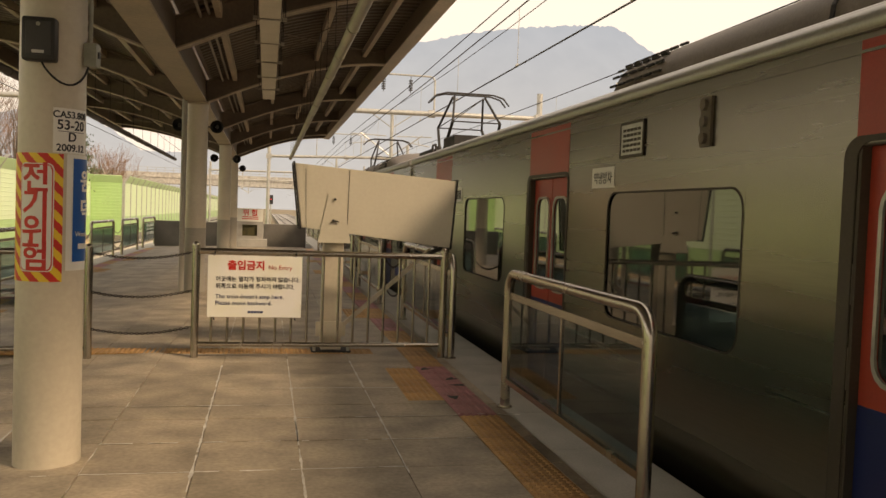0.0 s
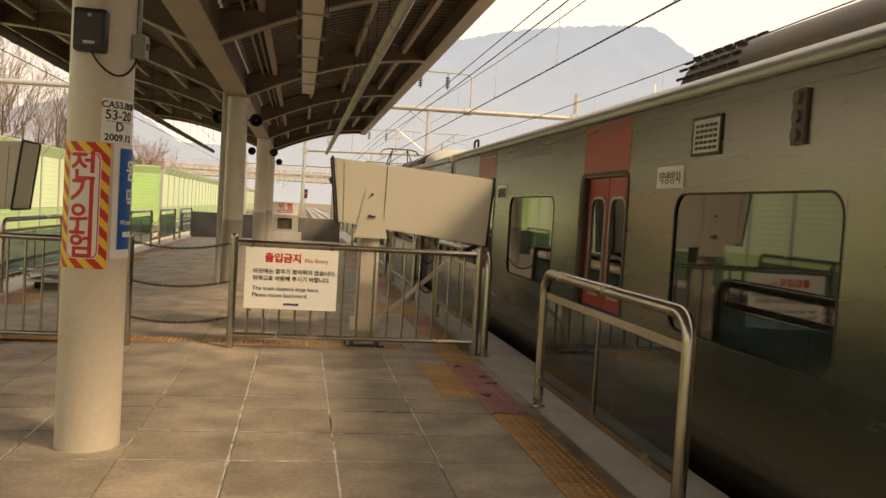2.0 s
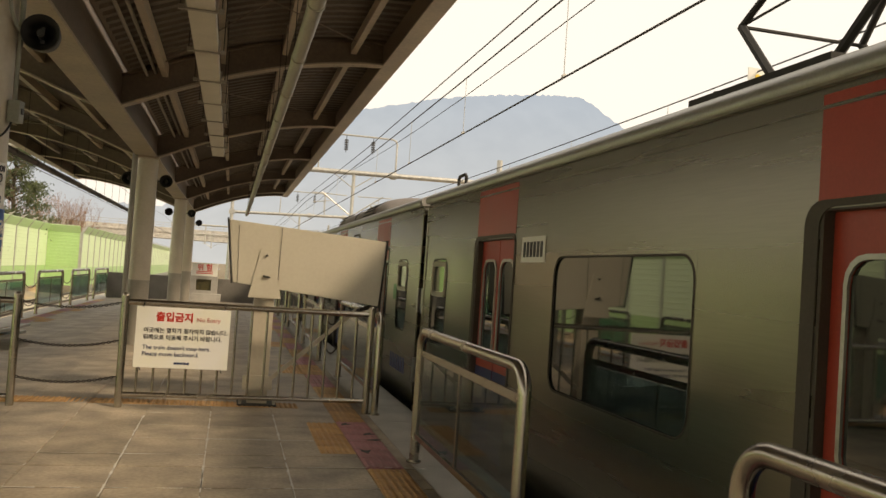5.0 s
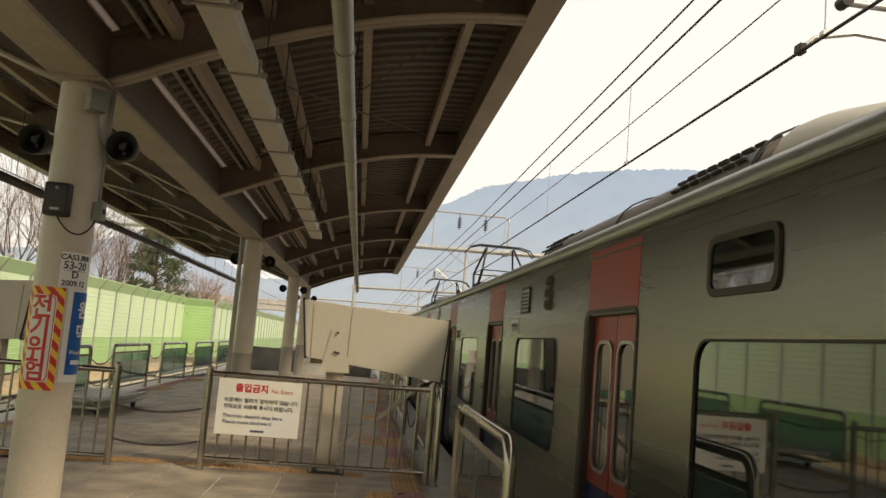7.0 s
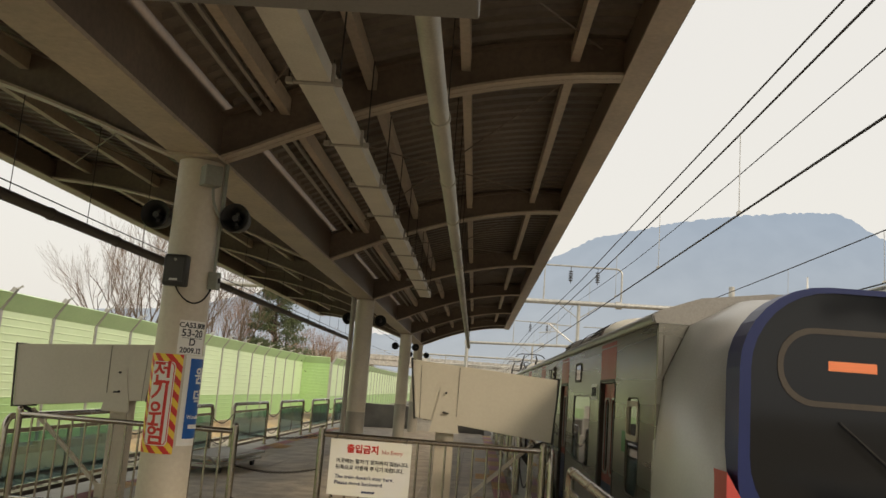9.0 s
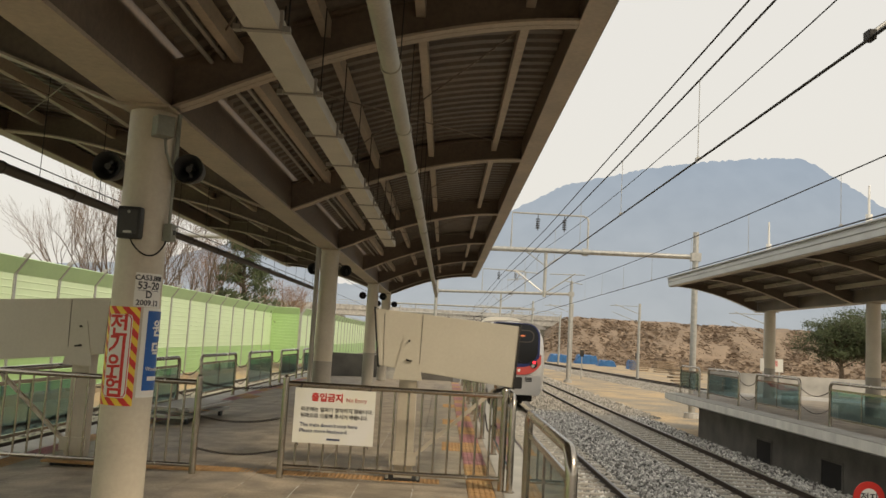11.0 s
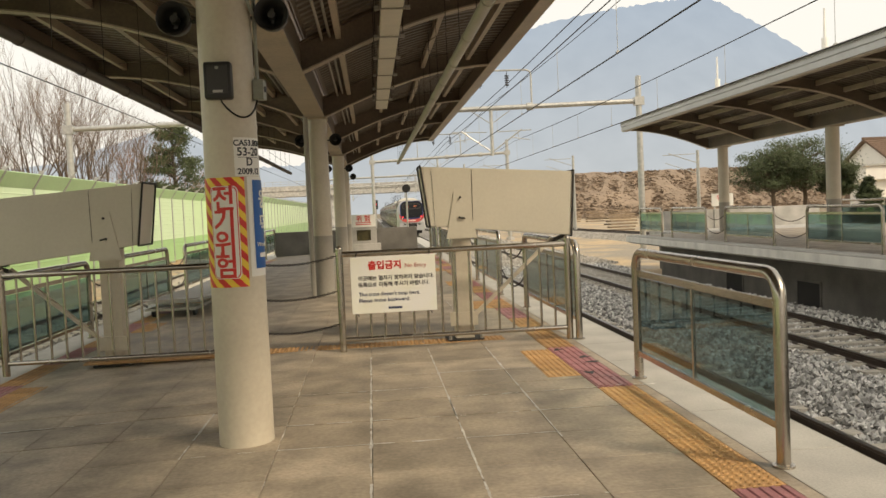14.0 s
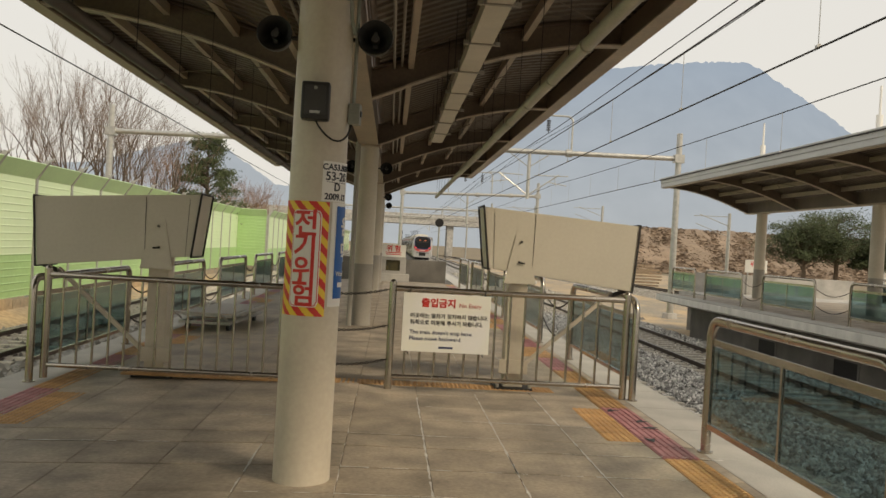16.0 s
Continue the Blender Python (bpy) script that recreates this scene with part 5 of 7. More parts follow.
# ---- trees ----
def grow(bm, rnd, p, d, length, r, depth, spread, up):
    if depth == 0 or r < 0.004:
        return
    pts, rad = [p], [r]
    q, dd = p.copy(), d.copy()
    n = 3
    for k in range(n):
        dd = (dd + Vector((rnd.uniform(-1, 1), rnd.uniform(-1, 1), rnd.uniform(-0.5, 1) * up)) * 0.16).normalized()
        q = q + dd * length / n
        pts.append(q.copy())
        rad.append(r * (1 - 0.38 * (k + 1) / n))
    sweep(bm, pts, rad, 5 if r > 0.03 else 3, 0 if r > 0.02 else 1)
    kids = 3 if depth > 2 else 4
    for k in range(kids):
        a = rnd.uniform(0, 6.28)
        tilt = rnd.uniform(0.25, spread)
        ax = dd.orthogonal().normalized()
        nd = (dd * math.cos(tilt) + (ax * math.cos(a) + dd.cross(ax) * math.sin(a)) * math.sin(tilt)).normalized()
        nd.z += up * 0.25
        at = pts[-1] if k == 0 else pts[rnd.choice((1, 2, 3, 3))]
        grow(bm, rnd, at, nd.normalized(), length * rnd.uniform(0.62, 0.85), r * rnd.uniform(0.45, 0.62), depth - 1, spread, up)


def build_bare_tree(x, y, h, seed, twig=M_TWIG, spread=0.65, bush=False):
    rnd = random.Random(seed)
    t = empty("bare_tree", pose(x, y, -1.5))
    tagged(t, "leafless tree with a fine brown crown behind the barrier" if not bush else "reddish leafless bushy tree behind the barrier", "tree", "bare trees")
    bm = B()
    top = Vector((rnd.uniform(-0.3, 0.3), 0, h * 0.28))
    sweep(bm, [(0, 0, 0), (0.05, 0, h * 0.14), top], [0.19, 0.16, 0.13], 8)
    part("trunk", bm, M_BARK, t)
    bm = B()
    for k in range(6):
        a = 6.28 * k / 6 + rnd.uniform(-0.3, 0.3)
        tilt = rnd.uniform(0.15, spread)
        grow(bm, rnd, top if k % 2 else Vector((0.05, 0, h * 0.2)), Vector((math.cos(a) * math.sin(tilt), math.sin(a) * math.sin(tilt), math.cos(tilt))), h * 0.26, 0.075, 5, 0.6, 0.7)
    part("crown", bm, [M_BARK, twig], t)


for i, (x, y, h) in enumerate(((-22.4, 52, 11.5), (-20.6, 53, 13.4), (-18.6, 54, 12.4), (-16.6, 57, 10.6), (-19.6, 58, 12.0))):
    build_bare_tree(x, y, h, 20 + i)
M_RUST = material("rusty_twigs", (0.36, 0.21, 0.13), 0.9, vary=0.2, scale=3, bump=0)
for i, (x, y, h) in enumerate(((-18.4, 66, 10.0), (-17.6, 72, 9.0), (-14.6, 76, 8.2), (-13.4, 80, 7.8))):
    build_bare_tree(x, y, h, 60 + i, M_RUST, 0.8, True)


def build_pine(x, y, z, h, w, seed, flat, label):
    rnd = random.Random(seed)
    t = empty("pine_tree", pose(x, y, z))
    tagged(t, label, "pine tree", "pine trees")
    bm = B()
    sweep(bm, [(0, 0, 0), (0.15, 0, h * 0.4), (0.0, 0.1, h * 0.75), (0.1, 0, h * 0.95)], [0.2, 0.16, 0.1, 0.03], 8)
    clumps = []
    for k in range(70):
        f = rnd.random()
        zz = h * (0.28 + 0.70 * f) if not flat else h * (0.56 + 0.40 * f)
        reach = w * (1 - 0.85 * f) * rnd.uniform(0.35, 1.0) if not flat else w * math.sqrt(max(0.05, 1 - (2 * f - 0.8) ** 2 * 0.5)) * rnd.uniform(0.15, 1)
        a = rnd.uniform(0, 6.28)
        c = Vector((reach * math.cos(a), reach * math.sin(a), zz))
        sweep(bm, [(0.05, 0, zz - 0.35 * reach), c * 0.5 + Vector((0, 0, zz * 0.5 - 0.1)), c], [0.06, 0.04, 0.02], 4)
        clumps.append(c)
    part("trunk", bm, M_BARK, t)
    vs, fs = [], []
    for c in clumps:
        s = w * rnd.uniform(0.17, 0.3) * (1.0 if flat else 1.15 - 0.75 * (c.z / h))
        for k in range(170):
            d = Vector((rnd.gauss(0, 1), rnd.gauss(0, 1), rnd.gauss(0, 0.5))) * s * 0.62
            p = c + d
            n = Vector((rnd.uniform(-1, 1), rnd.uniform(-1, 1), rnd.uniform(0, 1.2))).normalized()
            q = n.orthogonal().normalized()
            ln, wd = rnd.uniform(0.12, 0.26), 0.05
            i = len(vs)
            vs += [p - q * wd, p + q * wd, p + n * ln]
            fs.append((i, i + 1, i + 2))
    me = bpy.data.meshes.new("crown")
    me.from_pydata(vs, [], fs)
    me.materials.append(M_PINE)
    ob = new("crown", me)
    ob.parent = t


build_pine(-14.9, 64.5, -1.5, 10.6, 3.9, 3, False, "dark green pine behind the noise barrier")
for i, (x, y, h, w) in enumerate(((29.6, 60, 6.4, 3.0), (32.6, 61, 7.2, 3.6), (34.8, 60, 5.4, 1.6))):
    build_pine(x, y, -1.6, h, w, 11 + i, True, "spreading dark green pine by the house")
build_bare_tree(45.5, 66, 7.0, 91)


def build_house():
    h = empty("house", pose(48.2, 75, -1.7))
    tagged(h, "white walled house with a brown tiled gable roof", "house")
    bm = B()
    box(bm, 0, 15, 0, 6, 0, 6.45)
    prism(bm, [(0, 6.45), (6, 6.45), (3, 8.0)], "x", 0.05, 14.9)
    part("wall", bm, M_WHITE, h)
    bm = B()
    prism(bm, [(-0.6, 6.28), (3, 8.22), (6.6, 6.28), (6.6, 6.08), (3, 8.02), (-0.6, 6.08)], "x", -0.35, 15.4)
    roof = part("roof", bm, M_TILE, h)
    for k in range(9):
        f = (k + 0.5) / 9.0
        bm = B()
        bar(bm, (-0.4, -0.6 + 3.6 * f, 6.29 + 1.94 * f), (15.4, -0.6 + 3.6 * f, 6.29 + 1.94 * f), 0.16, 0.07)
        part("tile_course", bm, M_TILE, roof)
    bm = B()
    bar(bm, (-0.45, 3, 8.25), (15.5, 3, 8.25), 0.22, 0.2)
    part("ridge_cap", bm, M_TILE, roof)
    bm = B()
    box(bm, -3.4, 14, -3.0, -0.05, 0, 4.15)
    part("annex", bm, M_WHITE, h)
    bm = B()
    box(bm, -4.2, 14.4, -3.6, -0.05, 4.15, 5.35)
    part("annex_band", bm, M_WHITE, h)
    bm = B()
    box(bm, -4.4, 14.6, -3.8, -0.05, 5.35, 5.52)
    part("annex_roof", bm, M_GALV, h, "blue-grey metal roof edge")
    for x in (-2.2, 1.6, 5.4):
        w = B()
        ring(w, [(x, 0.9), (x + 1.9, 0.9), (x + 1.9, 2.3), (x, 2.3)], [(x + 0.08, 0.98), (x + 1.82, 0.98), (x + 1.82, 2.22), (x + 0.08, 2.22)], "y", -3.08, -3.002)
        win = part("window", w, M_GALV, h)
        bm = B()
        box(bm, x + 0.08, x + 1.82, -3.05, -3.03, 0.98, 2.22)
        part("pane", bm, M_CAR_GLASS, win)


build_pine(31.0, 50, -1.6, 3.9, 1.25, 41, False, "low dark evergreen beside the platform")
build_house()
for y in (32.7, 24.6):
    r = empty("lightning_rod", pose(14.0, y, 4.1))
    tagged(r, "white lightning rod on a stub above the far canopy", "lightning rod", "lightning rods")
    bm = B()
    bar(bm, (0, 0, 0), (0, 0, 2.15), 0.10, 0.10, seg=14)
    part("stub", bm, M_WHITE, r, smooth=True)
    bm = B()
    bar(bm, (0, 0, 2.15), (0, 0, 3.05), 0.04, 0.03, seg=10)
    part("rod", bm, M_WHITE, r, smooth=True)


# ---- fittings on the first column ----
CX, CY, CR = COL_X + 0.022, 5.0, 0.1755


def round_col(phi, z, r=CR):
    """A pose on the column's face, phi degrees round from the side that looks back along the platform."""
    a = radians(phi)
    return pose(CX + r * math.sin(a), CY - r * math.cos(a), z, 90, 0, phi)


def patch(name, phi0, phi1, z0, z1, r, mats, parent, pick=None, n=24, m=1, label=""):
    """A thin curved plate on the column; pick gives each cell's material from its place on the unrolled plate."""
    bm = B()
    rows = []
    for j in range(m + 1):
        z = z0 + (z1 - z0) * j / m
        rows.append([bm.verts.new((CX + r * math.sin(radians(phi0 + (phi1 - phi0) * i / n)), CY - r * math.cos(radians(phi0 + (phi1 - phi0) * i / n)), z)) for i in range(n + 1)])
    for j in range(m):
        for i in range(n):
            f = bm.faces.new((rows[j][i], rows[j][i + 1], rows[j + 1][i + 1], rows[j + 1][i]))
            if pick:
                f.material_index = pick((phi1 - phi0) * radians(1) * r * (i + 0.5) / n, (z1 - z0) * (j + 0.5) / m)
    return part(name, bm, mats, parent, label)


def build_danger_sign():
    s = empty("danger_sign")
    tagged(s, "red and yellow striped electric danger sign round the column", "sign")
    patch("striped_border", -70, 32, 1.04, 1.74, CR + 0.004, [M_YELLOW, M_RED], s, lambda u, v: int((u + v) / 0.052) % 2, 110, 220)
    bm = B()
    out = rounded(-0.094, 0.094, -0.295, 0.295, 0.03, 5)
    def wrap(p, r, phi):
        a = radians(phi) + p[0] / r
        return (CX + r * math.sin(a), CY - r * math.cos(a), 1.39 + p[1])
    for r, lim, mi in ((CR + 0.007, 0, 0), (CR + 0.009, 0.005, 1), (CR + 0.011, 0.010, 0)):
        cols = 20
        half = 0.094 - lim
        top = 0.295 - lim
        rows = []
        for j in range(cols + 1):
            x = -half + 2 * half * j / cols
            e = max(0.0, abs(x) - (half - 0.03))
            y = top - 0.03 + math.sqrt(max(0.0, 0.03 ** 2 - e ** 2))
            rows.append((bm.verts.new(wrap((x, -y), r, -12)), bm.verts.new(wrap((x, y), r, -12))))
        for a, b in zip(rows, rows[1:]):
            f = bm.faces.new((a[0], b[0], b[1], a[1]))
            f.material_index = mi
    part("white_panel", bm, [M_WHITE, M_RED], s)
    for k, ch in enumerate("전기위험"):
        words("lettering", ch, 0.172, M_RED, s, round_col(-12, 1.545 - 0.142 * k, CR + 0.013), CR, "CENTER", 0.0035)


def build_plate():
    s = empty("mast_plate")
    tagged(s, "white line plate lettered in black on the column", "plate")
    patch("board", 14, 84, 1.745, 1.99, CR + 0.003, M_WHITE, s)
    for text, size, z in (("CA53.808", 0.052, 1.938), ("53-20", 0.074, 1.875), ("D", 0.07, 1.812), ("2009.12", 0.054, 1.757)):
        words("lettering", text, size, M_INK, s, round_col(47, z, CR + 0.005), CR, "CENTER", 0.0012)
    patch("rule", 22, 74, 1.862, 1.865, CR + 0.006, M_INK, s)


def build_station_sign():
    s = empty("station_sign")
    tagged(s, "narrow blue station name sign with white lettering", "sign")
    patch("backing", 38, 130, 1.10, 1.742, CR + 0.003, M_WHITE, s)
    patch("blue_board", 50, 128, 1.15, 1.72, CR + 0.006, M_BLUE, s)
    for k, ch in enumerate("원덕"):
        words("lettering", ch, 0.13, M_WHITE, s, round_col(84, 1.55 - 0.16 * k, CR + 0.008), CR, "CENTER", 0.003)
    words("lettering", "Wondeok", 0.042, M_WHITE, s, round_col(82, 1.29, CR + 0.008), CR, "CENTER")
    patch("bar", 62, 104, 1.22, 1.25, CR + 0.008, M_WHITE, s)


build_danger_sign()
build_plate()
build_station_sign()


def build_speaker():
    """A horn loudspeaker that looks back along the platform; its origin is the mouth's middle."""
    s = empty("horn_loudspeaker")
    tagged(s, "dark grey round horn loudspeaker bracketed to the column", "loudspeaker", "horn loudspeakers")
    bm = B()
    prof = [(0.108, 0.0), (0.112, 0.012), (0.104, 0.02), (0.10, 0.10), (0.085, 0.16), (0.05, 0.19), (0.045, 0.25)]
    seg = 28
    rows = [[bm.verts.new((r * math.cos(2 * math.pi * k / seg), y, r * math.sin(2 * math.pi * k / seg))) for k in range(seg)] for r, y in prof]
    for u, v in zip(rows, rows[1:]):
        for k in range(seg):
            bm.faces.new((u[k], v[k], v[(k + 1) % seg], u[(k + 1) % seg]))
    bm.faces.new(rows[-1])
    part("horn", bm, M_SPK, s, smooth=True)
    bm = B()
    prof = [(0.108, 0.0), (0.09, 0.01), (0.07, 0.05), (0.045, 0.09), (0.03, 0.10)]
    rows = [[bm.verts.new((r * math.cos(2 * math.pi * k / seg), y, r * math.sin(2 * math.pi * k / seg))) for k in range(seg)] for r, y in prof]
    for u, v in zip(rows, rows[1:]):
        for k in range(seg):
            bm.faces.new((u[k], u[(k + 1) % seg], v[(k + 1) % seg], v[k]))
    bm.faces.new(rows[-1][::-1])
    part("throat", bm, M_BLACK, s, smooth=True)
    bm = B()
    bar(bm, (0, 0.02, 0), (0, 0.10, 0), 0.024, 0.03, seg=14)
    bar(bm, (0, 0.015, 0), (0, 0.02, 0), 0.009, seg=10)
    part("plug", bm, M_SPK, s, smooth=True)
    return s


M_SPK = material("speaker_grey", (0.05, 0.048, 0.045), 0.5, vary=0.1, bump=0.05)
M_BOXDARK = material("black_plastic", (0.028, 0.027, 0.025), 0.45, vary=0.1, scale=8, bump=0.03)
M_BOXGREY = material("grey_green_box", (0.30, 0.31, 0.26), 0.5, vary=0.1, scale=5, bump=0.03)
spk = build_speaker()
spk.matrix_basis = pose(-0.838, 4.94, 2.785)
def bracket(x, y, z, s):
    bm = B()
    bar(bm, (x, y + 0.12, z), (x - s * 0.2, y + 0.12, z), 0.014, seg=8)
    box(bm, x - 0.012, x + 0.012, y + 0.08, y + 0.16, z - 0.08, z + 0.08)
    tagged(part("speaker_bracket", bm, M_SPK), "dark steel arm holding a loudspeaker to the column", "bracket", "speaker brackets")
bracket(-0.838, 4.94, 2.785, 1)
copy_thing(spk, pose(-1.47, 5.0, 2.785))
bracket(-1.47, 5.0, 2.785, -1)
for y in COL_Y[2:]:
    for x, s in ((-0.83, 1), (-1.45, -1)):
        copy_thing(spk, pose(x, y - 0.05, 2.83))
        bracket(x, y - 0.05, 2.83, s)


def build_call_box():
    c = empty("call_box", pose(CX - 0.02, CY - CR - 0.001, 2.34))
    tagged(c, "dark grey plastic call box strapped to the column", "call box")
    bm = B()
    box(bm, -0.085, 0.085, -0.075, 0.012, -0.115, 0.115, bevel=0.014)
    part("case", bm, M_BOXDARK, c, smooth=True)
    bm = B()
    box(bm, -0.062, 0.062, -0.079, -0.074, -0.085, 0.09, bevel=0.0015)
    part("front_panel", bm, M_SPK, c)
    bm = B()
    bar(bm, (0, -0.083, 0.075), (0, -0.078, 0.075), 0.011, seg=12)
    part("button", bm, M_BOXGREY, c)
    bm = B()
    box(bm, -0.03, 0.03, -0.082, -0.078, -0.078, -0.062)
    part("name_bar", bm, M_GALV, c)
    j = empty("junction_box", round_col(80, 2.30, CR + 0.002))
    tagged(j, "small grey junction box with a lock on the column", "junction box")
    bm = B()
    box(bm, -0.035, 0.035, -0.065, 0.065, 0, 0.07, bevel=0.004)
    part("case", bm, M_BOXGREY, j)
    bm = B()
    box(bm, -0.012, 0.012, -0.015, 0.02, 0.07, 0.078)
    part("lock", bm, M_BOXDARK, j)
    u = empty("junction_box", round_col(38, 3.06, CR + 0.002))
    tagged(u, "pale green junction box under the canopy girder", "junction box")
    bm = B()
    box(bm, -0.065, 0.065, -0.075, 0.075, -0.01, 0.11, bevel=0.006)
    part("case", bm, M_BOXGREY, u)
    bm = B()
    a, b = Vector((CX - 0.02, CY - CR - 0.03, 2.23)), Vector((CX + CR + 0.03, CY - 0.06, 2.28))
    pts = []
    for k in range(15):
        t = k / 14
        ph = radians(-6 + 86 * t)
        pts.append((CX + (CR + 0.02) * math.sin(ph), CY - (CR + 0.02) * math.cos(ph), 2.235 + 0.02 * t - 0.13 * math.sin(math.pi * t) ** 0.8))
    sweep(bm, pts, 0.006, 6)
    tagged(part("cable", bm, M_BLACK), "thin black cable looping between two boxes", "cable")
    bm = B()
    p0 = round_col(84, 2.36, CR + 0.022).translation
    bar(bm, p0, Vector((p0.x, p0.y, 3.2)), 0.012, seg=8)
    p1 = round_col(94, 2.36, CR + 0.022).translation
    bar(bm, Vector((p1.x, p1.y, 2.7)), Vector((p1.x, p1.y, 3.2)), 0.010, seg=8)
    sweep(bm, [round_col(44, 2.98, CR + 0.05).translation, round_col(52, 2.88, CR + 0.03).translation, round_col(70, 2.80, CR + 0.02).translation, round_col(84, 2.78, CR + 0.025).translation], 0.012, 6)
    tagged(part("conduit", bm, M_BOXGREY), "grey conduits running up the column", "conduit")


build_call_box()
bm = B()
bar(bm, (COL_X - 0.17, 14.62, 0), (COL_X - 0.17, 14.62, 3.25), 0.045, seg=12)
tagged(part("downpipe", bm, M_COLUMN_LOW, smooth=True), "grey rainwater downpipe beside a column", "downpipe")


# ---- services under the canopy ----
def build_tray():
    t = empty("cable_tray")
    tagged(t, "pale metal cable tray hung in sections under the canopy", "cable tray")
    y, first, clamp = -12.6, None, None
    k = 0
    while y < 13.4:
        if first is None:
            bm = B()
            box(bm, -0.098, 0.098, 0.008, 1.217, 0, 0.10, bevel=0.003)
            first = part("section", bm, M_TRAY, t)
            first.location = (0.02, y, 3.29)
            bm = B()
            box(bm, -0.115, 0.115, -0.018, 0.018, -0.01, 0.112)
            box(bm, -0.16, -0.12, -0.02, 0.02, -0.012, 0.02)
            box(bm, 0.12, 0.16, -0.02, 0.02, -0.012, 0.02)
            clamp = part("clamp", bm, M_COLUMN_LOW, t)
            clamp.location = (0.02, y, 3.29)
            bm = B()
            for x in (-0.145, 0.145):
                bar(bm, (x, 0, 0), (x, 0, 0.62), 0.005, seg=6)
            rod = part("hanger_rod", bm, M_GASKET, t)
            rod.location = (0.02, y, 3.30)
        else:
            shared("section", first.data, t, pose(0.02, y, 3.29))
            shared("clamp", clamp.data, t, pose(0.02, y, 3.29))
            shared("hanger_rod", rod.data, t, pose(0.02, y, 3.30))
        y += 1.225


M_TRAY = material("tray_metal", (0.70, 0.66, 0.56), 0.4, metal=0.35, vary=0.12, scale=3, bump=0.03)
build_tray()


def build_pipe(name, x, z, y0, y1, r, mat, label, hang):
    p = empty(name, pose(x, 0, z))
    tagged(p, label, "pipe", "pipes under the canopy")
    bm = B()
    bar(bm, (0, y0, 0), (0, y1, 0), r, seg=18)
    part("tube", bm, mat, p, smooth=True)
    k = y0 + 0.4
    first = None
    while k < y1:
        if first is None:
            bm = B()
            bar(bm, (0, -0.02, 0), (0, 0.02, 0), r + 0.008, seg=18)
            first = part("coupling", bm, mat, p, smooth=True)
            first.location = (0, k, 0)
            bm = B()
            bar(bm, (0, 0, r), (0, 0, hang), 0.004, seg=5)
            rod = part("hanger_rod", bm, M_GASKET, p)
            rod.location = (0, k + 0.7, 0)
        else:
            shared("coupling", first.data, p, pose(0, k, 0))
            shared("hanger_rod", rod.data, p, pose(0, k + 0.7, 0))
        k += 1.4


M_SIGN_CASE = material("sign_case", (0.19, 0.18, 0.165), 0.5, vary=0.1, scale=3, bump=0.03)
M_PIPE = material("pale_pipe", (0.47, 0.45, 0.36), 0.4, metal=0.2, vary=0.15, scale=2, bump=0.02)
M_PIPE_DK = material("brown_pipe", (0.10, 0.085, 0.07), 0.5, vary=0.15, scale=2, bump=0.02)
build_pipe("light_conduit", 0.75, 3.12, -12.5, 28.0, 0.052, M_PIPE, "long pale tube hung under the canopy", 1.15)
build_pipe("light_conduit", -2.86, 2.92, -12.5, 28.0, 0.05, M_PIPE_DK, "long dark tube hung under the canopy edge", 1.25)
bm = B()
for x, z in ((-0.75, 3.62), (-0.66, 3.66), (-0.58, 3.70), (-1.62, 3.64), (-1.72, 3.68)):
    bar(bm, (x, -12.5, z), (x, 30.5, z), 0.018, seg=6)
tagged(part("conduit_run", bm, M_COLUMN_LOW), "bundle of thin steel conduits beside the girder", "conduit")

h = empty("hanging_sign", pose(-0.47, 1.15, 2.76))
tagged(h, "grey cased station sign with a blue face under the canopy", "sign")
bm = B()
box(bm, -1.45, 1.45, -0.10, 0.10, 0, 0.52, bevel=0.01)
part("case", bm, M_SIGN_CASE, h)
bm = B()
box(bm, -1.40, 1.40, -0.106, -0.10, 0.05, 0.47)
part("face", bm, M_BLUE, h)
for x in (-1.1, 1.1):
    bm = B()
    bar(bm, (x, 0, 0.52), (x, 0, 1.05), 0.02, seg=8)
    part("hanger", bm, M_FLANGE, h)


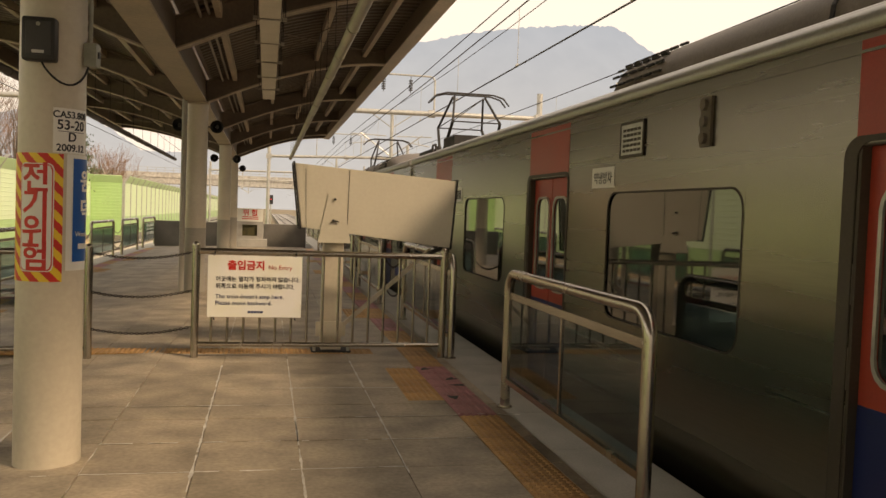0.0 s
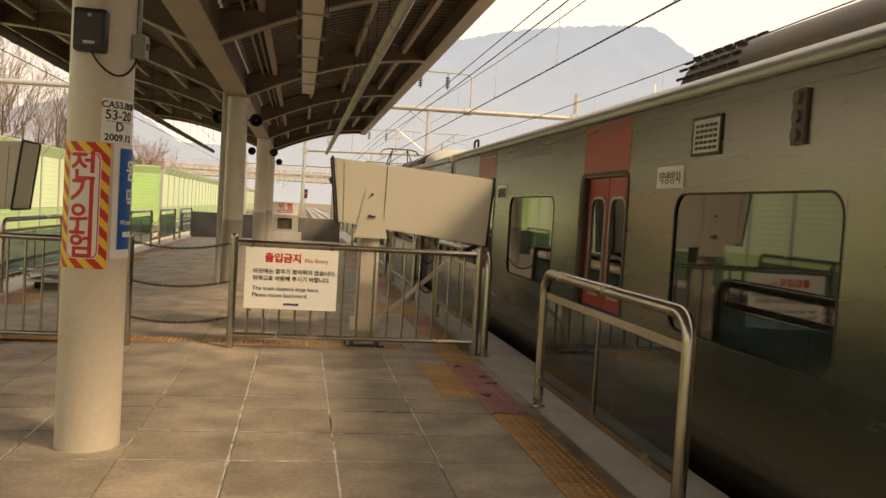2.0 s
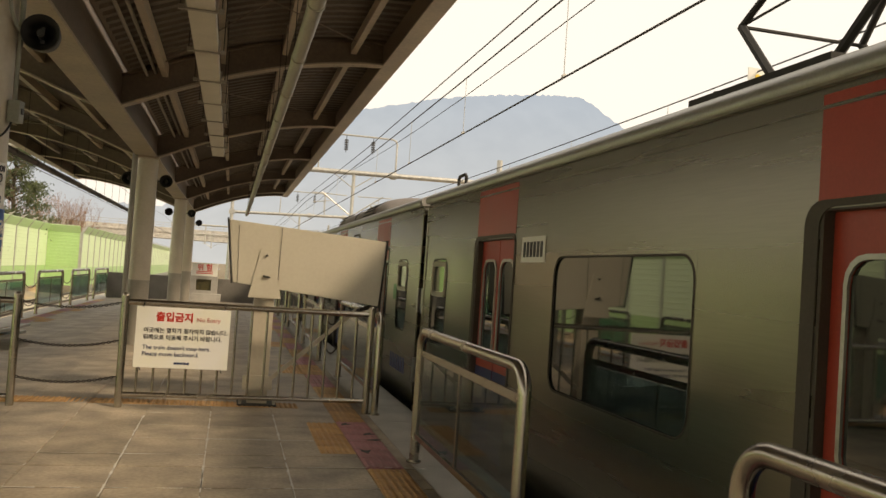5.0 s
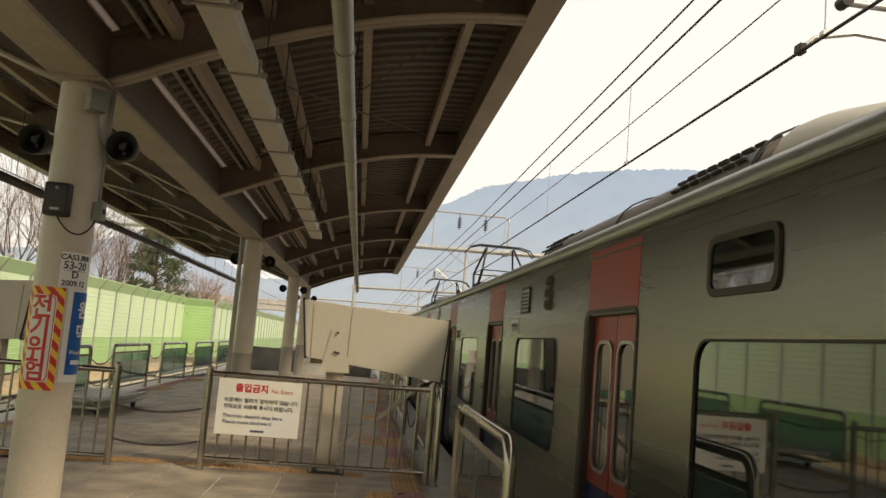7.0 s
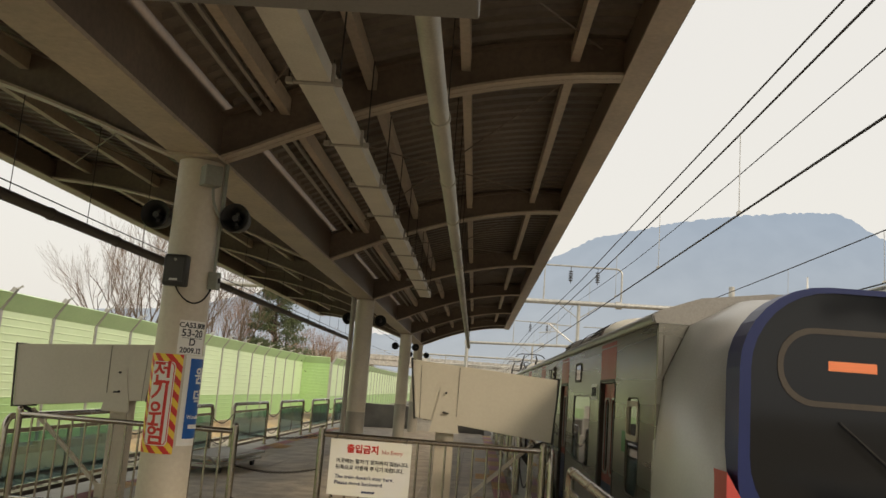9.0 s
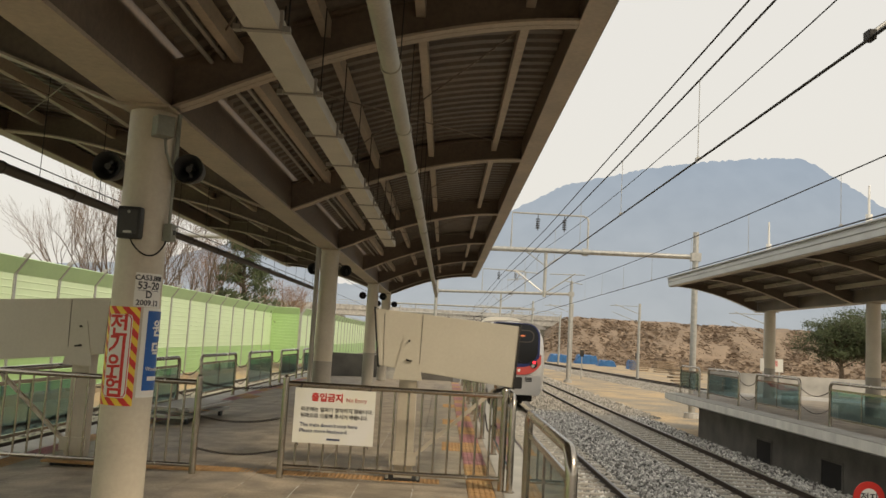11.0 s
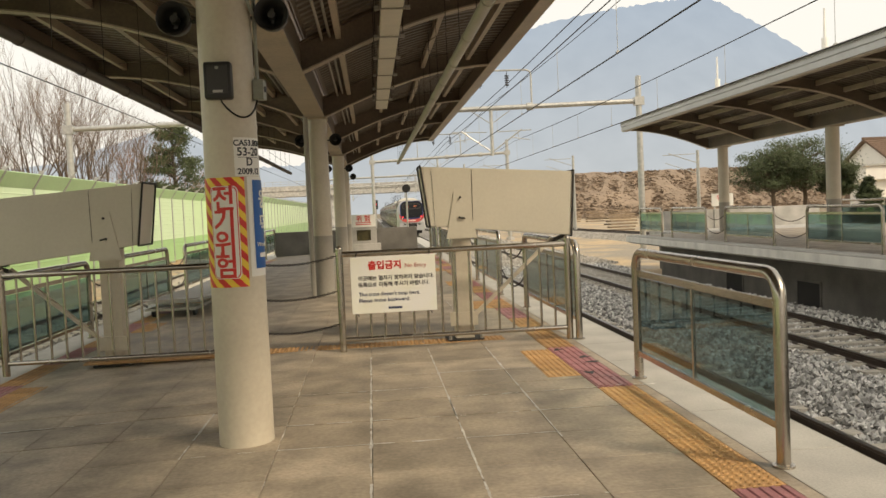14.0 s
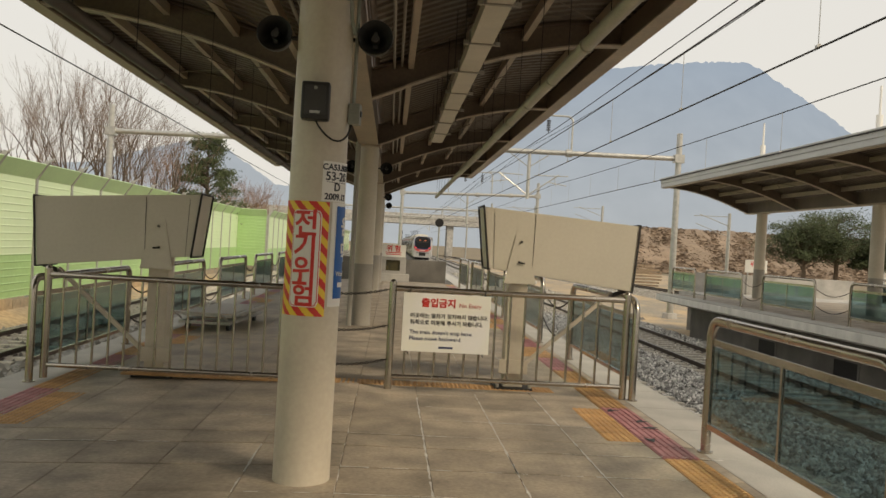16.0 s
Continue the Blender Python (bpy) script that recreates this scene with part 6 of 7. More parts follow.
# ---- no entry sign on the barrier ----
def build_notice():
    s = empty("notice_sign", pose(-0.505, 8.366, 0.405))
    tagged(s, "white no entry notice hung on the barrier", "sign")
    bm = B()
    box(bm, 0, 0.905, 0, 0.006, 0, 0.605, bevel=0.002)
    part("board", bm, M_NOTICE, s)
    f = lambda x, z: pose(x, -0.003, z, 90, 0, 0)
    words("lettering", "출입금지", 0.098, M_RED, s, f(0.185, 0.475), 0, "LEFT", 0.003)
    words("lettering", "No Entry", 0.062, M_REDSOFT, s, f(0.575, 0.475))
    words("lettering", "이곳에는 열차가 정차하지 않습니다.", 0.0545, M_INK, s, f(0.075, 0.355), 0, "LEFT", 0.0006)
    words("lettering", "뒤쪽으로 이동해 주시기 바랍니다.", 0.0545, M_INK, s, f(0.075, 0.285), 0, "LEFT", 0.0006)
    words("lettering", "The train doesn't stop here.", 0.058, M_NAVY, s, f(0.075, 0.185))
    words("lettering", "Please move backward.", 0.058, M_NAVY, s, f(0.075, 0.120))
    bm = B()
    for k in range(5):
        prism(bm, [(0.385 + 0.03 * k, 0.04), (0.41 + 0.03 * k, 0.04), (0.414 + 0.03 * k, 0.062), (0.389 + 0.03 * k, 0.062)], "y", -0.004, -0.001)
    part("logo_bars", bm, M_NAVY, s)
    for x in (0.06, 0.84):
        for z in (0.60, 0.0):
            bm = B()
            bar(bm, (x, 0.003, z), (x + 0.01, 0.003, z + (0.05 if z else -0.03)), 0.006, seg=6)
            part("tie", bm, M_GASKET, s)


M_NOTICE = material("notice_board", (0.80, 0.79, 0.76), 0.4, vary=0.05, scale=2.2, bump=0, second=(0.80, 0.785, 0.66), spread=0.3)
M_REDSOFT = material("faded_red", (0.62, 0.18, 0.16), 0.5, vary=0.03, bump=0)
build_notice()


# ---- chains ----
def build_chain(a, b, sag, label, link=0.036):
    a, b = Vector(a), Vector(b)
    n = int((b - a).length * 1.03 / (link * 0.72))
    vs, fs = [], []
    at = lambda t: a.lerp(b, t) - Vector((0, 0, sag * 4 * t * (1 - t)))
    for k in range(n):
        t = (k + 0.5) / n
        p, d = at(t), (at(min(1, t + 0.01)) - at(max(0, t - 0.01))).normalized()
        s = d.cross(Vector((0, 0, 1))).normalized()
        u = s if k % 2 else d.cross(s).normalized()
        w = d.cross(u)
        i0 = len(vs)
        for i in range(8):
            an = 2 * math.pi * i / 8
            c = p + d * math.cos(an) * link * 0.5 + u * math.sin(an) * link * 0.30
            o = (d * math.cos(an) + u * math.sin(an)).normalized()
            for j in range(4):
                bn = 2 * math.pi * j / 4
                vs.append(tuple(c + (o * math.cos(bn) + w * math.sin(bn)) * 0.0045))
        for i in range(8):
            for j in range(4):
                fs.append((i0 + i * 4 + j, i0 + ((i + 1) % 8) * 4 + j, i0 + ((i + 1) % 8) * 4 + (j + 1) % 4, i0 + i * 4 + (j + 1) % 4))
    me = bpy.data.meshes.new("chain")
    me.from_pydata([v for v in vs], [], fs)
    me.materials.append(M_CHAIN)
    ob = new("chain", me)
    return tagged(ob, label, "chain", "chains")


M_CHAIN = material("chain_iron", (0.05, 0.042, 0.035), 0.55, metal=0.6, vary=0.1, bump=0)
for z in (1.03, 0.655, 0.30):
    build_chain((-1.57, 8.41, z - 0.03), (-0.66, 8.41, z), 0.055, "dark iron chain hung between two barrier posts")
for x, ys in ((1.90, ((11.46, 13.4), (16.5, 18.0), (21.1, 22.4))), (-4.22, ((11.46, 12.95), (16.05, 17.6), (20.7, 22.2), (25.3, 26.8), (29.9, 31.2))), (10.52, ((10.2, 11.7), (14.8, 16.35), (19.45, 21.2), (24.3, 25.8)))):
    for y0, y1 in ys:
        for z in (0.85, 0.42):
            build_chain((x, y0, z + fall(x) + (P2_Z if x > 5 else 0)), (x, y1, z + fall(x) + (P2_Z if x > 5 else 0)), 0.18, "thin chain sagging between two railings", 0.034)


# ---- folded trolley on the platform ----
def build_trolley():
    t = empty("platform_trolley", pose(-3.55, 13.2, fall(-3.5), 0, 0, -4))
    tagged(t, "folded grey steel trolley lying by the railing", "trolley")
    for k, (z, dx) in enumerate(((0.14, 0.0), (0.26, 0.06))):
        bm = B()
        for x in (-0.38, 0.38):
            bar(bm, (x + dx, 0, z), (x + dx, 2.3, z), 0.05, 0.045)
        for y in (0.02, 0.6, 1.2, 1.8, 2.28):
            bar(bm, (-0.38 + dx, y, z), (0.38 + dx, y, z), 0.045, 0.04)
        part("deck_frame", bm, M_GALV, t)
    bm = B()
    box(bm, -0.34, 0.40, 0.1, 2.1, 0.285, 0.295)
    part("deck_sheet", bm, M_COLUMN_LOW, t)
    for x in (-0.33, 0.33):
        for y in (0.25, 2.0):
            bm = B()
            bar(bm, (x - 0.025, y, 0.07), (x + 0.025, y, 0.07), 0.07, seg=14)
            part("wheel", bm, M_BLACK, t, smooth=True)
    bm = B()
    sweep(bm, [(-0.36, 0.0, 0.2), (-0.36, -0.35, 0.33), (0.36, -0.35, 0.33), (0.36, 0.0, 0.2)], 0.018, 6)
    part("handle", bm, M_GALV, t)


build_trolley()


# ---- the platform's far end ----
def build_far_end():
    bm = B()
    box(bm, EDGE_L + 0.5, 1.55, 33.0, 33.3, -0.1, 0.86, bevel=0.01)
    tagged(part("end_wall", bm, M_CONCRETE), "low stained concrete wall closing the platform", "wall", kind="structure")
    p = empty("danger_pedestal", pose(-0.56, 32.2, 0))
    tagged(p, "grey stone pedestal with a danger board on it", "pedestal")
    bm = B()
    box(bm, -0.64, 0.64, -0.35, 0.35, 0, 0.30, bevel=0.01)
    part("plinth", bm, M_CONC_LIGHT, p)
    bm = B()
    ring(bm, [(-0.5, 0.30), (0.5, 0.30), (0.5, 0.95), (-0.5, 0.95)], [(-0.27, 0.42), (0.27, 0.42), (0.27, 0.83), (-0.27, 0.83)], "y", -0.28, 0.28)
    part("casing", bm, M_CONC_LIGHT, p)
    bm = B()
    box(bm, -0.27, 0.27, -0.20, -0.18, 0.42, 0.83)
    part("panel", bm, M_OLIVE, p, "dark olive panel")
    bm = B()
    box(bm, -0.47, 0.47, -0.02, 0.0, 0.95, 1.42)
    board = part("board", bm, M_WHITE, p)
    words("lettering", "위 험", 0.26, M_RED, p, pose(0, -0.024, 1.18, 90, 0, 0), 0, "CENTER", 0.006)
    bm = B()
    for z in (1.10, 1.03):
        box(bm, -0.3, 0.3, -0.026, -0.02, z, z + 0.03)
    part("text_bars", bm, M_RED, p)
    m = empty("round_lamp", pose(1.22, 33.6, -0.1))
    tagged(m, "black round lamp on a thin post past the wall", "lamp")
    bm = B()
    bar(bm, (0, 0, 0), (0, 0, 2.5), 0.035, seg=8)
    part("post", bm, M_GALV, m)
    bm = B()
    bar(bm, (0, -0.12, 2.5), (0, 0.12, 2.5), 0.17, seg=16)
    part("head", bm, M_BLACK, m)
    g = empty("rail_signal", pose(0.6, 123, GROUND))
    tagged(g, "black railway signal showing red on a post", "signal")
    bm = B()
    bar(bm, (0, 0, 0), (0, 0, 4.2), 0.07, seg=8)
    part("post", bm, M_GALV, g)
    bm = B()
    box(bm, -0.28, 0.28, -0.1, 0.1, 3.7, 5.0, bevel=0.05)
    part("head", bm, M_BLACK, g)
    bm = B()
    bar(bm, (0, -0.16, 4.4), (0, -0.1, 4.4), 0.07, seg=12)
    part("red_lens", bm, M_LAMP_RED, g)
    d = empty("danger_board", pose(15.45, 35.96, P2_Z + 0.78))
    tagged(d, "white danger board with red lettering on the far wall", "sign")
    bm = B()
    box(bm, -0.5, 0.5, -0.02, 0, 0.2, 0.76)
    part("board", bm, M_WHITE, d)
    for x in (-0.35, 0.35):
        bm = B()
        box(bm, x - 0.03, x + 0.03, 0.002, 0.035, -0.785, 0.7)
        part("post", bm, M_GALV, d)
    words("lettering", "위 험", 0.26, M_RED, d, pose(0, -0.024, 0.48, 90, 0, 0), 0, "CENTER", 0.004)


M_OLIVE = material("olive_panel", (0.10, 0.085, 0.03), 0.6, vary=0.3, scale=7, bump=0.1)
build_far_end()


# ---- track side marks ----
def build_stop_sign():
    s = empty("stop_sign", pose(6.22, 9.0, -1.44))
    tagged(s, "round red and white stop marker on a post between tracks", "sign")
    bm = B()
    bar(bm, (0, 0, 0), (0, 0, 1.62), 0.022, seg=10)
    part("post", bm, M_GASKET, s)
    bm = B()
    bar(bm, (0, -0.035, 1.53), (0, -0.025, 1.53), 0.185, seg=36)
    part("disc", bm, M_RED, s)
    bm = B()
    bar(bm, (0, -0.039, 1.53), (0, -0.036, 1.53), 0.105, seg=30)
    part("white_field", bm, M_WHITE, s)
    words("lettering", "정지", 0.115, M_INK, s, pose(0, -0.042, 1.488, 90, 0, 0), 0, "CENTER", 0.002)
    bm = B()
    box(bm, -0.10, 0.10, -0.035, -0.025, 1.04, 1.19)
    part("number_plate", bm, M_WHITE, s)
    bm = B()
    for x in (-0.06, -0.015, 0.03):
        box(bm, x, x + 0.03, -0.039, -0.035, 1.06, 1.17)
    part("plate_bars", bm, M_INK, s)


build_stop_sign()
bm = B()
box(bm, -0.36, 0.36, -0.28, 0.28, 0, 0.05, bevel=0.01)
box(bm, -0.2, -0.12, -0.18, 0.18, 0.05, 0.056, 1)
box(bm, 0.05, 0.09, -0.12, 0.12, 0.05, 0.056, 1)
sl = part("track_marker", bm, [M_WHITE, M_RED])
sl.matrix_basis = pose(4.3, 9.1, RAIL_1 - 0.10)
tagged(sl, "white marker slab with red marks between the rails", "marker")
bm = B()
box(bm, -0.16, 0.16, -0.25, 0.25, 0, 0.10, bevel=0.03)
sl = part("balise", bm, M_WHITE, smooth=True)
sl.matrix_basis = pose(4.42, 8.25, RAIL_1 - 0.08)
tagged(sl, "cream plastic balise fixed between the rails", "balise")


# ---- tactile strips ----
def tactile(name, x0, x1, y0, y1, mat, label, dots=False, z=0.0):
    """Ribbed or dotted guide tiles, one object a tile."""
    long_x = (x1 - x0) > (y1 - y0)
    n = max(1, round(max(x1 - x0, y1 - y0) / 0.3))
    s = empty("tactile_strip", pose(x0, y0, z))
    tagged(s, label, "tactile paving", "tactile strips", "structure")
    w = (x1 - x0) / n if long_x else (x1 - x0)
    d = (y1 - y0) if long_x else (y1 - y0) / n
    bm = B()
    box(bm, 0.0015, w - 0.0015, 0.0015, d - 0.0015, -0.02, 0.002)
    if dots:
        nx, ny = max(2, round(w / 0.05)), max(2, round(d / 0.05))
        for i in range(nx):
            for j in range(ny):
                cx, cy = (i + 0.5) * w / nx, (j + 0.5) * d / ny
                bmesh.ops.create_cone(bm, cap_ends=True, segments=6, radius1=0.019, radius2=0.012, depth=0.008, matrix=Matrix.Translation((cx, cy, 0.0055)))
    else:
        for i in range(5):
            cx = (i + 0.5) * w / 5
            prism(bm, [(cx - 0.019, 0.002), (cx + 0.019, 0.002), (cx + 0.012, 0.009), (cx - 0.012, 0.009)], "y", 0.010, d - 0.010)
    first = part("tile", bm, mat, s)
    for k in range(1, n):
        shared("tile", first.data, s, pose(k * w if long_x else 0, 0 if long_x else k * d, 0))


tactile("strip", 1.48, 1.775, -3.0, 3.43, M_TACT_R, "worn red ribbed tactile strip along the platform edge")
tactile("strip", 1.48, 1.775, 3.44, 5.91, M_TACT_Y, "worn orange dotted tactile strip along the platform edge", True)
tactile("strip", 1.48, 1.775, 5.95, 7.88, M_TACT_R, "worn red ribbed tactile strip along the platform edge")
tactile("strip", 1.48, 1.775, 7.89, 10.3, M_TACT_Y, "worn orange ribbed tactile strip along the platform edge")
for k in range(18):
    y = 10.31 + 1.2 * k
    tactile("strip", 1.48, 1.775, y, y + 1.19, M_TACT_Y if k % 2 else M_TACT_R, "faded ribbed tactile strip along the platform edge")
for k in range(24):
    y = 2.0 + 1.2 * k
    tactile("strip", -4.05, -3.75, y, y + 1.19, M_TACT_R if k % 2 == 0 else M_TACT_Y, "faded ribbed tactile strip along the far edge", False, fall(-3.9))
for y in (6.44, 11.6, 15.5, 19.6, 23.8):
    tactile("patch", 1.18, 1.476, y, y + (1.36 if y < 7 else 1.0), M_TACT_Y, "orange dotted tactile patch beside the strip", True)
    tactile("patch", -3.74, -3.44, y, y + (1.36 if y < 7 else 1.0), M_TACT_Y, "orange dotted tactile patch beside the strip", True, fall(-3.6))
tactile("strip", -3.4, 1.17, 8.62, 8.92, M_TACT_Y, "orange dotted tactile line across the platform", True)
for x, y, r in ((1.55, 7.72, 20), (1.71, 6.98, -30), (1.56, 6.50, 60), (1.70, 7.25, 10)):
    bm = B()
    prism(bm, [(-0.07, -0.05), (0.08, -0.02), (0.03, 0.015), (0.05, 0.07), (-0.02, 0.03)], "z", 0.0102, 0.0115)
    ob = part("scuff_mark", bm, M_BLACK)
    ob.matrix_basis = pose(x, y, 0, 0, 0, r)
    tagged(ob, "black scuffed arrow mark on the red strip", "mark", "scuff marks", "structure")


# ---- sleepers and loose stones ----
for t in (track_1, track_2, track_l):
    build_sleepers(t)


def scatter_stones():
    rng = np.random.default_rng(7)
    n = 64000
    y = 3.5 + 36 * rng.random(n) ** 1.7
    x = rng.uniform(2.6, 10.6, n)
    keep = np.ones(n, bool)
    for c in (TRACK_1, TRACK_2):
        inside = np.abs(x - c) < 1.25
        on_sleeper = np.abs(((y - 2.0) / 0.62 + 0.5) % 1.0 - 0.5) * 0.62 < 0.13
        keep &= ~(inside & on_sleeper)
        keep &= ~(np.abs(np.abs(x - c) - 0.75) < 0.07)
    x, y = x[keep], y[keep]
    n = len(x)
    base = np.array([(1, 0, 0), (-1, 0, 0), (0, 1, 0), (0, -1, 0), (0, 0, 1), (0, 0, -1)], float)
    faces = np.array([(0, 2, 4), (2, 1, 4), (1, 3, 4), (3, 0, 4), (2, 0, 5), (1, 2, 5), (3, 1, 5), (0, 3, 5)])
    size = rng.uniform(0.026, 0.062, (n, 1, 1)) * rng.uniform(0.6, 1.3, (n, 1, 3))
    v = base[None] * size + rng.normal(0, 0.006, (n, 6, 3))
    a = rng.uniform(0, 6.28, n)
    ca, sa = np.cos(a)[:, None], np.sin(a)[:, None]
    tilt = rng.uniform(-0.6, 0.6, n)[:, None]
    vx, vy, vz = v[..., 0], v[..., 1], v[..., 2]
    vy, vz = vy * np.cos(tilt) - vz * np.sin(tilt), vy * np.sin(tilt) + vz * np.cos(tilt)
    vx, vy = vx * ca - vy * sa, vx * sa + vy * ca
    inside = (np.abs(x - TRACK_1) < 1.2) | (np.abs(x - TRACK_2) < 1.2)
    z0 = RAIL_1 - 0.155 + np.where(inside, -0.01, rng.uniform(0, 0.05, n))
    co = np.stack([vx + x[:, None], vy + y[:, None], vz + z0[:, None]], -1).reshape(-1, 3)
    f = (faces[None] + 6 * np.arange(n)[:, None, None]).reshape(-1, 3)
    me = bpy.data.meshes.new("loose_ballast")
    me.from_pydata(co.tolist(), [], f.tolist())
    me.materials.append(M_STONES)
    tagged(new("loose_ballast", me), "loose grey crushed stones between the tracks", "ballast", kind="stuff")


def scatter_far_stones():
    """Coarser stones on the far ballast and round the siding."""
    rng = np.random.default_rng(17)
    y = np.concatenate([38 + 50 * rng.random(12000) ** 1.5, 42 + 70 * rng.random(14000) ** 1.4])
    x = np.concatenate([rng.uniform(5.7, 11.2, 12000), np.zeros(14000)])
    z = np.full(26000, RAIL_1 - 0.15)
    u = rng.uniform(-4.3, -1.0, 14000)
    x[12000:] = 20.6 - (y[12000:] - 106) * 0.07 + u
    z[12000:] = -1.41 + np.minimum(0, (u + 1.8) * 0.096)
    x[:3000], y[:3000], z[:3000] = rng.uniform(-10.9, -5.2, 3000), 6 + 50 * rng.random(3000) ** 1.3, RAIL_L - 0.16
    keep = ~((np.arange(26000) < 12000) & (np.abs(np.abs(x - TRACK_2) - 0.75) < 0.12))
    x, y, z = x[keep], y[keep], z[keep]
    n = len(x)
    base = np.array([(1, 0, 0), (-0.5, 0.87, 0), (-0.5, -0.87, 0), (0, 0, 1)], float)
    v = base[None] * rng.uniform(0.05, 0.12, (n, 1, 3)) + rng.normal(0, 0.015, (n, 4, 3))
    co = (v + np.stack([x, y, z], -1)[:, None]).reshape(-1, 3)
    f = (np.array([(0, 1, 3), (1, 2, 3), (2, 0, 3)])[None] + 4 * np.arange(n)[:, None, None]).reshape(-1, 3)
    me = bpy.data.meshes.new("far_ballast")
    me.from_pydata(co.tolist(), [], f.tolist())
    me.materials.append(M_FAR_STONES)
    tagged(new("far_ballast", me), "grey crushed stones along the far track and siding", "ballast", kind="stuff")


def stone_material(dark=(0.13, 0.125, 0.11, 1), light=(0.95, 0.92, 0.86, 1)):
    m = bpy.data.materials.new("loose_stone")
    m.use_nodes = True
    n, l = m.node_tree.nodes, m.node_tree.links
    b = n["Principled BSDF"]
    g = n.new("ShaderNodeNewGeometry")
    r = n.new("ShaderNodeValToRGB")
    r.color_ramp.elements[0].color = dark
    r.color_ramp.elements[1].color = light
    l.new(g.outputs["Random Per Island"], r.inputs[0])
    l.new(r.outputs[0], b.inputs["Base Color"])
    b.inputs["Roughness"].default_value = 0.9
    return m


M_STONES = stone_material()
M_FAR_STONES = stone_material((0.16, 0.15, 0.13, 1), (0.50, 0.47, 0.42, 1))
scatter_stones()
scatter_far_stones()


# ---- paving ----
JOINTS = []


def build_pavers():
    rng = random.Random(12)
    xs = [0.277 + 0.6 * k for k in range(-6, 3)]
    cols = []
    lines = sorted(x for x in xs if EDGE_L + 0.56 < x < EDGE_R - 0.56)
    lines = [EDGE_L + 0.552] + lines + [1.478]
    for a, b in zip(lines, lines[1:]):
        if b - a > 0.12:
            cols.append((a, b))
    cols.append((1.778, EDGE_R - 0.552))
    meshes = {}
    rest = B()
    for ci, (a, b) in enumerate(cols):
        joints = [5.93]
        y = 6.33 + rng.uniform(-0.012, 0.012)
        while y < 33:
            joints.append(y)
            y += 0.6
        down = [5.93]
        y = 5.32 + rng.uniform(-0.012, 0.012)
        while y > -14.0:
            down.append(y)
            y -= 0.6 if y > -3 else 1.2
        spans = list(zip(joints, joints[1:])) + list(zip(down[1:], down))
        for y0, y1 in spans:
            cx, cy = (a + b) / 2, (y0 + y1) / 2
            g = 0.0025 if y1 != 5.93 and y0 != 5.93 else 0.017
            w, d = b - a - 0.004, y1 - y0 - 2 * g
            z = fall(cx) + rng.uniform(-0.0006, 0.0006)
            tilt = math.degrees(math.atan(0.03)) if cx < -1.2 else 0.0
            near = 2.0 < cy < 14.0
            if 2.6 < y0 < 11.0 and -3.2 < cx < 1.5 and y0 != 5.93 and rng.random() < 0.3:
                JOINTS.append(((a, y0), (b, y0)))
            if near:
                key = (round(w, 3), round(d, 3))
                if key not in meshes:
                    bm = B()
                    box(bm, -w / 2, w / 2, -d / 2, d / 2, -0.034, 0.0)
                    top = [e for e in bm.edges if all(v.co.z > -0.001 for v in e.verts)]
                    bmesh.ops.bevel(bm, geom=top, offset=0.0025, segments=1, affect="EDGES")
                    ob = part("paver", bm, M_PAVER, platform)
                    meshes[key] = ob.data
                    ob.matrix_basis = pose(cx, cy, z, 0, -tilt, 0)
                else:
                    shared("paver", meshes[key], platform, pose(cx, cy, z, 0, -tilt, 0))
            else:
                zl2, zr2 = fall(a) + z - fall(cx), fall(b) + z - fall(cx)
                prism(rest, [(a + 0.005, zl2 - 0.034), (b - 0.005, zr2 - 0.034), (b - 0.005, zr2), (a + 0.005, zl2)], "y", y0 + g, y1 - g)
    r = part("paving_rest", rest, M_PAVER, platform)
    tagged(r, kind="stuff")


build_pavers()


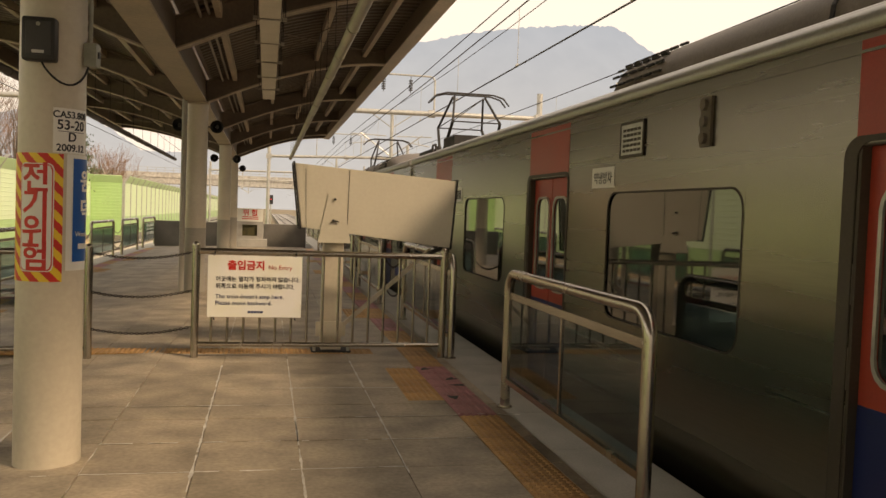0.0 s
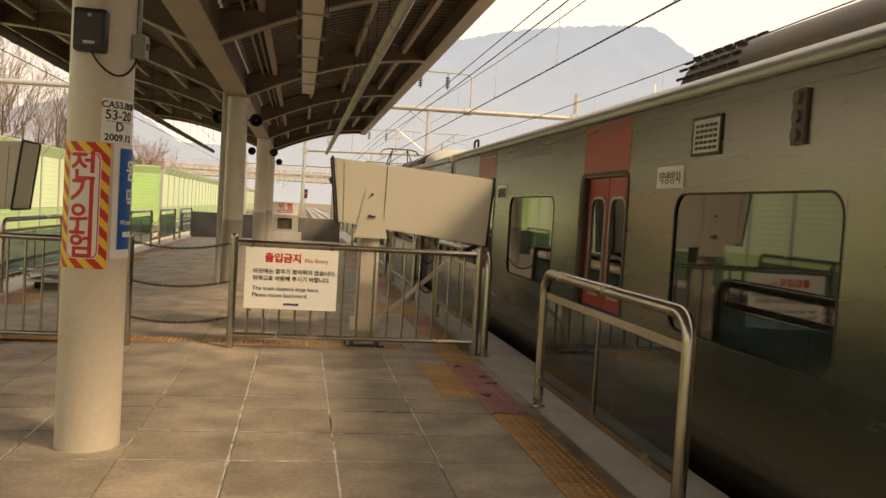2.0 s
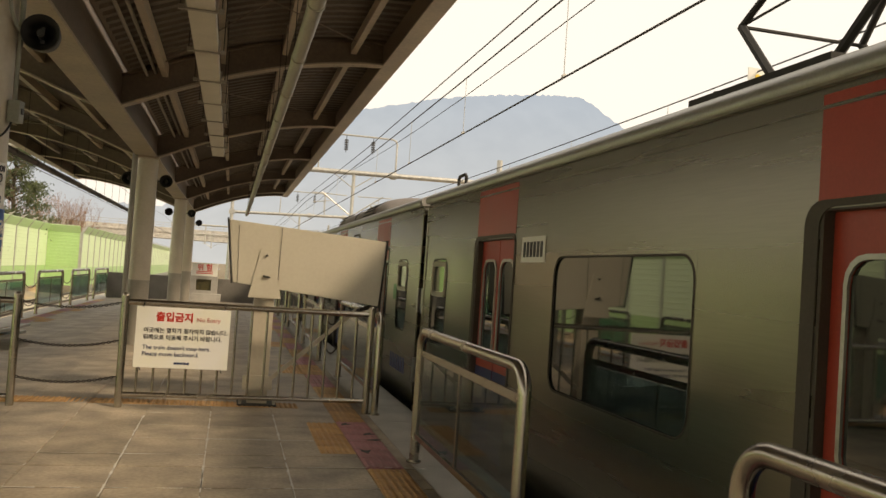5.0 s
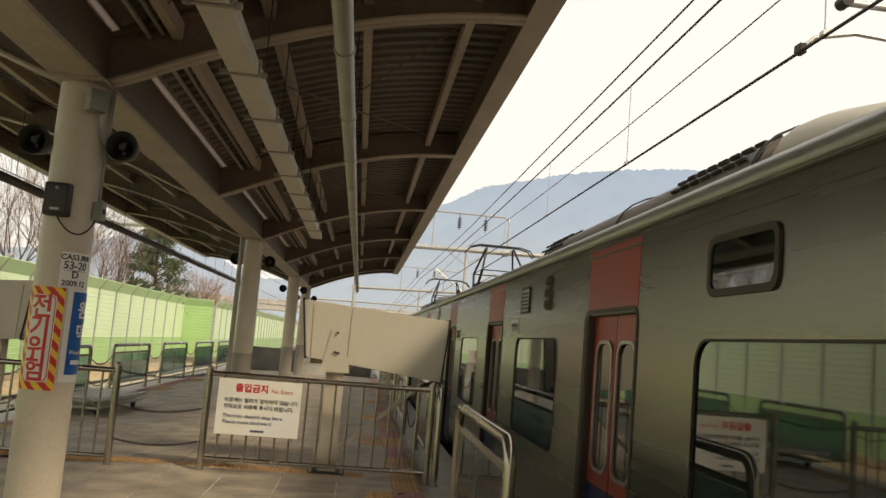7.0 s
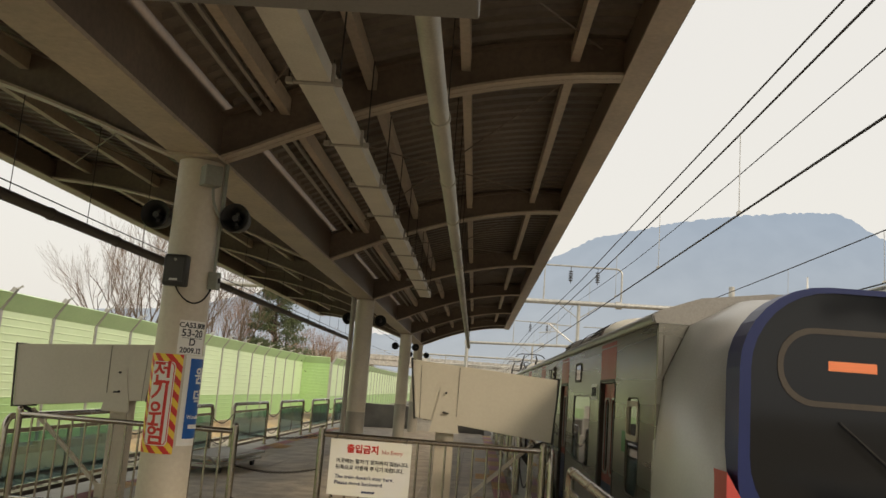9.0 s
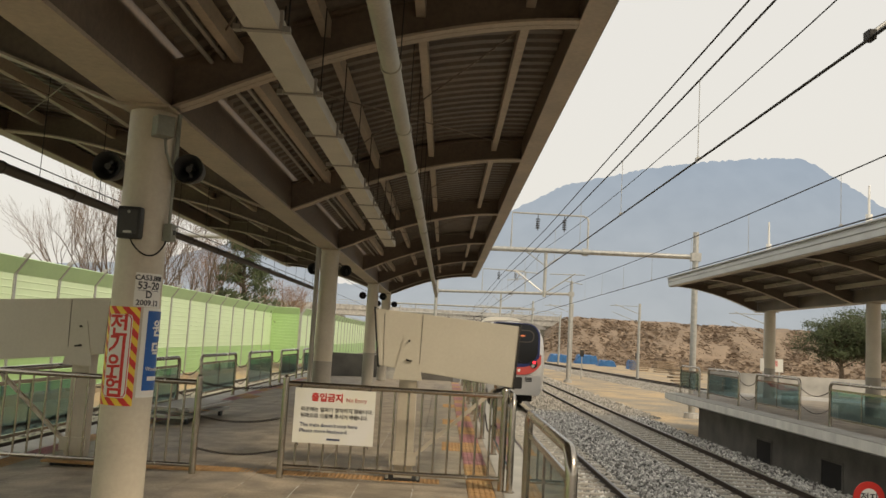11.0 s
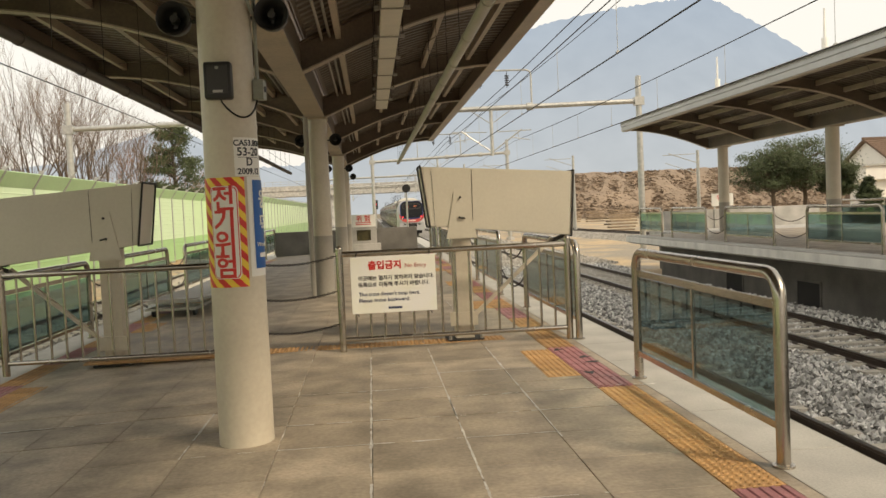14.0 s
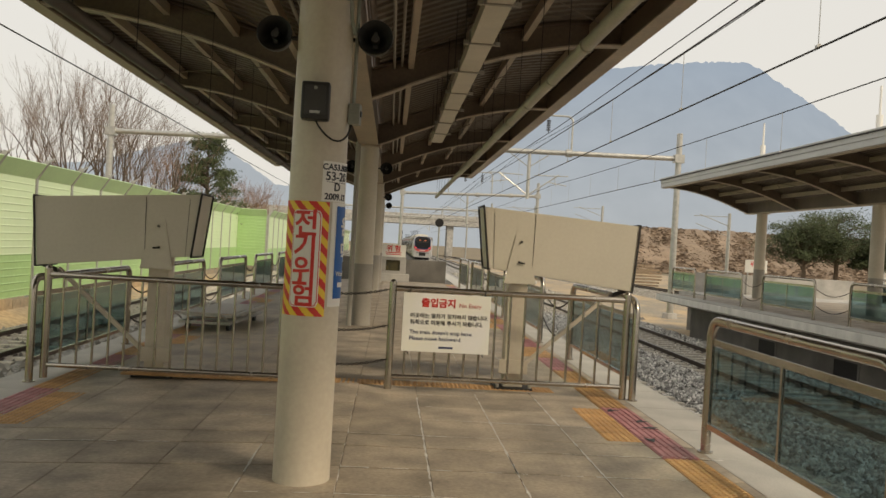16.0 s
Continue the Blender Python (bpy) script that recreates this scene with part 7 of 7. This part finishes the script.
def build_blooms():
    """White lime bloom that has crept out along some joints."""
    rng = random.Random(5)
    runs = [((0.277, 2.6), (0.277, 8.3)), ((-0.33, 3.0), (-0.33, 8.2)), ((-0.93, 3.0), (-0.93, 8.3)), ((0.88, 4.6), (0.88, 8.2)), ((-0.93, 5.33), (-0.2, 5.33)), ((-0.93, 6.33), (0.277, 6.33)),
            ((0.28, 5.925), (1.95, 5.935)), ((-0.93, 4.72), (0.9, 4.72)), ((-4.0, 5.93), (-2.2, 5.93)), ((-1.53, 4.7), (-1.53, 5.9)), ((0.277, 6.93), (1.17, 6.93)), ((0.30, 5.32), (1.2, 5.32)), ((0.277, 5.3), (0.277, 5.9))]
    thick = len(runs)
    runs += JOINTS
    runs += [((x, 8.5), (x, 14.0)) for x in (-0.93, -0.33, 0.277, 0.88)]
    for i, (a, b) in enumerate(runs):
        bm = B()
        a, b = Vector((*a, 0)), Vector((*b, 0))
        d = (b - a).normalized()
        s = Vector((-d.y, d.x, 0))
        n = int((b - a).length / 0.022)
        prev = None
        for k in range(n + 1):
            p = a + (b - a) * k / n
            w = (0.0036 if i < thick else 0.0026) + (0.011 if i < thick else 0.007) * max(0, noise.noise(Vector((k * 0.11, i * 7.1, 0))) + 0.22) * rng.uniform(0.45, 1.4)
            q = s * (0.004 * noise.noise(Vector((k * 0.3, i * 3.3, 5))))
            if noise.noise(Vector((k * 0.15, i * 1.7, 9))) < (-0.36 if i < thick else -0.15):
                prev = None
                continue
            z = fall(p.x) + (0.0022 if p.x < 1.46 or p.x > 1.8 else 0.0102)
            row = [bm.verts.new((*(p + q - s * w).xy, z)), bm.verts.new((*(p + q + s * w * rng.uniform(0.6, 1.2)).xy, z))]
            if prev:
                bm.faces.new((prev[0], prev[1], row[1], row[0]))
            prev = row
        if bm.faces:
            tagged(part("lime_bloom", bm, M_LIME), "white lime bloom along a paving joint", "stain", "lime blooms", "structure")
        else:
            bm.free()


build_blooms()


# ---- what moves ----
def motions():
    for k, car in cars:
        walk(car, [(t, pose(CAR_X, s - k * CAR_PITCH + CAR_PITCH, 0)) for t, s in TRAIN])


motions()
